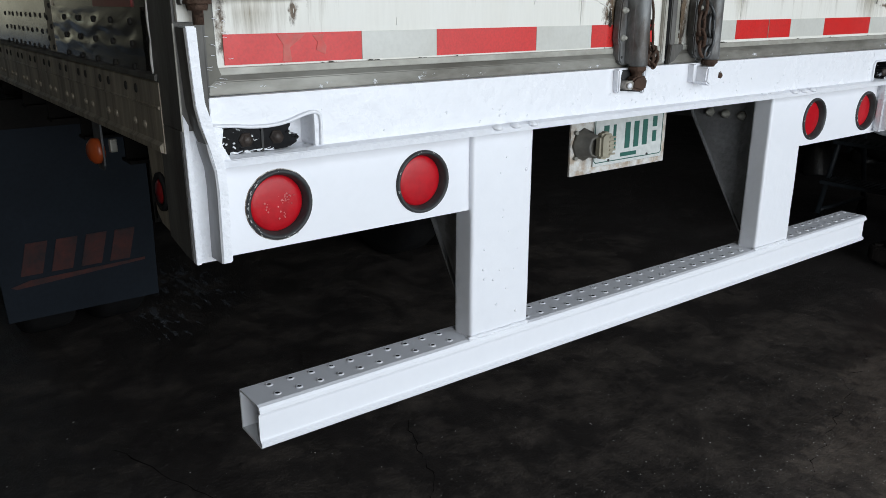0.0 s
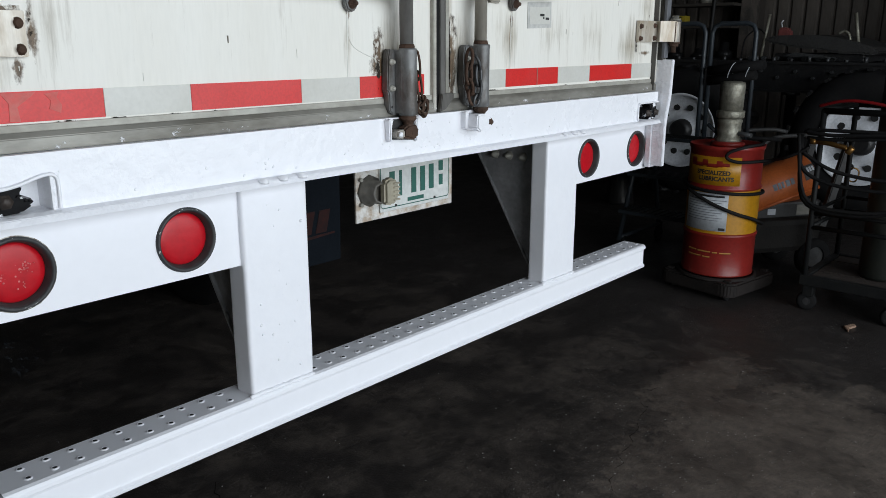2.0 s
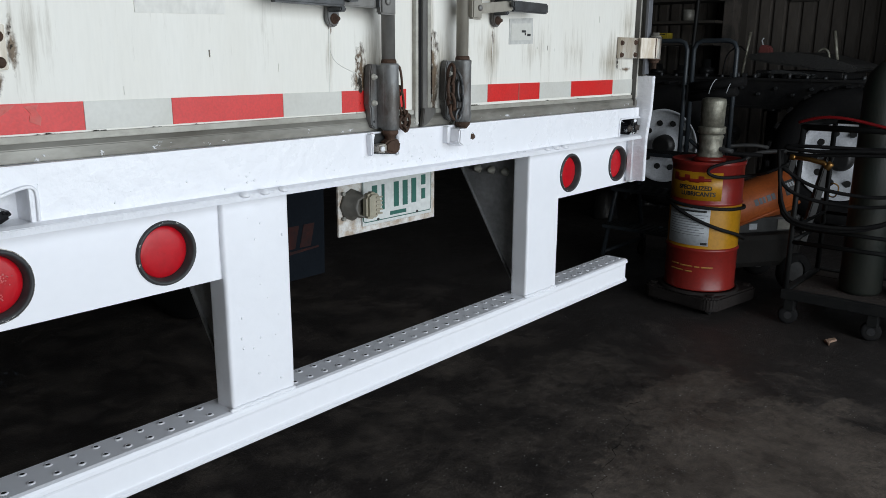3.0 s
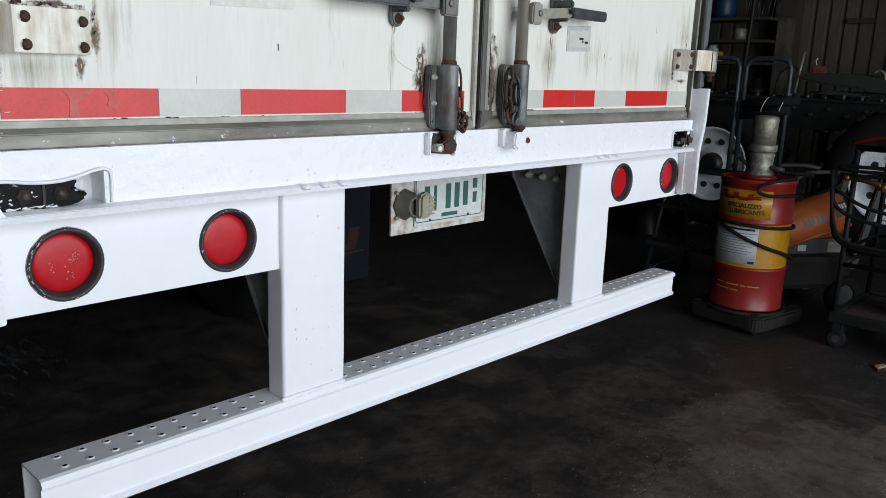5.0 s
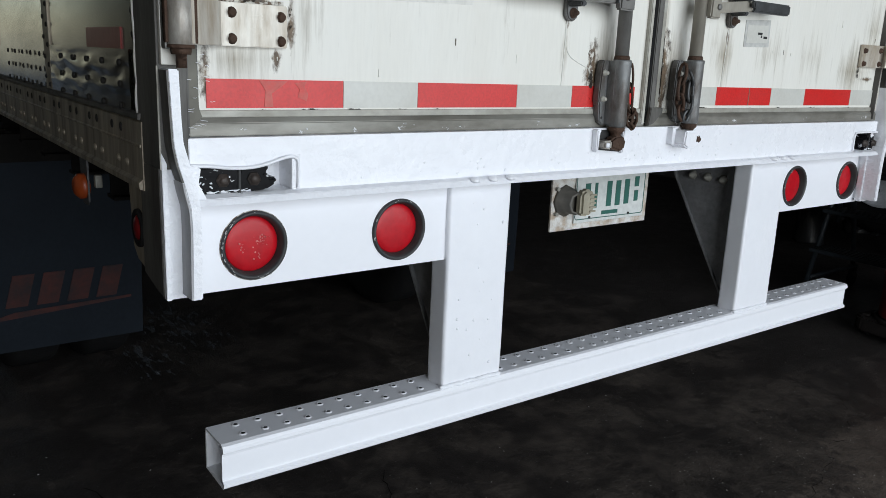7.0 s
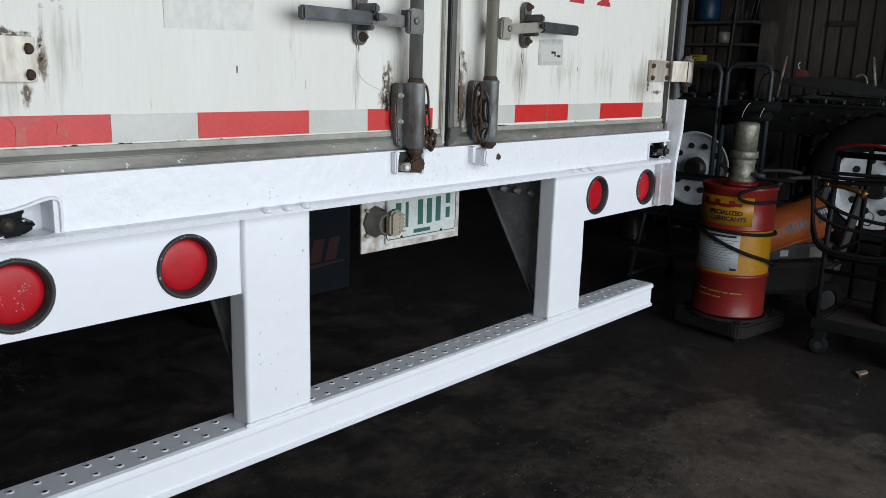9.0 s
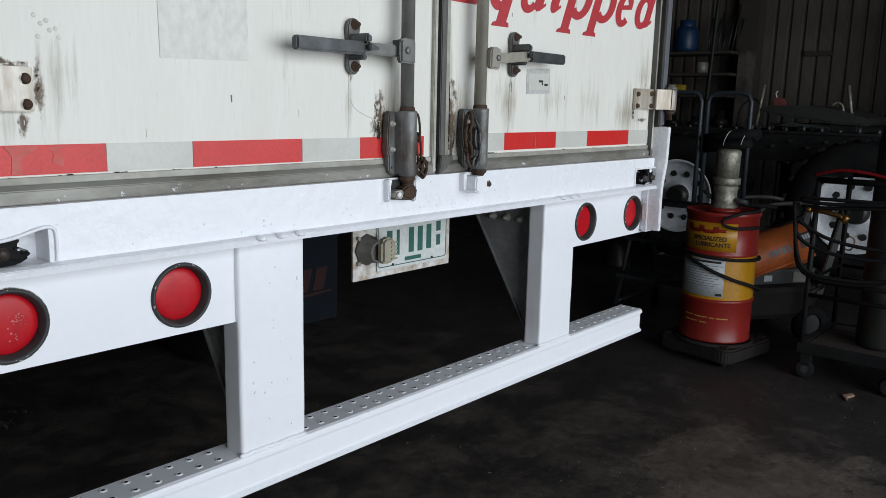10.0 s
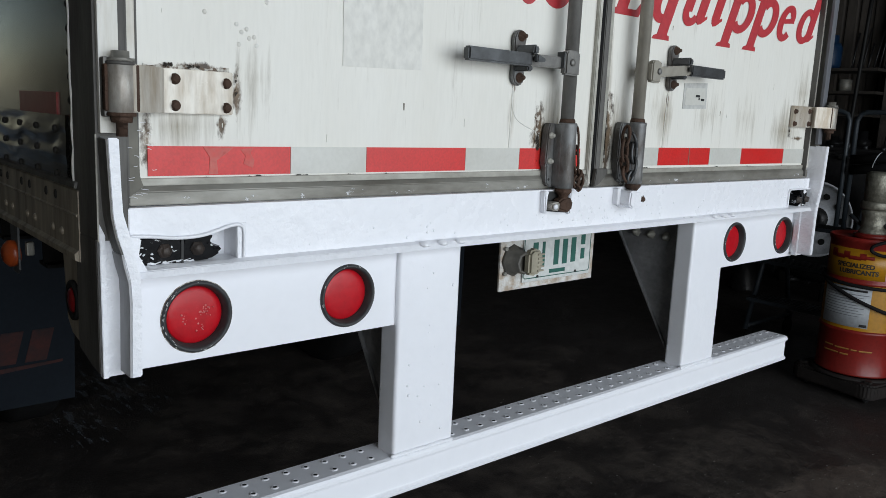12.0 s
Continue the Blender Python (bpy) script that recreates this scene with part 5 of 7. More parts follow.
def lock(xr, hand):
    """A locking bar; hand is -1 where the handle points to smaller x."""
    rod = part("lock_rod", C((xr, -0.045, 1.38), (xr, -0.045, 3.9), 0.017, 18), ROD_STEEL if hand < 0 else ROD_WARM, trailer, "grey steel locking bar")
    # lower guide: a bent plate round the rod with a bolted flange
    z0, z1 = (1.357, 1.522) if hand < 0 else (1.362, 1.531)
    h = z1 - z0
    part("rod_guide", lathe(bmesh.new(), (xr, -0.049, z0), (0, 0, 1), [(0, 0.019), (0.004, 0.0232), (0.028, 0.0238), (0.034, 0.0225), (h - 0.012, 0.0225), (h - 0.004, 0.0235), (h, 0.0215)], 26), GUIDE_STEEL, rod, "blue-grey steel rod guide")
    part("guide_back", B((xr - 0.0235, -0.05, z0 + 0.006), (xr + 0.0235, -0.004, z1 - 0.004), 0.003), GUIDE_STEEL, rod)
    part("guide_collar", lathe(bmesh.new(), (xr, -0.046, z1 - 0.002), (0, 0, 1), [(0, 0.0205), (0.008, 0.0195), (0.012, 0.0178)], 20), RUST, rod, "grimy collar")
    fl = xr - 0.046
    part("guide_flange", P([(fl - 0.003, z0 + 0.062), (fl + 0.002, z0 + 0.055), (fl + 0.004, z0 + 0.012), (fl + 0.016, z0 + 0.003), (xr, z0 + 0.003), (xr, z1 - 0.004), (fl + 0.006, z1 - 0.002), (fl + 0.001, z1 - 0.02)], "y", -0.026, -0.003, 0.003), GUIDE_STEEL, rod, "bolted guide flange")
    for z in (z0 + 0.068, z0 + 0.132):
        bm = bmesh.new()
        lathe(bm, (fl + 0.011, -0.026, z), (0, -1, 0), [(0, 0.0082), (0.003, 0.0082), (0.003, 0.0052), (0.011, 0.0052), (0.012, 0)], 8)
        part("guide_bolt", bm, TRIM_LIGHT, rod, "pale worn bolt")
    part("guide_hole", C((fl + 0.012, -0.0262, z0 + 0.022), (fl + 0.012, -0.02, z0 + 0.022), 0.0035, 10), INK, rod)
    part("cam_neck", lathe(bmesh.new(), (xr, -0.048, z0 + 0.004), (0, 0, -1), [(0, 0.017), (0.006, 0.0215), (0.012, 0.0215), (0.017, 0.0165), (0.022, 0.013), (0.03, 0.0125), (0.036, 0.017), (0.05, 0.016)], 18), RUST, rod, "rusty cam neck")
    if hand < 0:
        # rust-brown cam caught in a square slot of the sill, its near lug splashed with paint
        part("cam_head", P([(xr - 0.03, 1.306), (xr + 0.004, 1.297), (xr + 0.022, 1.302), (xr + 0.026, 1.324), (xr + 0.012, 1.338), (xr - 0.012, 1.336), (xr - 0.03, 1.326)], "y", -0.064, -0.036, 0.005), RUST, rod, "rusty cam head")
        lug_ = part("cam_lug", P([(xr - 0.058, 1.306), (xr - 0.028, 1.303), (xr - 0.026, 1.326), (xr - 0.056, 1.324)], "y", -0.066, -0.034, 0.004), GUIDE_ZINC, rod, "paint-splashed cam lug")
        part("lug_end", lathe(bmesh.new(), (xr - 0.046, -0.066, 1.3145), (0, -1, 0), [(0, 0.007), (0.003, 0.0068), (0.004, 0.003), (0.004, 0)], 12), THICK_PAINT, lug_)
        kp = part("keeper", P([(xr - 0.066, 1.298), (xr - 0.058, 1.294), (xr - 0.056, 1.34), (xr - 0.05, 1.352), (xr - 0.068, 1.352)], "y", -0.05, -0.03, 0.003), THICK_PAINT, trailer, "white painted cam keeper")
        part("keeper_slot", P([(xr - 0.05, 1.3), (xr + 0.036, 1.292), (xr + 0.036, 1.338), (xr + 0.022, 1.348), (xr - 0.05, 1.35)], "y", -0.0345, -0.0305), INK, kp, "dark keeper slot")
        part("keeper_ear", P([(xr + 0.034, 1.288), (xr + 0.042, 1.29), (xr + 0.042, 1.35), (xr + 0.036, 1.352)], "y", -0.044, -0.03, 0.003), THICK_PAINT, kp)
    else:
        kp = part("keeper", B((xr - 0.066, -0.05, 1.306), (xr - 0.052, -0.03, 1.352), 0.003), THICK_PAINT, trailer, "white painted cam keeper")
        part("keeper_hood", P([(xr - 0.052, 1.346), (xr - 0.056, 1.308), (xr - 0.04, 1.298), (xr - 0.004, 1.300), (xr + 0.006, 1.312), (xr + 0.006, 1.334), (xr - 0.01, 1.346)], "y", -0.084, -0.03, 0.004), THICK_PAINT, kp, "white keeper block")
        part("cam_point", lathe(bmesh.new(), (xr - 0.006, -0.074, 1.324), (1, 0, -0.15), [(0, 0.013), (0.014, 0.012), (0.026, 0.006), (0.029, 0)], 12), RUST, rod, "rusty pointed cam end")
    # handle, hinged on a lug of the bar
    hx = 0.672 if hand < 0 else 1.712
    zc = 1.664 if hand < 0 else 1.667
    rise = 0.0 if hand < 0 else 0.016
    la, lb = sorted((xr + hand * 0.004, xr + hand * (0.056 if hand < 0 else 0.046)))
    part("handle_lug", P([(la, zc - 0.027), (lb, zc - 0.029), (lb, zc + 0.024), (lb - 0.008, zc + 0.031), (la + 0.008, zc + 0.031), (la, zc + 0.024)], "y", -0.078, -0.058, 0.004), ROD_WARM if hand > 0 else ROD_STEEL, rod, "bent handle lug")
    part("lug_shadow_side", B((la - 0.003, -0.074, zc - 0.012) if hand < 0 else (lb, -0.074, zc - 0.012), (la, -0.05, zc + 0.026) if hand < 0 else (lb + 0.002, -0.05, zc + 0.026), 0.001), DARK_STEEL, rod)
    part("lug_pin", lathe(bmesh.new(), (xr + hand * 0.034, -0.078, zc + 0.002), (0, -1, 0), [(0, 0.0085), (0.003, 0.0085), (0.005, 0.006), (0.0055, 0)], 14), ROD_STEEL, rod, "rivet of the handle lug")
    cx = 0.883 if hand < 0 else 1.522
    zk = zc + rise
    a, b = sorted((xr + hand * 0.04, cx + hand * 0.012))
    part("handle_bar", P([(a, zc - 0.0135 + (rise if hand < 0 else 0)), (b, zk - 0.0135), (b, zk + 0.0145), (a, zc + 0.0145)], "y", -0.064, -0.05, 0.003), ROD_WARM if hand > 0 else ROD_STEEL, rod, "flat steel handle")
    a, b = sorted((cx + hand * 0.010, hx))
    part("handle_grip", P([(a, zk - 0.015), (b, zk - 0.0155), (b, zk + 0.0145), (a, zk + 0.0155)], "y", -0.069, -0.047, 0.004), DARK_STEEL, rod, "dark handle grip")
    pl = [(-0.020, -0.046), (-0.014, -0.060), (0.0, -0.066), (0.014, -0.060), (0.021, -0.046), (0.016, -0.02), (0.016, 0.022), (0.021, 0.046), (0.013, 0.06), (0.0, 0.066), (-0.014, 0.06), (-0.021, 0.046), (-0.018, 0.0)]
    part("handle_catch", P([(cx + p, zk + 0.006 + q) for p, q in pl], "y", -0.016, -0.002, 0.003), GUIDE_STEEL, rod, "dark ear-shaped catch plate")
    part("catch_hook", P([(cx - 0.016, zk + 0.012), (cx + 0.002, zk + 0.012), (cx + 0.004, zk + 0.026), (cx - 0.002, zk + 0.034), (cx - 0.014, zk + 0.034)], "y", -0.076, -0.014, 0.004), DARK_STEEL, rod, "folded catch hook")
    part("catch_lip", P([(cx - 0.018, zk - 0.026), (cx + 0.0, zk - 0.026), (cx + 0.002, zk - 0.014), (cx - 0.016, zk - 0.014)], "y", -0.06, -0.012, 0.003), DARK_STEEL, rod)
    part("catch_tongue", P([(cx - 0.012, zk + 0.014), (cx + 0.020, zk + 0.003), (cx + 0.020, zk - 0.003), (cx - 0.012, zk - 0.006)], "y", -0.084, -0.070, 0.003), DARK_STEEL, rod)
    for dz in (0.050, -0.046):
        bm = bmesh.new()
        lathe(bm, (cx + 0.001, -0.015, zk + 0.006 + dz), (0, -1, 0), [(0, 0.0125), (0.003, 0.0125), (0.003, 0.009), (0.009, 0.009), (0.009, 0.0055), (0.017, 0.005), (0.017, 0)], 10)
        part("catch_bolt", bm, RUST, rod, "rusty bolt")
    return rod


rodA = lock(1.034, -1)
rodB = lock(1.325, 1)


def chain(parent, pts, mt, r=0.0036, half=0.0095, steps=2):
    pts = smooth_path(pts, steps)
    for i in range(len(pts) - 1):
        a, b = pts[i], pts[i + 1]
        d = (b - a)
        u, v = frame_of(d)
        if i % 2:
            u = v
        L = d.length * 0.72
        mid = (a + b) / 2
        dn = d.normalized()
        ringp = [mid + dn * (L * math.cos(t)) + u * (half * math.sin(t)) for t in [2 * math.pi * k / 14 for k in range(14)]]
        part("chain_link", tube(bmesh.new(), ringp, r, 7, True), mt, parent)


chain(rodA, [(1.066, -0.050, 1.505), (1.071, -0.050, 1.455), (1.078, -0.050, 1.405), (1.084, -0.050, 1.378)], RUST, 0.0032, 0.008, 1)
chain(rodA, [(1.084, -0.054, 1.400), (1.072, -0.056, 1.384), (1.068, -0.058, 1.366), (1.080, -0.058, 1.356), (1.092, -0.056, 1.37), (1.090, -0.052, 1.39)], RUST, 0.0036, 0.009, 1)
part("chain_hook", tube(bmesh.new(), smooth_path([(1.088, -0.05, 1.39), (1.106, -0.046, 1.394), (1.12, -0.04, 1.386), (1.114, -0.04, 1.374)], 4), 0.0022, 6), RUST, rodA, "thin rusty hook")
chain(rodB, [(1.262, -0.060, 1.512), (1.256, -0.062, 1.475), (1.254, -0.064, 1.435), (1.258, -0.066, 1.405), (1.268, -0.068, 1.378)], RUST, 0.0045, 0.0115, 1)
chain(rodB, [(1.270, -0.070, 1.498), (1.284, -0.072, 1.47), (1.284, -0.074, 1.43), (1.280, -0.074, 1.395), (1.274, -0.072, 1.374)], DARK_STEEL, 0.0042, 0.0105, 1)

# ---- running gear and mud flaps ----
for s in (1, -1):
    a, b = span(-0.198, 0.413, s)
    fl = part("mud_flap", P([(a + 0.012, 0.285), (b - 0.008, 0.285), (b, 0.6), (b, 1.06), (a, 1.06), (a, 0.6)], "y", 2.0, 2.012, 0.002), FLAP, trailer, "dark rubber mud flap with faded red print")
    x0 = a + 0.09
    for i in range(4):
        xx = x0 + 0.113 * i
        part("flap_print", P([(xx - 0.01, 0.47), (xx + 0.07, 0.47), (xx + 0.104, 0.60), (xx + 0.024, 0.60)], "y", 1.9975, 2.001), FLAP_RED, fl, "faded red slanted block")
    part("flap_print", P([(x0 - 0.05, 0.43), (x0 + 0.02, 0.448), (x0 + 0.47, 0.462), (x0 + 0.47, 0.452), (x0 - 0.03, 0.42)], "y", 1.9975, 2.001), FLAP_RED, fl)
    part("flap_bracket", B((a, 1.99, 1.05), (b, 2.03, 1.16), 0.004), UNDER, trailer)
    for n_, yc in enumerate((2.68, 3.92)):
        for xi in (XL - 0.02, XL + 0.29):
            xa, xb = span(xi, xi + 0.26, s)
            tyre = part("trailer_tyre", lathe(bmesh.new(), (xa, yc, 0.505), (1, 0, 0), [(0.02, 0.30), (0.0, 0.36), (0.0, 0.43), (0.03, 0.49), (0.06, 0.505), (0.20, 0.505), (0.23, 0.49), (0.26, 0.43), (0.26, 0.36), (0.24, 0.30)], 40, False), RUBBER, trailer, "worn truck tyre")
            xo = xa if s > 0 else xb
            part("wheel_rim", lathe(bmesh.new(), (xo + 0.02 * s, yc, 0.505), (s, 0, 0), [(0, 0.30), (0.008, 0.285), (0.04, 0.27), (0.10, 0.24), (0.11, 0.14), (0.03, 0.12), (0.0, 0.09), (0.0, 0)], 32, False), RIM_RUST, tyre, "rusty orange wheel rim")
    # hanging amber marker
    if s > 0:
        mk = part("marker_bracket", P([(0.53, 1.25), (0.60, 1.25), (0.60, 1.15), (0.585, 1.138), (0.545, 1.138), (0.53, 1.15)], "x", XL - 0.004, XL + 0.0, 0.001), DARK_STEEL, trailer, "black marker bracket")
        bm = bmesh.new()
        lathe(bm, (XL - 0.004, 0.565, 1.182), (-1, -0.25, 0), [(0, 0.03), (0.012, 0.03), (0.02, 0.022), (0.022, 0)], 20)
        part("amber_lens", bm, LENS_AMBER, mk, "amber marker lens")
        part("wire_box", B((XL + 0.006, 0.5, 1.185), (XL + 0.022, 0.516, 1.215), 0.003), GREY_ALU, mk)
for yc in (2.68, 3.92):
    part("axle", C((XL + 0.5, yc, 0.505), (XR - 0.5, yc, 0.505), 0.065, 16), UNDER, trailer, "black axle tube")
for x in (XL + 0.62, XR - 0.62):
    part("slider_rail", B((x - 0.05, 1.6, 0.98), (x + 0.05, 5.6, 1.15)), UNDER, trailer)
    part("hanger", B((x - 0.05, 2.2, 0.55), (x + 0.05, 2.4, 0.98)), UNDER, trailer)
    part("hanger", B((x - 0.05, 3.2, 0.55), (x + 0.05, 3.4, 0.98)), UNDER, trailer)
    for yc in (2.68, 3.92):
        part("spring_pack", B((x - 0.04, yc - 0.5, 0.57), (x + 0.04, yc + 0.5, 0.64)), UNDER, trailer)

# wet lumps of paint along the sill and the lip
rnd = random.Random(31)
bm = bmesh.new()
for i in range(110):
    x = rnd.uniform(0.2, 2.3) if i < 60 else rnd.gauss(1.2, 0.16)
    r = rnd.uniform(0.0012, 0.0038)
    z = rnd.uniform(1.258, 1.30) if i < 80 else rnd.uniform(1.26, 1.345)
    lathe(bm, (x, -0.0315, z), (0, -1, 0.2), [(0, r), (r * 0.35, r * 0.8), (r * 0.5, 0)], 7)
tagged(part("paint_lumps", bm, SILL_PAINT, sill), kind="stuff")

# ---- siding on the side wall ----
bd = P([(0.0, 0.0), (-0.03, 0.014), (-0.03, 0.112), (0.0, 0.126), (0.0, 0.146), (0.02, 0.146), (0.02, 0.0)], "z", 0.0, 5.58)
BOARD = mesh_of("siding_rib", bd, SIDING)
wall_e = bpy.data.objects["wall_east"]
for k in range(42):
    ob = new("siding_rib", BOARD)
    ob.parent = wall_e
    ob.matrix_basis = Matrix.Translation((8.66, -1.5 + 0.148 * k, 0))
col = new("wall_column", mesh_of("wall_column", B((8.46, 1.86, 0), (8.64, 2.1, 5.58), 0.006), SHELF_WOOD))
col.parent = wall_e
ob = new("wall_hook_bar", mesh_of("wall_hook_bar", B((8.58, 1.12, 2.12), (8.65, 1.4, 2.17), 0.008), SHELF_WOOD))
ob.parent = wall_e

# ---- grease drum on its dolly ----
DX, DY, DR, DZ0, DZ1 = 4.36, 0.445, 0.214, 0.137, 0.935
dolly = thing("drum_dolly", (4.40, 0.45, 0), "black plastic square drum dolly on casters", "dolly")
rot = Matrix.Translation((4.40, 0.45, 0)) @ Matrix.Rotation(radians(-10), 4, "Z")
bm = P([(sx * (0.19 + 0.075 * math.cos(radians(a_))), sy * (0.19 + 0.075 * math.sin(radians(a_)))) for sx, sy, order in ((1, 1, 1), (-1, 1, -1), (-1, -1, 1), (1, -1, -1)) for a_ in range(0, 91, 15)[::order]], "z", 0.035, 0.122, 0.012)
bm.transform(rot)
part("deck", bm, DOLLY_BROWN, dolly)
bm = lathe(bmesh.new(), (DX, DY, 0.12), (0, 0, 1), [(0, 0.245), (0.014, 0.24), (0.016, 0.222), (0.004, 0.218)], 40, False)
part("rim", bm, DOLLY_BROWN, dolly)
for i, j in ((1, 1), (1, -1), (-1, 1), (-1, -1)):
    c = rot @ Vector((0.19 * i, 0.19 * j, 0.035))
    part("caster", C(c - Vector((0, 0.014, 0)), c + Vector((0, 0.014, 0)), 0.035, 14), RUBBER, dolly)
    c = rot @ Vector((0.205 * i, 0.205 * j, 0.12))
    part("corner_lug", B((c.x - 0.02, c.y - 0.02, 0.11), (c.x + 0.02, c.y + 0.02, 0.134), 0.006), DOLLY_BROWN, dolly)

drum = thing("grease_drum", (DX, DY, DZ0), "red and yellow lubricant keg with paper label", "drum")


def ring_shell(z0, z1, r0=DR):
    return lathe(bmesh.new(), (DX, DY, z0), (0, 0, 1), [(0, r0), (z1 - z0, r0)], 56, False)


low = lathe(bmesh.new(), (DX, DY, DZ0), (0, 0, 1), [(0, DR - 0.006), (0.004, DR + 0.003), (0.012, DR + 0.003), (0.018, DR), (0.245, DR), (0.252, DR + 0.007), (0.262, DR + 0.007), (0.27, DR)], 56)
part("lower_shell", low, DRUM_RED, drum, "glossy red lower band")
part("middle_shell", ring_shell(DZ0 + 0.27, DZ0 + 0.535), DRUM_YELLOW, drum, "yellow middle band")
up = lathe(bmesh.new(), (DX, DY, DZ0 + 0.535), (0, 0, 1), [(0, DR), (0.006, DR + 0.007), (0.016, DR + 0.007), (0.024, DR), (0.235, DR), (0.24, DR + 0.006), (0.262, DR + 0.008), (0.265, DR + 0.004), (0.262, DR - 0.006), (0.25, DR - 0.01), (0.25, 0)], 56, False)
part("upper_shell", up, DRUM_RED, drum, "red upper band and lid")


def curved(a0, a1, z0, z1, off=0.0015, n=18):
    bm = bmesh.new()
    lo, hi = [], []
    for i in range(n + 1):
        a = radians(a0 + (a1 - a0) * i / n)
        for lst, z in ((lo, z0), (hi, z1)):
            lst.append([bm.verts.new((DX + (DR + o) * math.cos(a), DY + (DR + o) * math.sin(a), z)) for o in (off, off - 0.0012)])
    for i in range(n):
        bm.faces.new((lo[i][0], lo[i + 1][0], hi[i + 1][0], hi[i][0])).smooth = True
        bm.faces.new((hi[i][0], hi[i + 1][0], hi[i + 1][1], hi[i][1]))
        bm.faces.new((lo[i][0], lo[i][1], lo[i + 1][1], lo[i + 1][0]))
    return bm


lab = part("paper_label", curved(134, 211, 0.425, 0.655), LABEL_WHITE, drum, "white printed paper label")
part("label_heading", curved(150, 205, 0.632, 0.644, 0.0022), INK, lab)
for k in range(9):
    part("print_line", curved(140, 208 - (k * 7) % 15, 0.612 - 0.0155 * k, 0.6155 - 0.0155 * k, 0.0022), GREY_INK, lab)
part("print_block", curved(199, 209, 0.432, 0.447, 0.0022), INK, lab)
logo = part("logo_panel", curved(128, 226, 0.705, 0.875), DRUM_YELLOW, drum, "yellow panel with black lettering")
for a0, a1, z0, z1 in ((140, 152, 0.815, 0.862), (150, 166, 0.812, 0.836), (164, 174, 0.818, 0.856), (172, 190, 0.812, 0.834), (188, 197, 0.816, 0.852), (195, 208, 0.82, 0.84)):
    part("logo_shape", curved(a0, a1, z0, z1, 0.0022, 6), DRUM_RED, logo)


def wrapped(words, size, a_start, z, material, parent):
    ob = lettering("drum_lettering", words, size, Matrix.Identity(4), material, parent, thick=0.0012)
    for v in ob.data.vertices:
        a = radians(a_start) + v.co.x / DR
        o = DR + 0.0022 + v.co.z
        v.co = Vector((DX + o * math.cos(a), DY + o * math.sin(a), z + v.co.y))
    return ob


wrapped("SPECIALIZED", 0.036, 155, 0.768, INK, logo)
wrapped("LUBRICANTS", 0.036, 160, 0.732, INK, logo)
for a0, a1, z in ((150, 166, 0.292), (169, 190, 0.289), (193, 201, 0.287), (204, 222, 0.286), (150, 175, 0.258), (178, 190, 0.256)):
    part("print_bar", curved(a0, a1, z, z + 0.009, 0.0022, 8), PALE_INK, drum)

pump = thing("grease_pump", (DX, DY, DZ1), "worn cast-metal air grease pump on the keg", "pump")
part("pump_base", lathe(bmesh.new(), (DX, DY, DZ1 - 0.012), (0, 0, 1), [(0, 0.10), (0.02, 0.10), (0.03, 0.07), (0.03, 0)], 24), DRUM_RED, pump)
part("lower_body", lathe(bmesh.new(), (DX, DY, DZ1), (0, 0, 1), [(0.01, 0.078), (0.03, 0.078), (0.04, 0.068), (0.12, 0.07), (0.14, 0.076), (0.16, 0.06)], 24), PUMP_ALU, pump, "pitted grey pump body")
part("flange", C((DX, DY, DZ1 + 0.155), (DX, DY, DZ1 + 0.20), 0.083, 28, 0.006), PUMP_ALU, pump)
part("air_motor", lathe(bmesh.new(), (DX, DY, DZ1 + 0.195), (0, 0, 1), [(0, 0.07), (0.11, 0.072), (0.15, 0.074), (0.168, 0.07), (0.176, 0.05), (0.176, 0)], 28), PUMP_ALU, pump, "grey cylindrical air motor")
part("outlet", C((DX, DY, DZ1 + 0.07), (DX - 0.03, DY - 0.15, DZ1 + 0.06), 0.014, 10), DARK_STEEL, pump)
part("gun_handle", C((DX - 0.02, DY - 0.12, DZ1 + 0.045), (DX + 0.06, DY - 0.30, DZ1 + 0.04), 0.013, 10, 0.003), RUBBER, pump, "black grip")
part("air_fitting", C((DX, DY + 0.06, DZ1 + 0.05), (DX - 0.02, DY + 0.13, DZ1 + 0.11), 0.012, 10), LADDER_BLUE, pump)


def round_drum(a, z, o=0.016):
    return (DX + (DR + o) * math.cos(radians(a)), DY + (DR + o) * math.sin(radians(a)), z)


hose = thing("grease_hose", (DX, DY, 0.7), "black rubber hose wound round the keg", "hose")
part("coil", tube(bmesh.new(), smooth_path([round_drum(100, 0.70), round_drum(135, 0.684), round_drum(170, 0.672), round_drum(205, 0.664), round_drum(240, 0.657), round_drum(275, 0.652), round_drum(300, 0.65)]), 0.0105, 8), RUBBER, hose)
part("coil", tube(bmesh.new(), smooth_path([round_drum(120, 0.69, 0.02), round_drum(150, 0.655, 0.02), round_drum(185, 0.60, 0.02), round_drum(220, 0.545, 0.02), round_drum(255, 0.50, 0.025), round_drum(285, 0.455, 0.03), round_drum(300, 0.45, 0.01)]), 0.0105, 8), RUBBER, hose)
part("coil", tube(bmesh.new(), smooth_path([(DX + 0.05, DY - 0.12, DZ1 + 0.05), round_drum(265, 0.955, 0.01), round_drum(225, 0.94, 0.03), round_drum(205, 0.91, 0.04), round_drum(203, 0.875, 0.035), round_drum(222, 0.852, 0.03),
     round_drum(262, 0.86, 0.06), (4.25, 0.05, 0.90), (4.25, -0.06, 0.96)]), 0.0095, 8), RUBBER, hose)

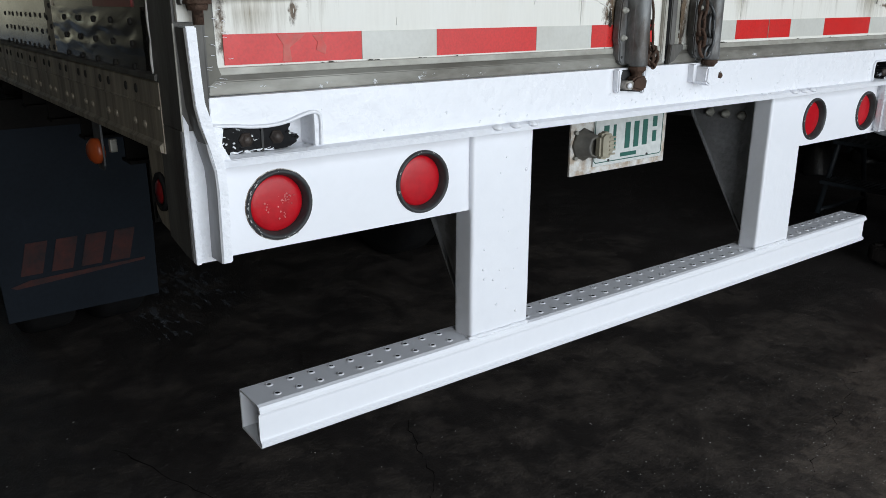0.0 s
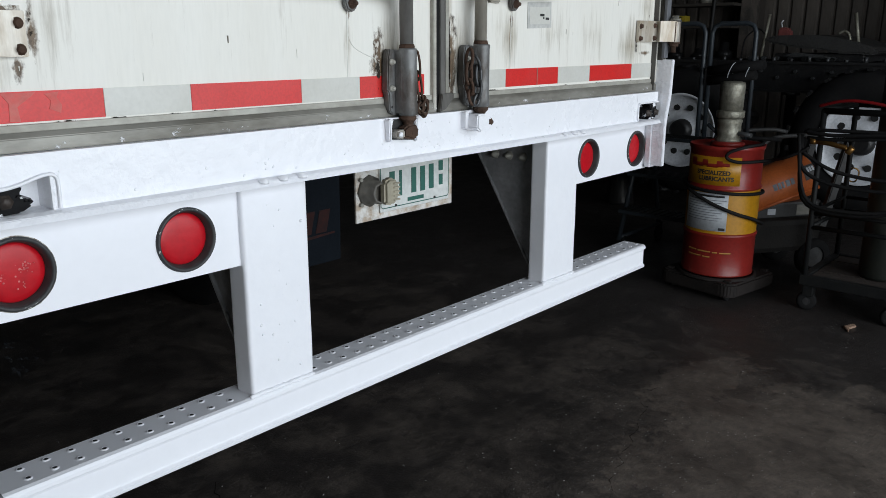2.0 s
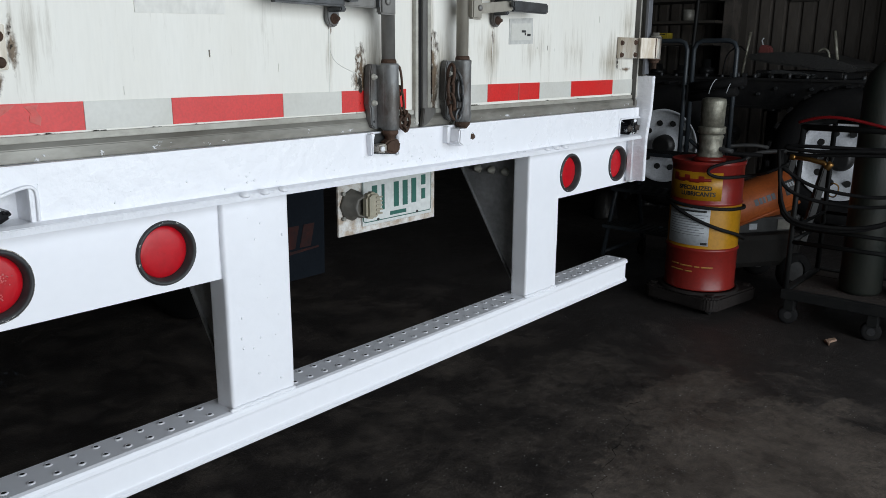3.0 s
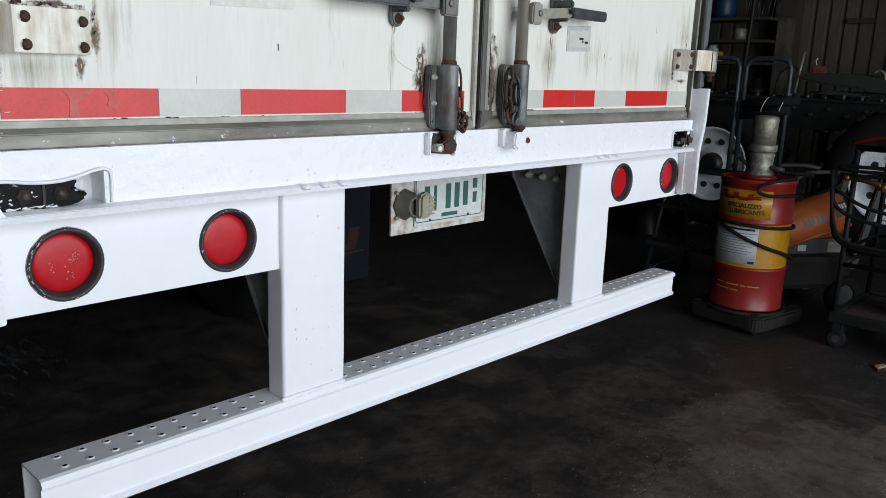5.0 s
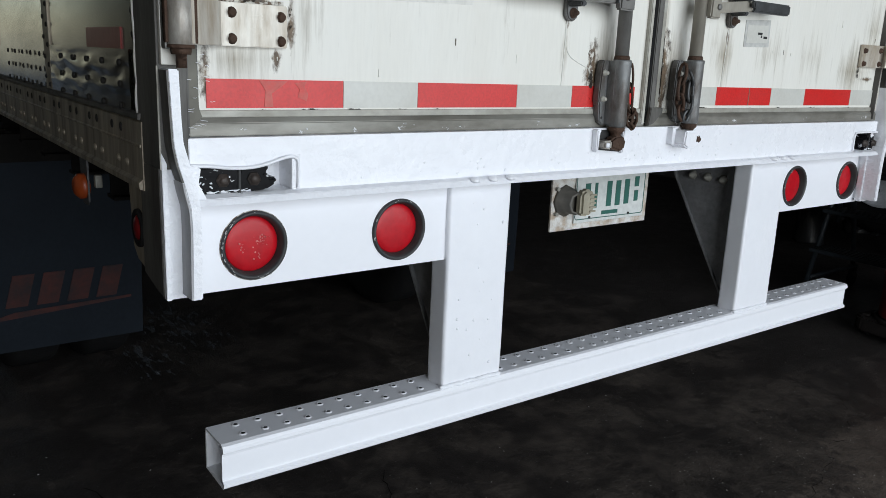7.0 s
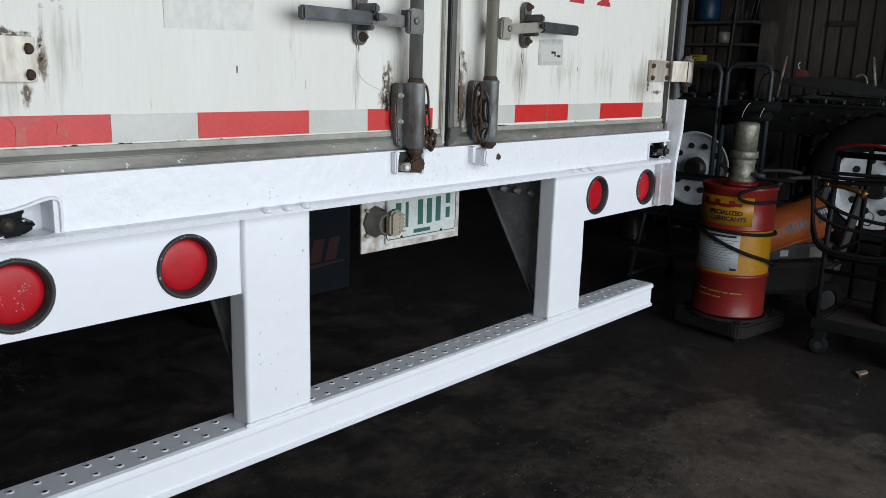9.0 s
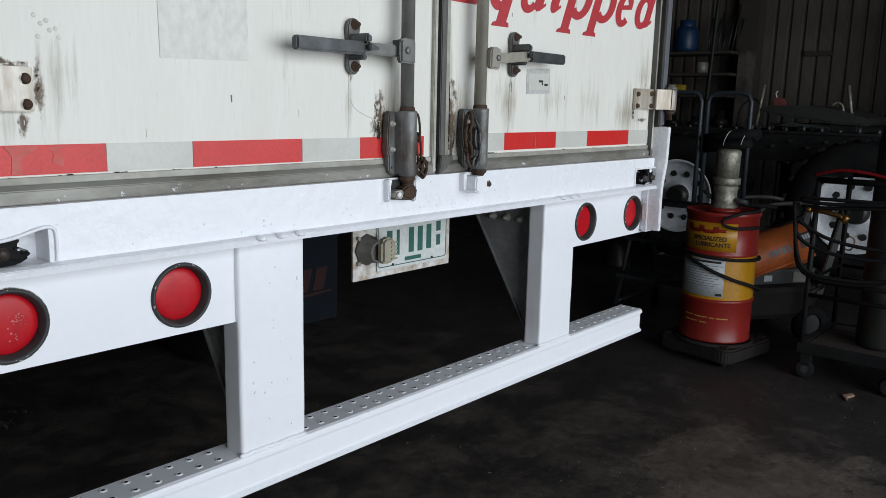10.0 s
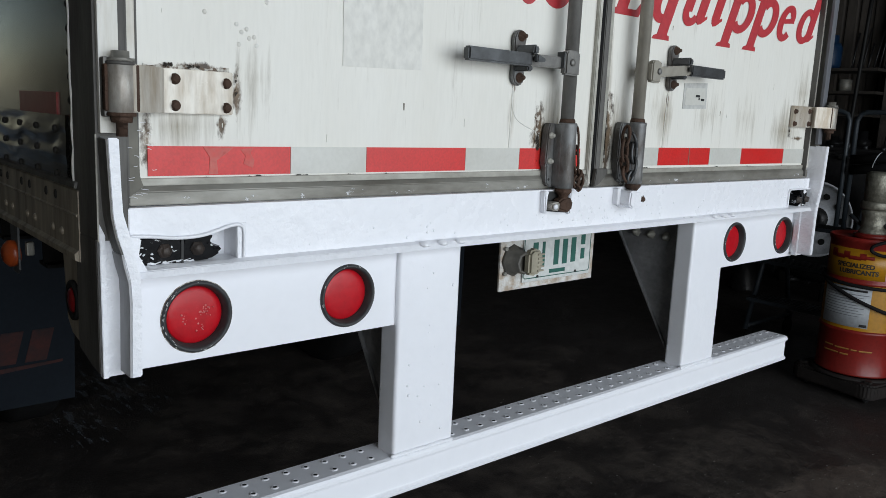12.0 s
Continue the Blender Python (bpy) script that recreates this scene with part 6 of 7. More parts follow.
# ---- torpedo heater ----
heater = thing("torpedo_heater", (5.1, 0.3, 0), "orange and grey wheeled torpedo heater", "heater")
A, Bq = Vector((4.84, 0.50, 0.52)), Vector((5.22, 0.24, 0.66))
d = (Bq - A)
part("barrel", lathe(bmesh.new(), A, d, [(0, 0.14), (0.01, 0.15), (d.length - 0.01, 0.15), (d.length, 0.14)], 32, False), HEATER_ORANGE, heater, "orange sheet-metal barrel")
part("burner_tube", lathe(bmesh.new(), A - d * 0.02, d, [(0, 0.12), (0.3, 0.12)], 28), HEATER_GREY, heater)
dn = d.normalized()
sidev = Vector((-dn.y, dn.x, 0)).normalized()
near = -sidev if (-sidev).dot(Vector((-1, -0.4, 0))) > 0 else sidev
upv = dn.cross(near).normalized()
upv = upv if upv.z > 0 else -upv


def on_barrel(name, u0, u1, a0, a1, off, material, label=""):
    bm = bmesh.new()
    rows_ = []
    for i in range(9):
        a = radians(a0 + (a1 - a0) * i / 8)
        nrm = near * math.cos(a) + upv * math.sin(a)
        rows_.append([bm.verts.new(A + d * u + nrm * (0.15 + off)) for u in (u0, u1)] + [bm.verts.new(A + d * u + nrm * (0.148 + off)) for u in (u1, u0)])
    for r0, r1 in zip(rows_, rows_[1:]):
        for k in range(4):
            bm.faces.new((r0[k], r0[(k + 1) % 4], r1[(k + 1) % 4], r1[k]))
    return part(name, bm, material, heater, label)


for u0, u1 in ((0.30, 0.36), (0.375, 0.42), (0.435, 0.47), (0.50, 0.56), (0.575, 0.63)):
    on_barrel("brand_bar", u0, u1, 8, 24, 0.002, GREY_INK)
on_barrel("rating_panel", 0.80, 0.98, 5, 42, 0.002, HEATER_GREY, "grey rating panel")
for u in (0.82, 0.86, 0.90, 0.94):
    on_barrel("rating_bar", u, u + 0.028, 24, 36, 0.0035, LABEL_WHITE)
bm = bmesh.new()
q0, q1 = A + near * 0.14 - upv * 0.065, Bq + near * 0.14 - upv * 0.065
tube(bm, [q0, q1], 0.012, 6)
part("lower_flange", bm, HEATER_ORANGE, heater)
bm = B((-0.28, -0.13, 0.39), (0.30, 0.13, 0.50), 0.015)
mrot = Matrix.Translation(((A + Bq) / 2).to_2d().to_3d()) @ Matrix.Rotation(math.atan2(d.y, d.x), 4, "Z")
bm.transform(mrot)
part("control_box", bm, HEATER_GREY, heater, "grey control box")
bm = B((-0.36, -0.2, 0.17), (0.26, 0.2, 0.40), 0.04)
bm.transform(mrot)
part("fuel_tank", bm, BLACK_PLASTIC, heater, "black fuel tank")
part("panel_label", (lambda b_: (b_.transform(mrot), b_)[1])(B((-0.12, -0.133, 0.42), (-0.06, -0.1305, 0.46))), LABEL_WHITE, heater)
part("control_plate", (lambda b_: (b_.transform(mrot), b_)[1])(B((0.10, -0.134, 0.41), (0.24, -0.1305, 0.48))), GREY_ALU, heater)
for y in (-0.19, 0.19):
    c = mrot @ Vector((0.22, y, 0.13))
    ax = (mrot.to_3x3() @ Vector((0, 1, 0)))
    w = part("wheel", lathe(bmesh.new(), c - ax * 0.03, ax, [(0, 0.07), (0.0, 0.11), (0.012, 0.128), (0.048, 0.128), (0.06, 0.11), (0.06, 0.07)], 28, False), RUBBER, heater, "black rubber wheel")
    part("hub", lathe(bmesh.new(), c - ax * 0.02, ax, [(0, 0.07), (0.01, 0.03), (0.03, 0.03), (0.04, 0.07)], 20), HEATER_GREY, w)
for s in (-1, 1):
    pts = [mrot @ Vector(p) for p in ((-0.30, 0.18 * s, 0.62), (-0.27, 0.18 * s, 0.80), (-0.2, 0.18 * s, 0.93), (0.05, 0.18 * s, 0.95), (0.2, 0.18 * s, 0.93))]
    part("handle", tube(bmesh.new(), smooth_path(pts, 4), 0.014, 8), HEATER_GREY, heater)
    bm = P([(0.24, 0.30), (0.30, 0.30), (0.46, 0.94), (0.40, 0.94)], "y", 0.17 * s - 0.02, 0.17 * s + 0.02, 0.006)
    bm.transform(mrot)
    part("rear_strut", bm, HEATER_GREY, heater, "grey sheet strut")
part("cord_coil", tube(bmesh.new(), [(5.42 + 0.015 * math.sin(3 * a), -0.02 + 0.035 * math.cos(a), 0.66 + 0.05 * math.sin(a)) for a in [i * 0.5 for i in range(50)]], 0.005, 5), BRASS, heater, "coiled yellow cord")

# ---- gas cylinder cart ----
cart = thing("cylinder_cart", (4.7, -0.5, 0), "black steel welding cart with worn wooden deck", "cart")
CX0, CX1, CY0, CY1 = 4.30, 4.98, -1.0, -0.08
bm = bmesh.new()
for lo, hi in (((CX0, CY0, 0.155), (CX0 + 0.04, CY1, 0.215)), ((CX1 - 0.04, CY0, 0.155), (CX1, CY1, 0.215)), ((CX0 + 0.04, CY1 - 0.04, 0.155), (CX1 - 0.04, CY1, 0.215)), ((CX0 + 0.04, CY0, 0.155), (CX1 - 0.04, CY0 + 0.04, 0.215))):
    box(bm, lo, hi, 0.004)
part("deck_frame", bm, CART_STEEL, cart)
for k in range(4):
    x = CX0 + 0.045 + 0.15 * k
    part("deck_plank", B((x, CY0 + 0.045, 0.18), (x + 0.144, CY1 - 0.045, 0.204 + 0.002 * (k % 2)), 0.003), CART_WOOD, cart, "scuffed brown plank")
for x, y in ((CX0 + 0.02, CY1 - 0.02), (CX1 - 0.02, CY1 - 0.02), (CX0 + 0.02, CY0 + 0.02), (CX1 - 0.02, CY0 + 0.02)):
    part("upright", C((x, y, 0.2), (x, y, 1.17), 0.016, 10), CART_STEEL, cart)
for z, r in ((0.50, 0.013), (0.585, 0.011), (1.165, 0.018)):
    part("rail", C((CX0 + 0.02, CY1 - 0.02, z), (CX0 + 0.02, CY0 + 0.02, z + 0.005), r, 10), CART_STEEL, cart)
    part("rail", C((CX0 + 0.02, CY1 - 0.02, z), (CX1 - 0.02, CY1 - 0.02, z), r, 10), CART_STEEL, cart)
    part("rail", C((CX1 - 0.02, CY1 - 0.02, z), (CX1 - 0.02, CY0 + 0.02, z), r, 10), CART_STEEL, cart)
for x, y in ((CX0 + 0.04, CY1 - 0.05), (CX1 - 0.05, CY1 - 0.05), (CX0 + 0.04, -0.58), (CX0 + 0.04, CY0 + 0.05), (CX1 - 0.05, CY0 + 0.05)):
    cs = part("caster_fork", B((x - 0.03, y - 0.03, 0.085), (x + 0.03, y + 0.03, 0.155), 0.006), CART_STEEL, cart)
    part("caster_wheel", lathe(bmesh.new(), (x - 0.02, y, 0.055), (1, 0.35, 0), [(0, 0.03), (0, 0.046), (0.006, 0.055), (0.03, 0.055), (0.036, 0.046), (0.036, 0.03)], 24), RUBBER, cs)
    part("caster_disc", lathe(bmesh.new(), (x - 0.023, y, 0.055), (1, 0.35, 0), [(0, 0.022), (0.042, 0.022)], 20), GREASE_BLACK, cs)
for i, (x, y, hh, mt, lb) in enumerate(((4.58, -0.44, 1.32, CYL_GREEN, "tall green gas cylinder standing on the cart"), (4.62, -0.74, 1.2, GREASE_BLACK, "dark gas cylinder standing on the cart"))):
    cy_ = thing("gas_cylinder", (x, y, 0.206), lb, "gas cylinder", "cylinders on the cart")
    part("shell", lathe(bmesh.new(), (x, y, 0.206), (0, 0, 1), [(0, 0.10), (0.02, 0.115), (hh - 0.14, 0.115), (hh - 0.06, 0.095), (hh, 0.045)], 32), mt, cy_)
    part("valve", lathe(bmesh.new(), (x, y, 0.206 + hh), (0, 0, 1), [(0, 0.03), (0.03, 0.03), (0.03, 0.018), (0.09, 0.018), (0.09, 0.04), (0.11, 0.04)], 14), BRASS, cy_)
torch = thing("cutting_torch", (4.26, -0.15, 1.0), "brass cutting torch hung with its hoses", "torch")
part("body", tube(bmesh.new(), [(4.27, -0.075, 1.0), (4.26, -0.16, 0.995), (4.25, -0.25, 0.98), (4.25, -0.27, 0.96)], 0.014, 8), BRASS, torch, "brass torch tube")
part("head", C((4.25, -0.26, 0.95), (4.25, -0.285, 0.985), 0.019, 10, 0.004), BRASS, torch)
part("valve_block", C((4.27, -0.06, 1.0), (4.27, -0.09, 1.0), 0.02, 10, 0.004), BRASS, torch)
hoses = thing("welding_hoses", (4.3, -0.3, 0.8), "looped black and red gas hoses on the cart rail", "hose")
rnd = random.Random(5)
for k in range(4):
    dz, dx = 0.014 * k, 0.012 * (k % 3) + rnd.uniform(0, 0.01)
    drop = (-0.1, 0.05, 0.32, 0.4)[k]
    pts = [(4.28 - dx, 0.0 - 0.01 * k, 1.0 + dz), (4.27 - dx, -0.06, 0.86 - drop * 0.6 + dz), (4.26 - dx, -0.25, 0.80 - drop * 0.5), (4.27 - dx, -0.55, 0.78 - drop * 0.3), (4.3, -0.85, 0.9), (4.3, -0.8, 1.03 + dz),
           (4.27 - dx, -0.5, 1.04 + dz * 0.6), (4.26 - dx, -0.2, 1.03 + dz * 0.6), (4.28 - dx, -0.03, 1.02 + dz)]
    part("hose_loop", tube(bmesh.new(), smooth_path([(px_, py_ + rnd.uniform(-0.02, 0.02), pz_ + rnd.uniform(-0.012, 0.012)) for px_, py_, pz_ in pts], 5), 0.0105, 7), RUBBER, hoses)
part("hose_loop", tube(bmesh.new(), smooth_path([(4.32, -0.07, 1.19), (4.3, -0.2, 1.225), (4.3, -0.35, 1.22), (4.32, -0.6, 1.17), (4.4, -0.8, 1.15)], 6), 0.009, 7), TAPE_DARK, hoses, "dark red hose")

# ---- rolling ladder with pipe rails ----
ladder = thing("rolling_ladder", (4.95, 1.0, 0), "blue-grey steel rolling ladder with looped pipe rails", "ladder")


def loop_pipe(x, ya, yb, z0, zt, r=0.016):
    m_ = 0.06
    pts = [(x, ya, z0), (x, ya, zt - m_), (x, ya + (m_ * 0.3 if yb > ya else -m_ * 0.3), zt - m_ * 0.3), (x, ya + (m_ if yb > ya else -m_), zt), (x, yb - (m_ if yb > ya else -m_), zt), (x, yb - (m_ * 0.3 if yb > ya else -m_ * 0.3), zt - m_ * 0.3), (x, yb, zt - m_), (x, yb, z0)]
    return tube(bmesh.new(), pts, r, 10)


part("rail_loop", loop_pipe(4.98, 1.32, 0.915, 0.5, 1.655), LADDER_BLUE, ladder, "bent pipe handrail")
part("rail_loop", loop_pipe(5.0, 0.875, 0.575, 0.55, 1.655), LADDER_BLUE, ladder, "bent pipe handrail")
for z0, x, lo, hi in ((0.88, 4.92, 0.76, 1.30), (0.62, 4.82, 0.76, 1.30), (0.36, 4.72, 0.76, 1.30)):
    st = part("step", B((x - 0.11, lo, z0 - 0.025), (x + 0.11, hi, z0), 0.004), LADDER_BLUE, ladder, "blue-grey ribbed step")
    for k in range(5):
        part("tread_rib", B((x - 0.1 + 0.045 * k, lo + 0.01, z0), (x - 0.085 + 0.045 * k, hi - 0.01, z0 + 0.004)), CART_STEEL, st)
for y in (0.75, 1.31):
    part("stringer", tube(bmesh.new(), [(4.66, y, 0.12), (5.0, y, 1.1)], 0.018, 8), LADDER_BLUE, ladder)
    part("back_leg", tube(bmesh.new(), [(5.3, y, 0.12), (5.02, y, 1.1)], 0.018, 8), LADDER_BLUE, ladder)
    part("foot_rail", tube(bmesh.new(), [(4.68, y, 0.14), (5.34, y, 0.14)], 0.016, 8), LADDER_BLUE, ladder)
    for x in (4.72, 5.3):
        part("caster", lathe(bmesh.new(), (x, y - 0.015, 0.055), (0, 1, 0), [(0, 0.03), (0, 0.05), (0.006, 0.055), (0.024, 0.055), (0.03, 0.05), (0.03, 0.03)], 18), RUBBER, ladder)
        part("fork", B((x - 0.02, y - 0.02, 0.07), (x + 0.02, y + 0.02, 0.14), 0.004), CART_STEEL, ladder)
pad = thing("foam_pipe", (4.95, 0.7, 1.3), "two black foam tubes tied to the ladder rail", "pipe")
for z, x in ((1.35, 4.955), (1.283, 4.96)):
    part("foam_tube", tube(bmesh.new(), [(x, 0.86, z - 0.008), (x, 0.68, z + 0.016), (x - 0.01, 0.48 + 0.8 * (1.35 - z), z + 0.042)], 0.032, 12), RUBBER, pad)
for y in (0.72, 0.60):
    part("white_tie", tube(bmesh.new(), [(4.955 + 0.04 * math.cos(a), y - 0.02 - 0.02 * math.sin(a), 1.345 + 0.055 * math.sin(a)) for a in [i * 0.52 for i in range(12)]], 0.003, 6, True), LABEL_WHITE, pad, "white cable tie")

# ---- raised truck chassis with white-rimmed wheels ----
chassis = thing("truck_chassis", (6.4, 0.8, 0), "greasy black truck frame on stands with white wheels", "truck frame")
for x in (6.45, 7.35):
    bm = bmesh.new()
    box(bm, (x - 0.04, -1.3, 1.13), (x + 0.04, 3.3, 1.15))
    box(bm, (x - 0.04, -1.3, 1.36), (x + 0.04, 3.3, 1.38))
    box(bm, (x - 0.008, -1.3, 1.15), (x + 0.008, 3.3, 1.36))
    part("frame_rail", bm, GREASE_BLACK, chassis, "black frame rail")
for k in range(22):
    y = -0.5 + 0.14 * k
    part("frame_bolt", C((6.41, y, 1.25 + 0.05 * (k % 2)), (6.445, y, 1.25 + 0.05 * (k % 2)), 0.014, 6), DARK_STEEL, chassis)
    part("top_bolt", C((6.45, y + 0.05, 1.378), (6.45, y + 0.05, 1.40 + 0.01 * (k % 3)), 0.016, 6), DARK_STEEL, chassis)
for y in (-0.6, 0.8, 2.4):
    part("frame_crossmember", B((6.45, y - 0.05, 1.16), (7.35, y + 0.05, 1.34)), GREASE_BLACK, chassis)


def truck_wheel(yc, zc):
    t = part("tyre", lathe(bmesh.new(), (5.92, yc, zc), (1, 0, 0), [(0.03, 0.30), (0.0, 0.36), (0.0, 0.44), (0.03, 0.50), (0.06, 0.525), (0.24, 0.525), (0.27, 0.50), (0.30, 0.44), (0.30, 0.36)], 44, False), RUBBER, chassis, "black lugged tyre")
    for k in range(44):
        a = 2 * math.pi * k / 44
        bm = B((-0.095, -0.021, -0.008), (0.095, 0.021, 0.014), 0.003)
        bm.transform(Matrix.Translation((6.07 + 0.05 * (1 if k % 2 else -1), yc, zc)) @ Matrix.Rotation(a, 4, "X") @ Matrix.Translation((0, 0, 0.525)))
        part("tread_lug", bm, RUBBER, t)
    r = part("rim", lathe(bmesh.new(), (5.94, yc, zc), (1, 0, 0), [(-0.015, 0.31), (-0.02, 0.30), (0.0, 0.285), (0.02, 0.275), (0.03, 0.25), (0.035, 0.21), (0.06, 0.17), (0.05, 0.10), (0.03, 0.09)], 48, False), RIM_WHITE, chassis, "white painted steel rim")
    part("hub", lathe(bmesh.new(), (5.90, yc, zc), (1, 0, 0), [(0, 0.06), (0.01, 0.085), (0.09, 0.095), (0.1, 0.10)], 24), GREASE_BLACK, r, "greasy black hub")
    for k in range(10):
        a = 2 * math.pi * k / 10
        part("hand_hole", C((5.974, yc + 0.195 * math.cos(a), zc + 0.195 * math.sin(a)), (5.99, yc + 0.195 * math.cos(a), zc + 0.195 * math.sin(a)), 0.026, 14), INK, r)


truck_wheel(0.085, 0.815)
truck_wheel(1.49, 0.81)
for yc, zc in ((0.085, 0.815), (1.49, 0.81)):
    part("axle", C((6.0, yc, zc), (7.5, yc, zc), 0.09, 16), GREASE_BLACK, chassis)
    part("saddle", B((6.38, yc - 0.08, zc), (6.52, yc + 0.08, 1.14)), GREASE_BLACK, chassis)
for y in (-0.5, 0.78, 2.3):
    for x in (6.45, 7.35):
        bm = bmesh.new()
        lathe(bm, (x, y, 0), (0, 0, 1), [(0, 0.16), (0.02, 0.16), (0.6, 0.06), (0.62, 0.04), (1.11, 0.04), (1.11, 0.07), (1.13, 0.07)], 4)
        part("jack_stand", bm, GREASE_BLACK, chassis)
fifth = thing("fifth_wheel_plate", (6.9, 0.85, 1.4), "black greased coupling plate lying on the frame", "coupling")
part("plate", P([(0.18, 1.455), (0.22, 1.49), (0.34, 1.525), (0.52, 1.57), (0.72, 1.592), (1.0, 1.585), (1.07, 1.565), (1.06, 1.53), (0.84, 1.49), (0.62, 1.47), (0.5, 1.445), (0.3, 1.44), (0.24, 1.43)], "x", 6.55, 7.4, 0.015), PLATE_GREASE, fifth)
part("skirt", B((6.6, 0.3, 1.378), (7.32, 1.0, 1.44), 0.01), GREASE_BLACK, fifth)
part("jaw", P([(0.46, 1.40), (0.58, 1.43), (0.8, 1.45), (0.9, 1.42)], "x", 6.47, 6.55, 0.01), DARK_STEEL, fifth)
for k in range(7):
    part("plate_bolt", C((6.53, 0.52 + 0.11 * k, 1.40), (6.58, 0.52 + 0.11 * k, 1.40), 0.02, 6), DARK_STEEL, fifth)
air = thing("air_line_stand", (6.6, 1.35, 1.38), "pale rod with air lines standing on the frame", "rod")
part("rod", C((6.6, 1.12, 1.37), (6.62, 1.08, 1.76), 0.013, 8), PUMP_ALU, air)
part("air_line", tube(bmesh.new(), smooth_path([(6.6, 1.10, 1.6), (6.62, 1.17, 1.64), (6.62, 1.27, 1.56), (6.64, 1.30, 1.38)], 5), 0.007, 6), RUBBER, air)
jug = thing("fluid_jug", (6.9, 1.19, 1.57), "small faded red fluid jug with a bent spout", "jug")
part("body", P([(0.97, 1.555), (1.09, 1.555), (1.08, 1.645), (1.04, 1.66), (0.99, 1.64)], "x", 6.85, 6.95, 0.012), RED_CLOTH, jug)
part("spout", tube(bmesh.new(), [(6.9, 1.06, 1.645), (6.9, 1.075, 1.695), (6.9, 1.06, 1.715)], 0.006, 6), LABEL_WHITE, jug)
lever = thing("brake_lever", (6.7, 0.62, 1.5), "pale steel lever and hook standing on the frame", "lever")
part("arm", C((6.7, 0.38, 1.50), (6.7, 0.43, 1.76), 0.014, 8), PUMP_ALU, lever)
part("hook", tube(bmesh.new(), smooth_path([(6.7, 0.44, 1.50), (6.7, 0.46, 1.59), (6.7, 0.50, 1.62), (6.7, 0.54, 1.60)], 4), 0.010, 6), PUMP_ALU, lever)

# ---- wall shelf and what stands on it ----
shelf = thing("shelf_unit", (8.3, 2.8, 0), "dark wooden wall shelf with a scuffed end panel", "shelf")
for z in (0.5, 1.36, 1.70, 1.93, 2.16):
    part("shelf_board", B((8.02, 1.97, z - 0.03), (8.44, 3.9, z), 0.003), SHELF_WOOD, shelf)
part("end_panel", B((8.22, 1.86, 0), (8.44, 1.968, 2.165), 0.005), SHELF_PALE, shelf, "scuffed pale end panel")
part("end_panel", B((8.02, 3.902, 0), (8.44, 3.96, 2.165), 0.005), SHELF_WOOD, shelf)
tank = thing("blue_tank", (8.2, 2.56, 2.162), "blue steel propane tank with collar on the shelf", "tank")
part("shell", lathe(bmesh.new(), (8.2, 2.56, 2.162), (0, 0, 1), [(0, 0.09), (0.01, 0.115), (0.04, 0.128), (0.22, 0.128), (0.27, 0.105), (0.29, 0.06), (0.29, 0)], 28), TANK_BLUE, tank)
part("collar", lathe(bmesh.new(), (8.2, 2.56, 2.44), (0, 0, 1), [(0, 0.085), (0.07, 0.085), (0.07, 0.079), (0, 0.079)], 20, False), TANK_BLUE, tank)
part("valve", C((8.2, 2.56, 2.44), (8.2, 2.56, 2.54), 0.022, 10), DARK_STEEL, tank)
jar = thing("white_can", (8.15, 2.33, 1.932), "small pale can on the shelf", "can")
part("body", C((8.15, 2.33, 1.932), (8.15, 2.33, 2.05), 0.065, 18, 0.005), GREY_ALU, jar)
bx = thing("yellow_box", (8.1, 2.58, 1.702), "small yellow printed carton on the shelf", "box")
part("carton", B((8.03, 2.5, 1.702), (8.16, 2.64, 1.805), 0.003), BOX_YELLOW, bx)
part("print_bar", B((8.0275, 2.53, 1.785), (8.0305, 2.61, 1.794)), INK, bx)
part("print_bar", B((8.0275, 2.55, 1.75), (8.0305, 2.62, 1.757)), INK, bx)
rnd = random.Random(9)
for k in range(7):
    y = 2.02 + 0.055 * k
    st = thing("metal_bar", (8.35, y, 2.162), "dark metal bar leaning on the wall shelf", "bar", "bars on the shelf")
    part("bar", C((8.3, y, 2.162), (8.42, y + rnd.uniform(-0.02, 0.02), 2.162 + rnd.uniform(0.25, 0.55)), 0.010, 6), GREASE_BLACK, st)
for k in range(6):
    y, z, h = 2.1 + 0.28 * k, 1.362, rnd.uniform(0.08, 0.2)
    p_ = thing("machine_part", (8.2, y, z), "dark greasy spare part on the shelf", "spare part", "parts on the shelf")
    part("casting", lathe(bmesh.new(), (8.2, y, z), (0, 0, 1), [(0, 0.09), (h * 0.4, 0.09), (h * 0.5, 0.05), (h, 0.045)], 10 + k), GREASE_BLACK, p_)
pole = thing("bent_pole", (6.2, 1.25, 0), "dark bent pipe leaning up behind the ladder", "pipe")
part("pipe", tube(bmesh.new(), [(6.6, 1.645, 0.0), (6.6, 1.573, 1.75), (6.6, 1.549, 2.35), (6.6, 1.527, 2.9)], 0.017, 10), CART_STEEL, pole)

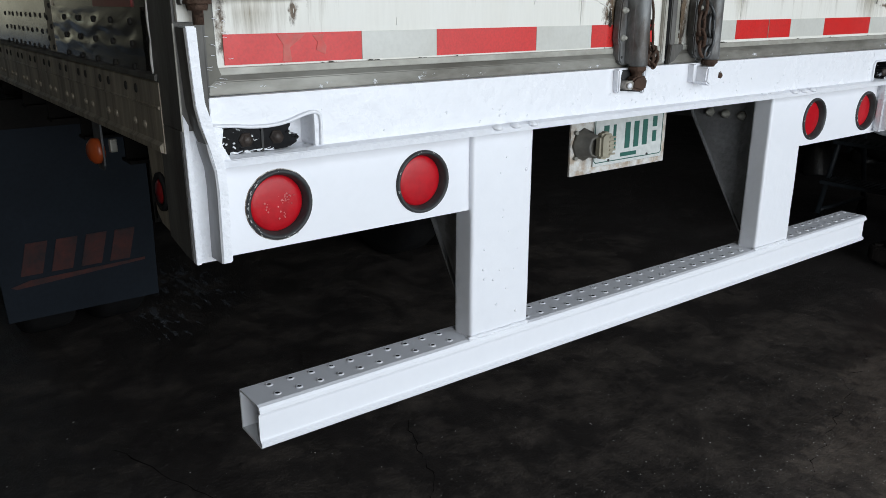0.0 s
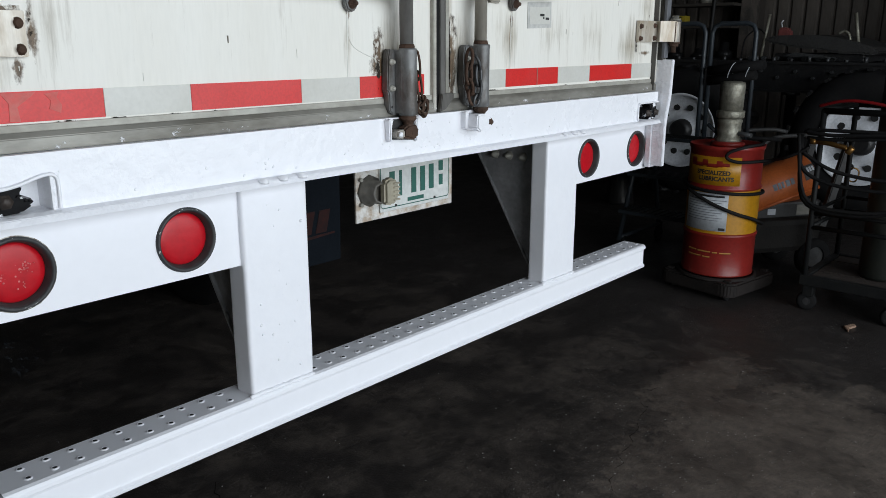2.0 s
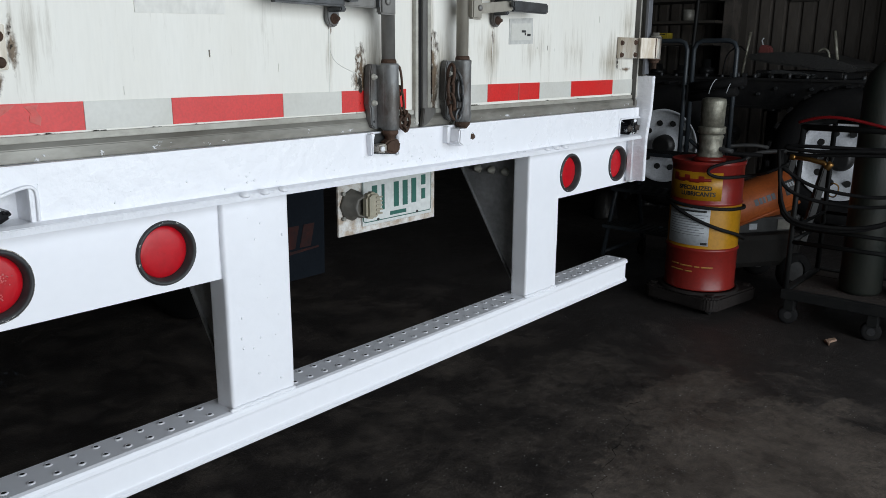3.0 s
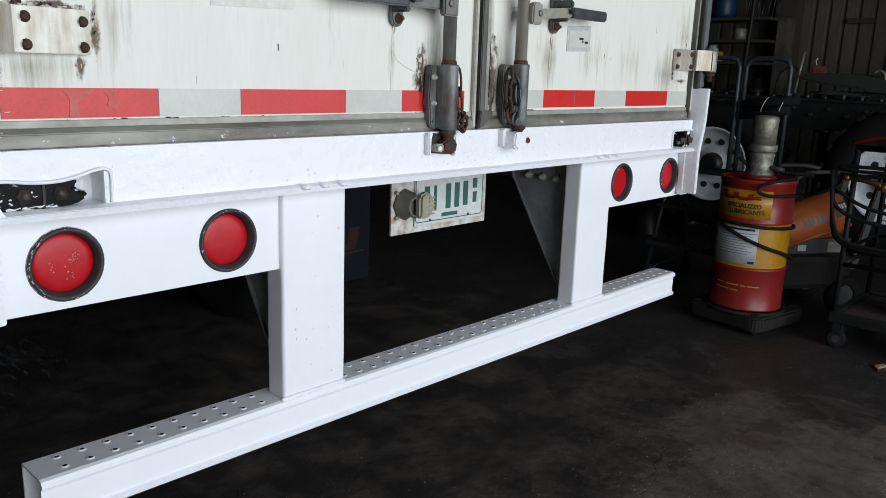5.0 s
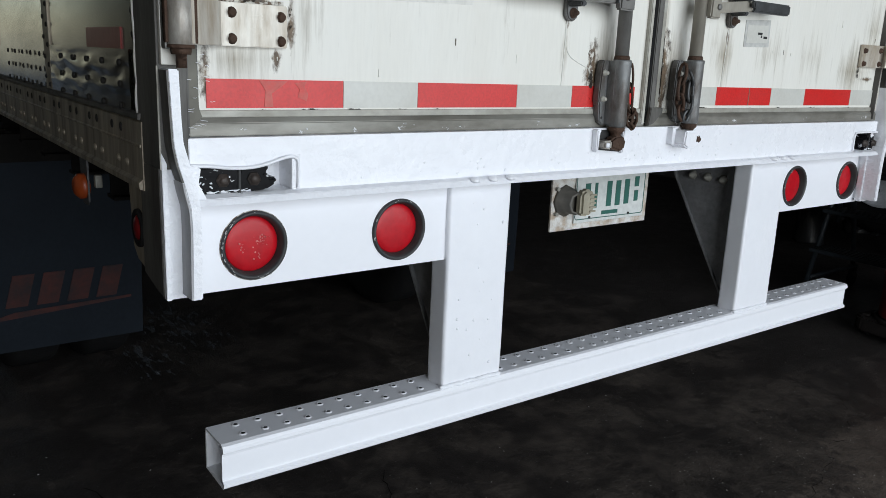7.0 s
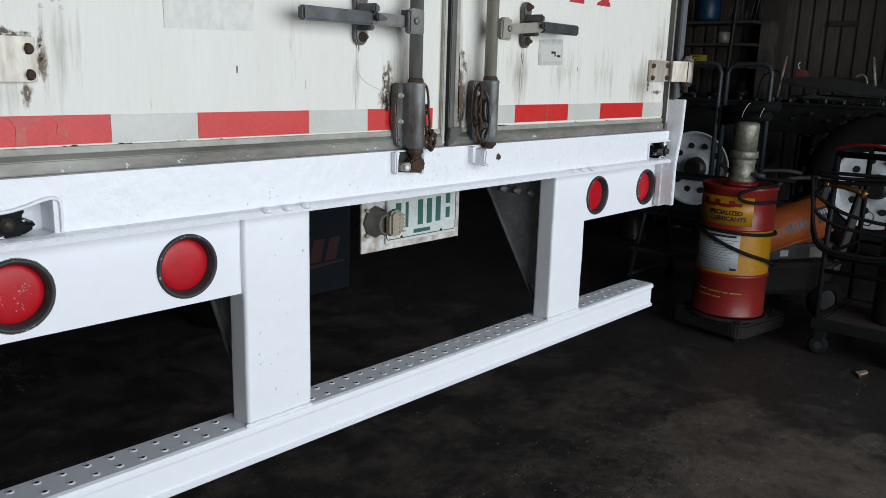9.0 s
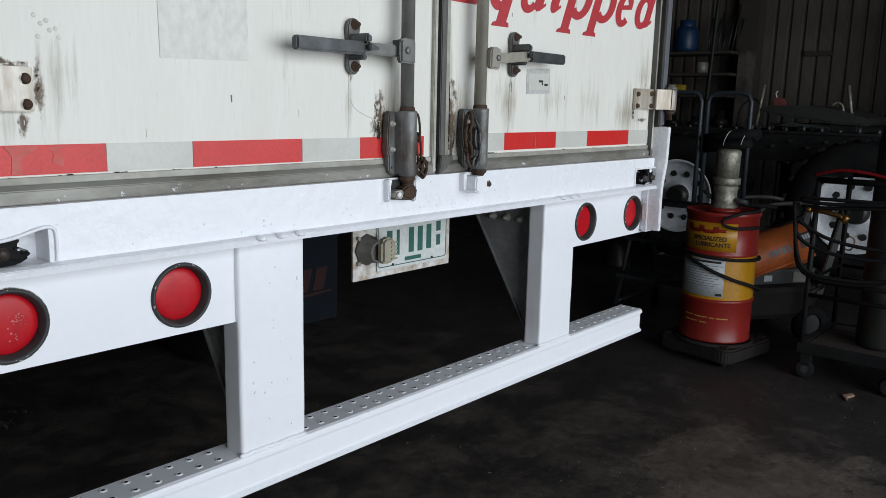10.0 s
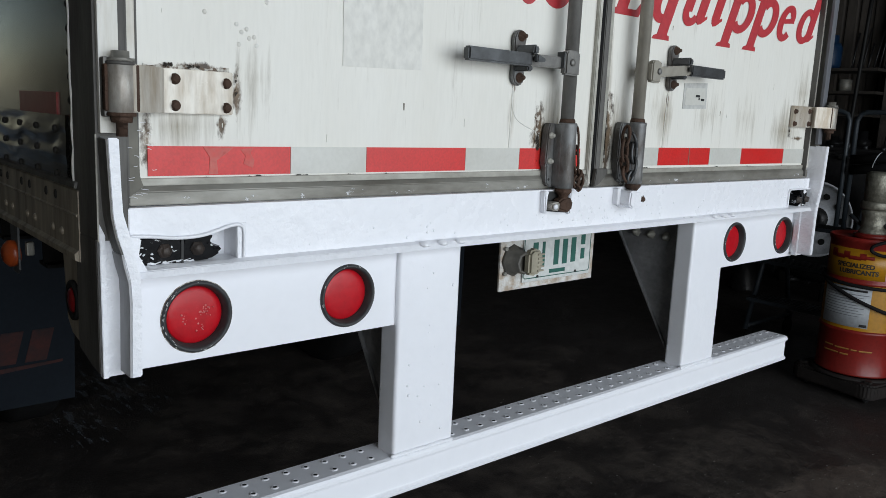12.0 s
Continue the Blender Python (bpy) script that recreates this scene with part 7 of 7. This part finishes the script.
# ---- machine standing past the frame ----
press = thing("bench_machine", (7.7, 0.1, 0), "dark machine with round gauge and grey-green tank", "machine")
part("base", B((7.5, -0.62, 0), (8.2, 0.13, 1.45), 0.02), GREASE_BLACK, press)
part("tank", lathe(bmesh.new(), (7.75, -0.22, 1.45), (0, 0, 1), [(0, 0.17), (0.02, 0.18), (0.22, 0.18), (0.26, 0.15), (0.26, 0)], 26), LADDER_BLUE, press, "grey-green tank")
part("column", B((7.75, -0.47, 1.7), (8.0, -0.05, 2.6), 0.03), GREASE_BLACK, press)
part("gauge", C((7.75, -0.18, 2.06), (7.72, -0.18, 2.06), 0.045, 18, 0.004), GREY_ALU, press, "small round gauge")
part("head", B((7.6, -0.42, 2.2), (7.9, -0.08, 2.45), 0.03), GREASE_BLACK, press)

# ---- floor litter and cracks ----
chip = thing("wood_chip", (4.16, -0.41, 0), "small pale splinter lying on the floor", "wood chip")
part("splinter", P([(4.08, -0.43), (4.15, -0.385), (4.23, -0.42), (4.20, -0.44), (4.14, -0.42)], "z", 0.0, 0.012, 0.003), SPLINTER, chip)
floor_ob = bpy.data.objects["floor"]


def crack(pts, w=0.0022):
    rnd_ = random.Random(len(pts) * 7 + int(pts[0][0] * 100))
    path = []
    for (x0, y0), (x1, y1) in zip(pts, pts[1:]):
        for k in range(7):
            u = k / 7
            path.append((x0 + (x1 - x0) * u + rnd_.uniform(-0.012, 0.012), y0 + (y1 - y0) * u + rnd_.uniform(-0.012, 0.012)))
    bm = bmesh.new()
    prev = None
    for i, (x, y) in enumerate(path):
        ww = w * rnd_.uniform(0.4, 1.2)
        a, b = bm.verts.new((x - ww, y - ww * 0.4, 0.0012)), bm.verts.new((x + ww, y + ww * 0.4, 0.0012))
        if prev:
            bm.faces.new((prev[0], prev[1], b, a))
        prev = (a, b)
    ob = new("floor_crack", mesh_of("floor_crack", bm, UNDER))
    ob.parent = floor_ob


crack([(0.93, 0.85), (0.85, 0.64), (0.80, 0.5), (0.70, 0.36), (0.66, 0.2)])
crack([(2.62, 0.05), (2.50, -0.04), (2.2, -0.13), (1.9, -0.22), (1.74, -0.29), (1.5, -0.5)])
crack([(3.2, 0.3), (2.95, 0.12), (2.75, 0.02), (2.62, 0.05)])
crack([(0.0, 1.3), (0.12, 0.95), (0.2, 0.7), (0.35, 0.62)])
rnd = random.Random(13)
bm = bmesh.new()
for i in range(2600):
    x, y, r = rnd.uniform(-1.0, 4.2) if i < 1300 else rnd.gauss(1.9, 0.8), rnd.uniform(-1.4, 1.6) if i < 1300 else rnd.gauss(-0.35, 0.4), rnd.choice((0.001, 0.0014, 0.0018, 0.0025, 0.004))
    a = rnd.uniform(0, 6.28)
    vs = [bm.verts.new((x + r * s_ * math.cos(a + k), y + r * s_ * math.sin(a + k), 0.0008)) for k, s_ in ((0, 1), (1.4, 0.7), (3.0, 1.1), (4.6, 0.6))]
    top = bm.verts.new((x, y, 0.0008 + r * 0.6))
    for k in range(4):
        bm.faces.new((vs[k], vs[(k + 1) % 4], top))
grit = new("floor_grit", mesh_of("floor_grit", bm, GRIT))
tagged(grit, "pale grit and paint flecks strewn on the floor", "grit", "", "stuff")
# pale broken glints of the wet floor beside the flap, painted as thin films
for x0, y0, x1, y1 in ((0.45, 2.0, 1.15, 3.7), (0.3, 1.9, 0.75, 2.9)):
    bm = bmesh.new()
    z = 0.0012 if x0 > 0.4 else 0.002
    bm.faces.new([bm.verts.new(p) for p in ((x0, y0, z), (x1, y0, z), (x1, y1, z), (x0, y1, z))])
    res = new("floor_glints", mesh_of("floor_glints", bm, WET_GLINTS))
    res.parent = floor_ob
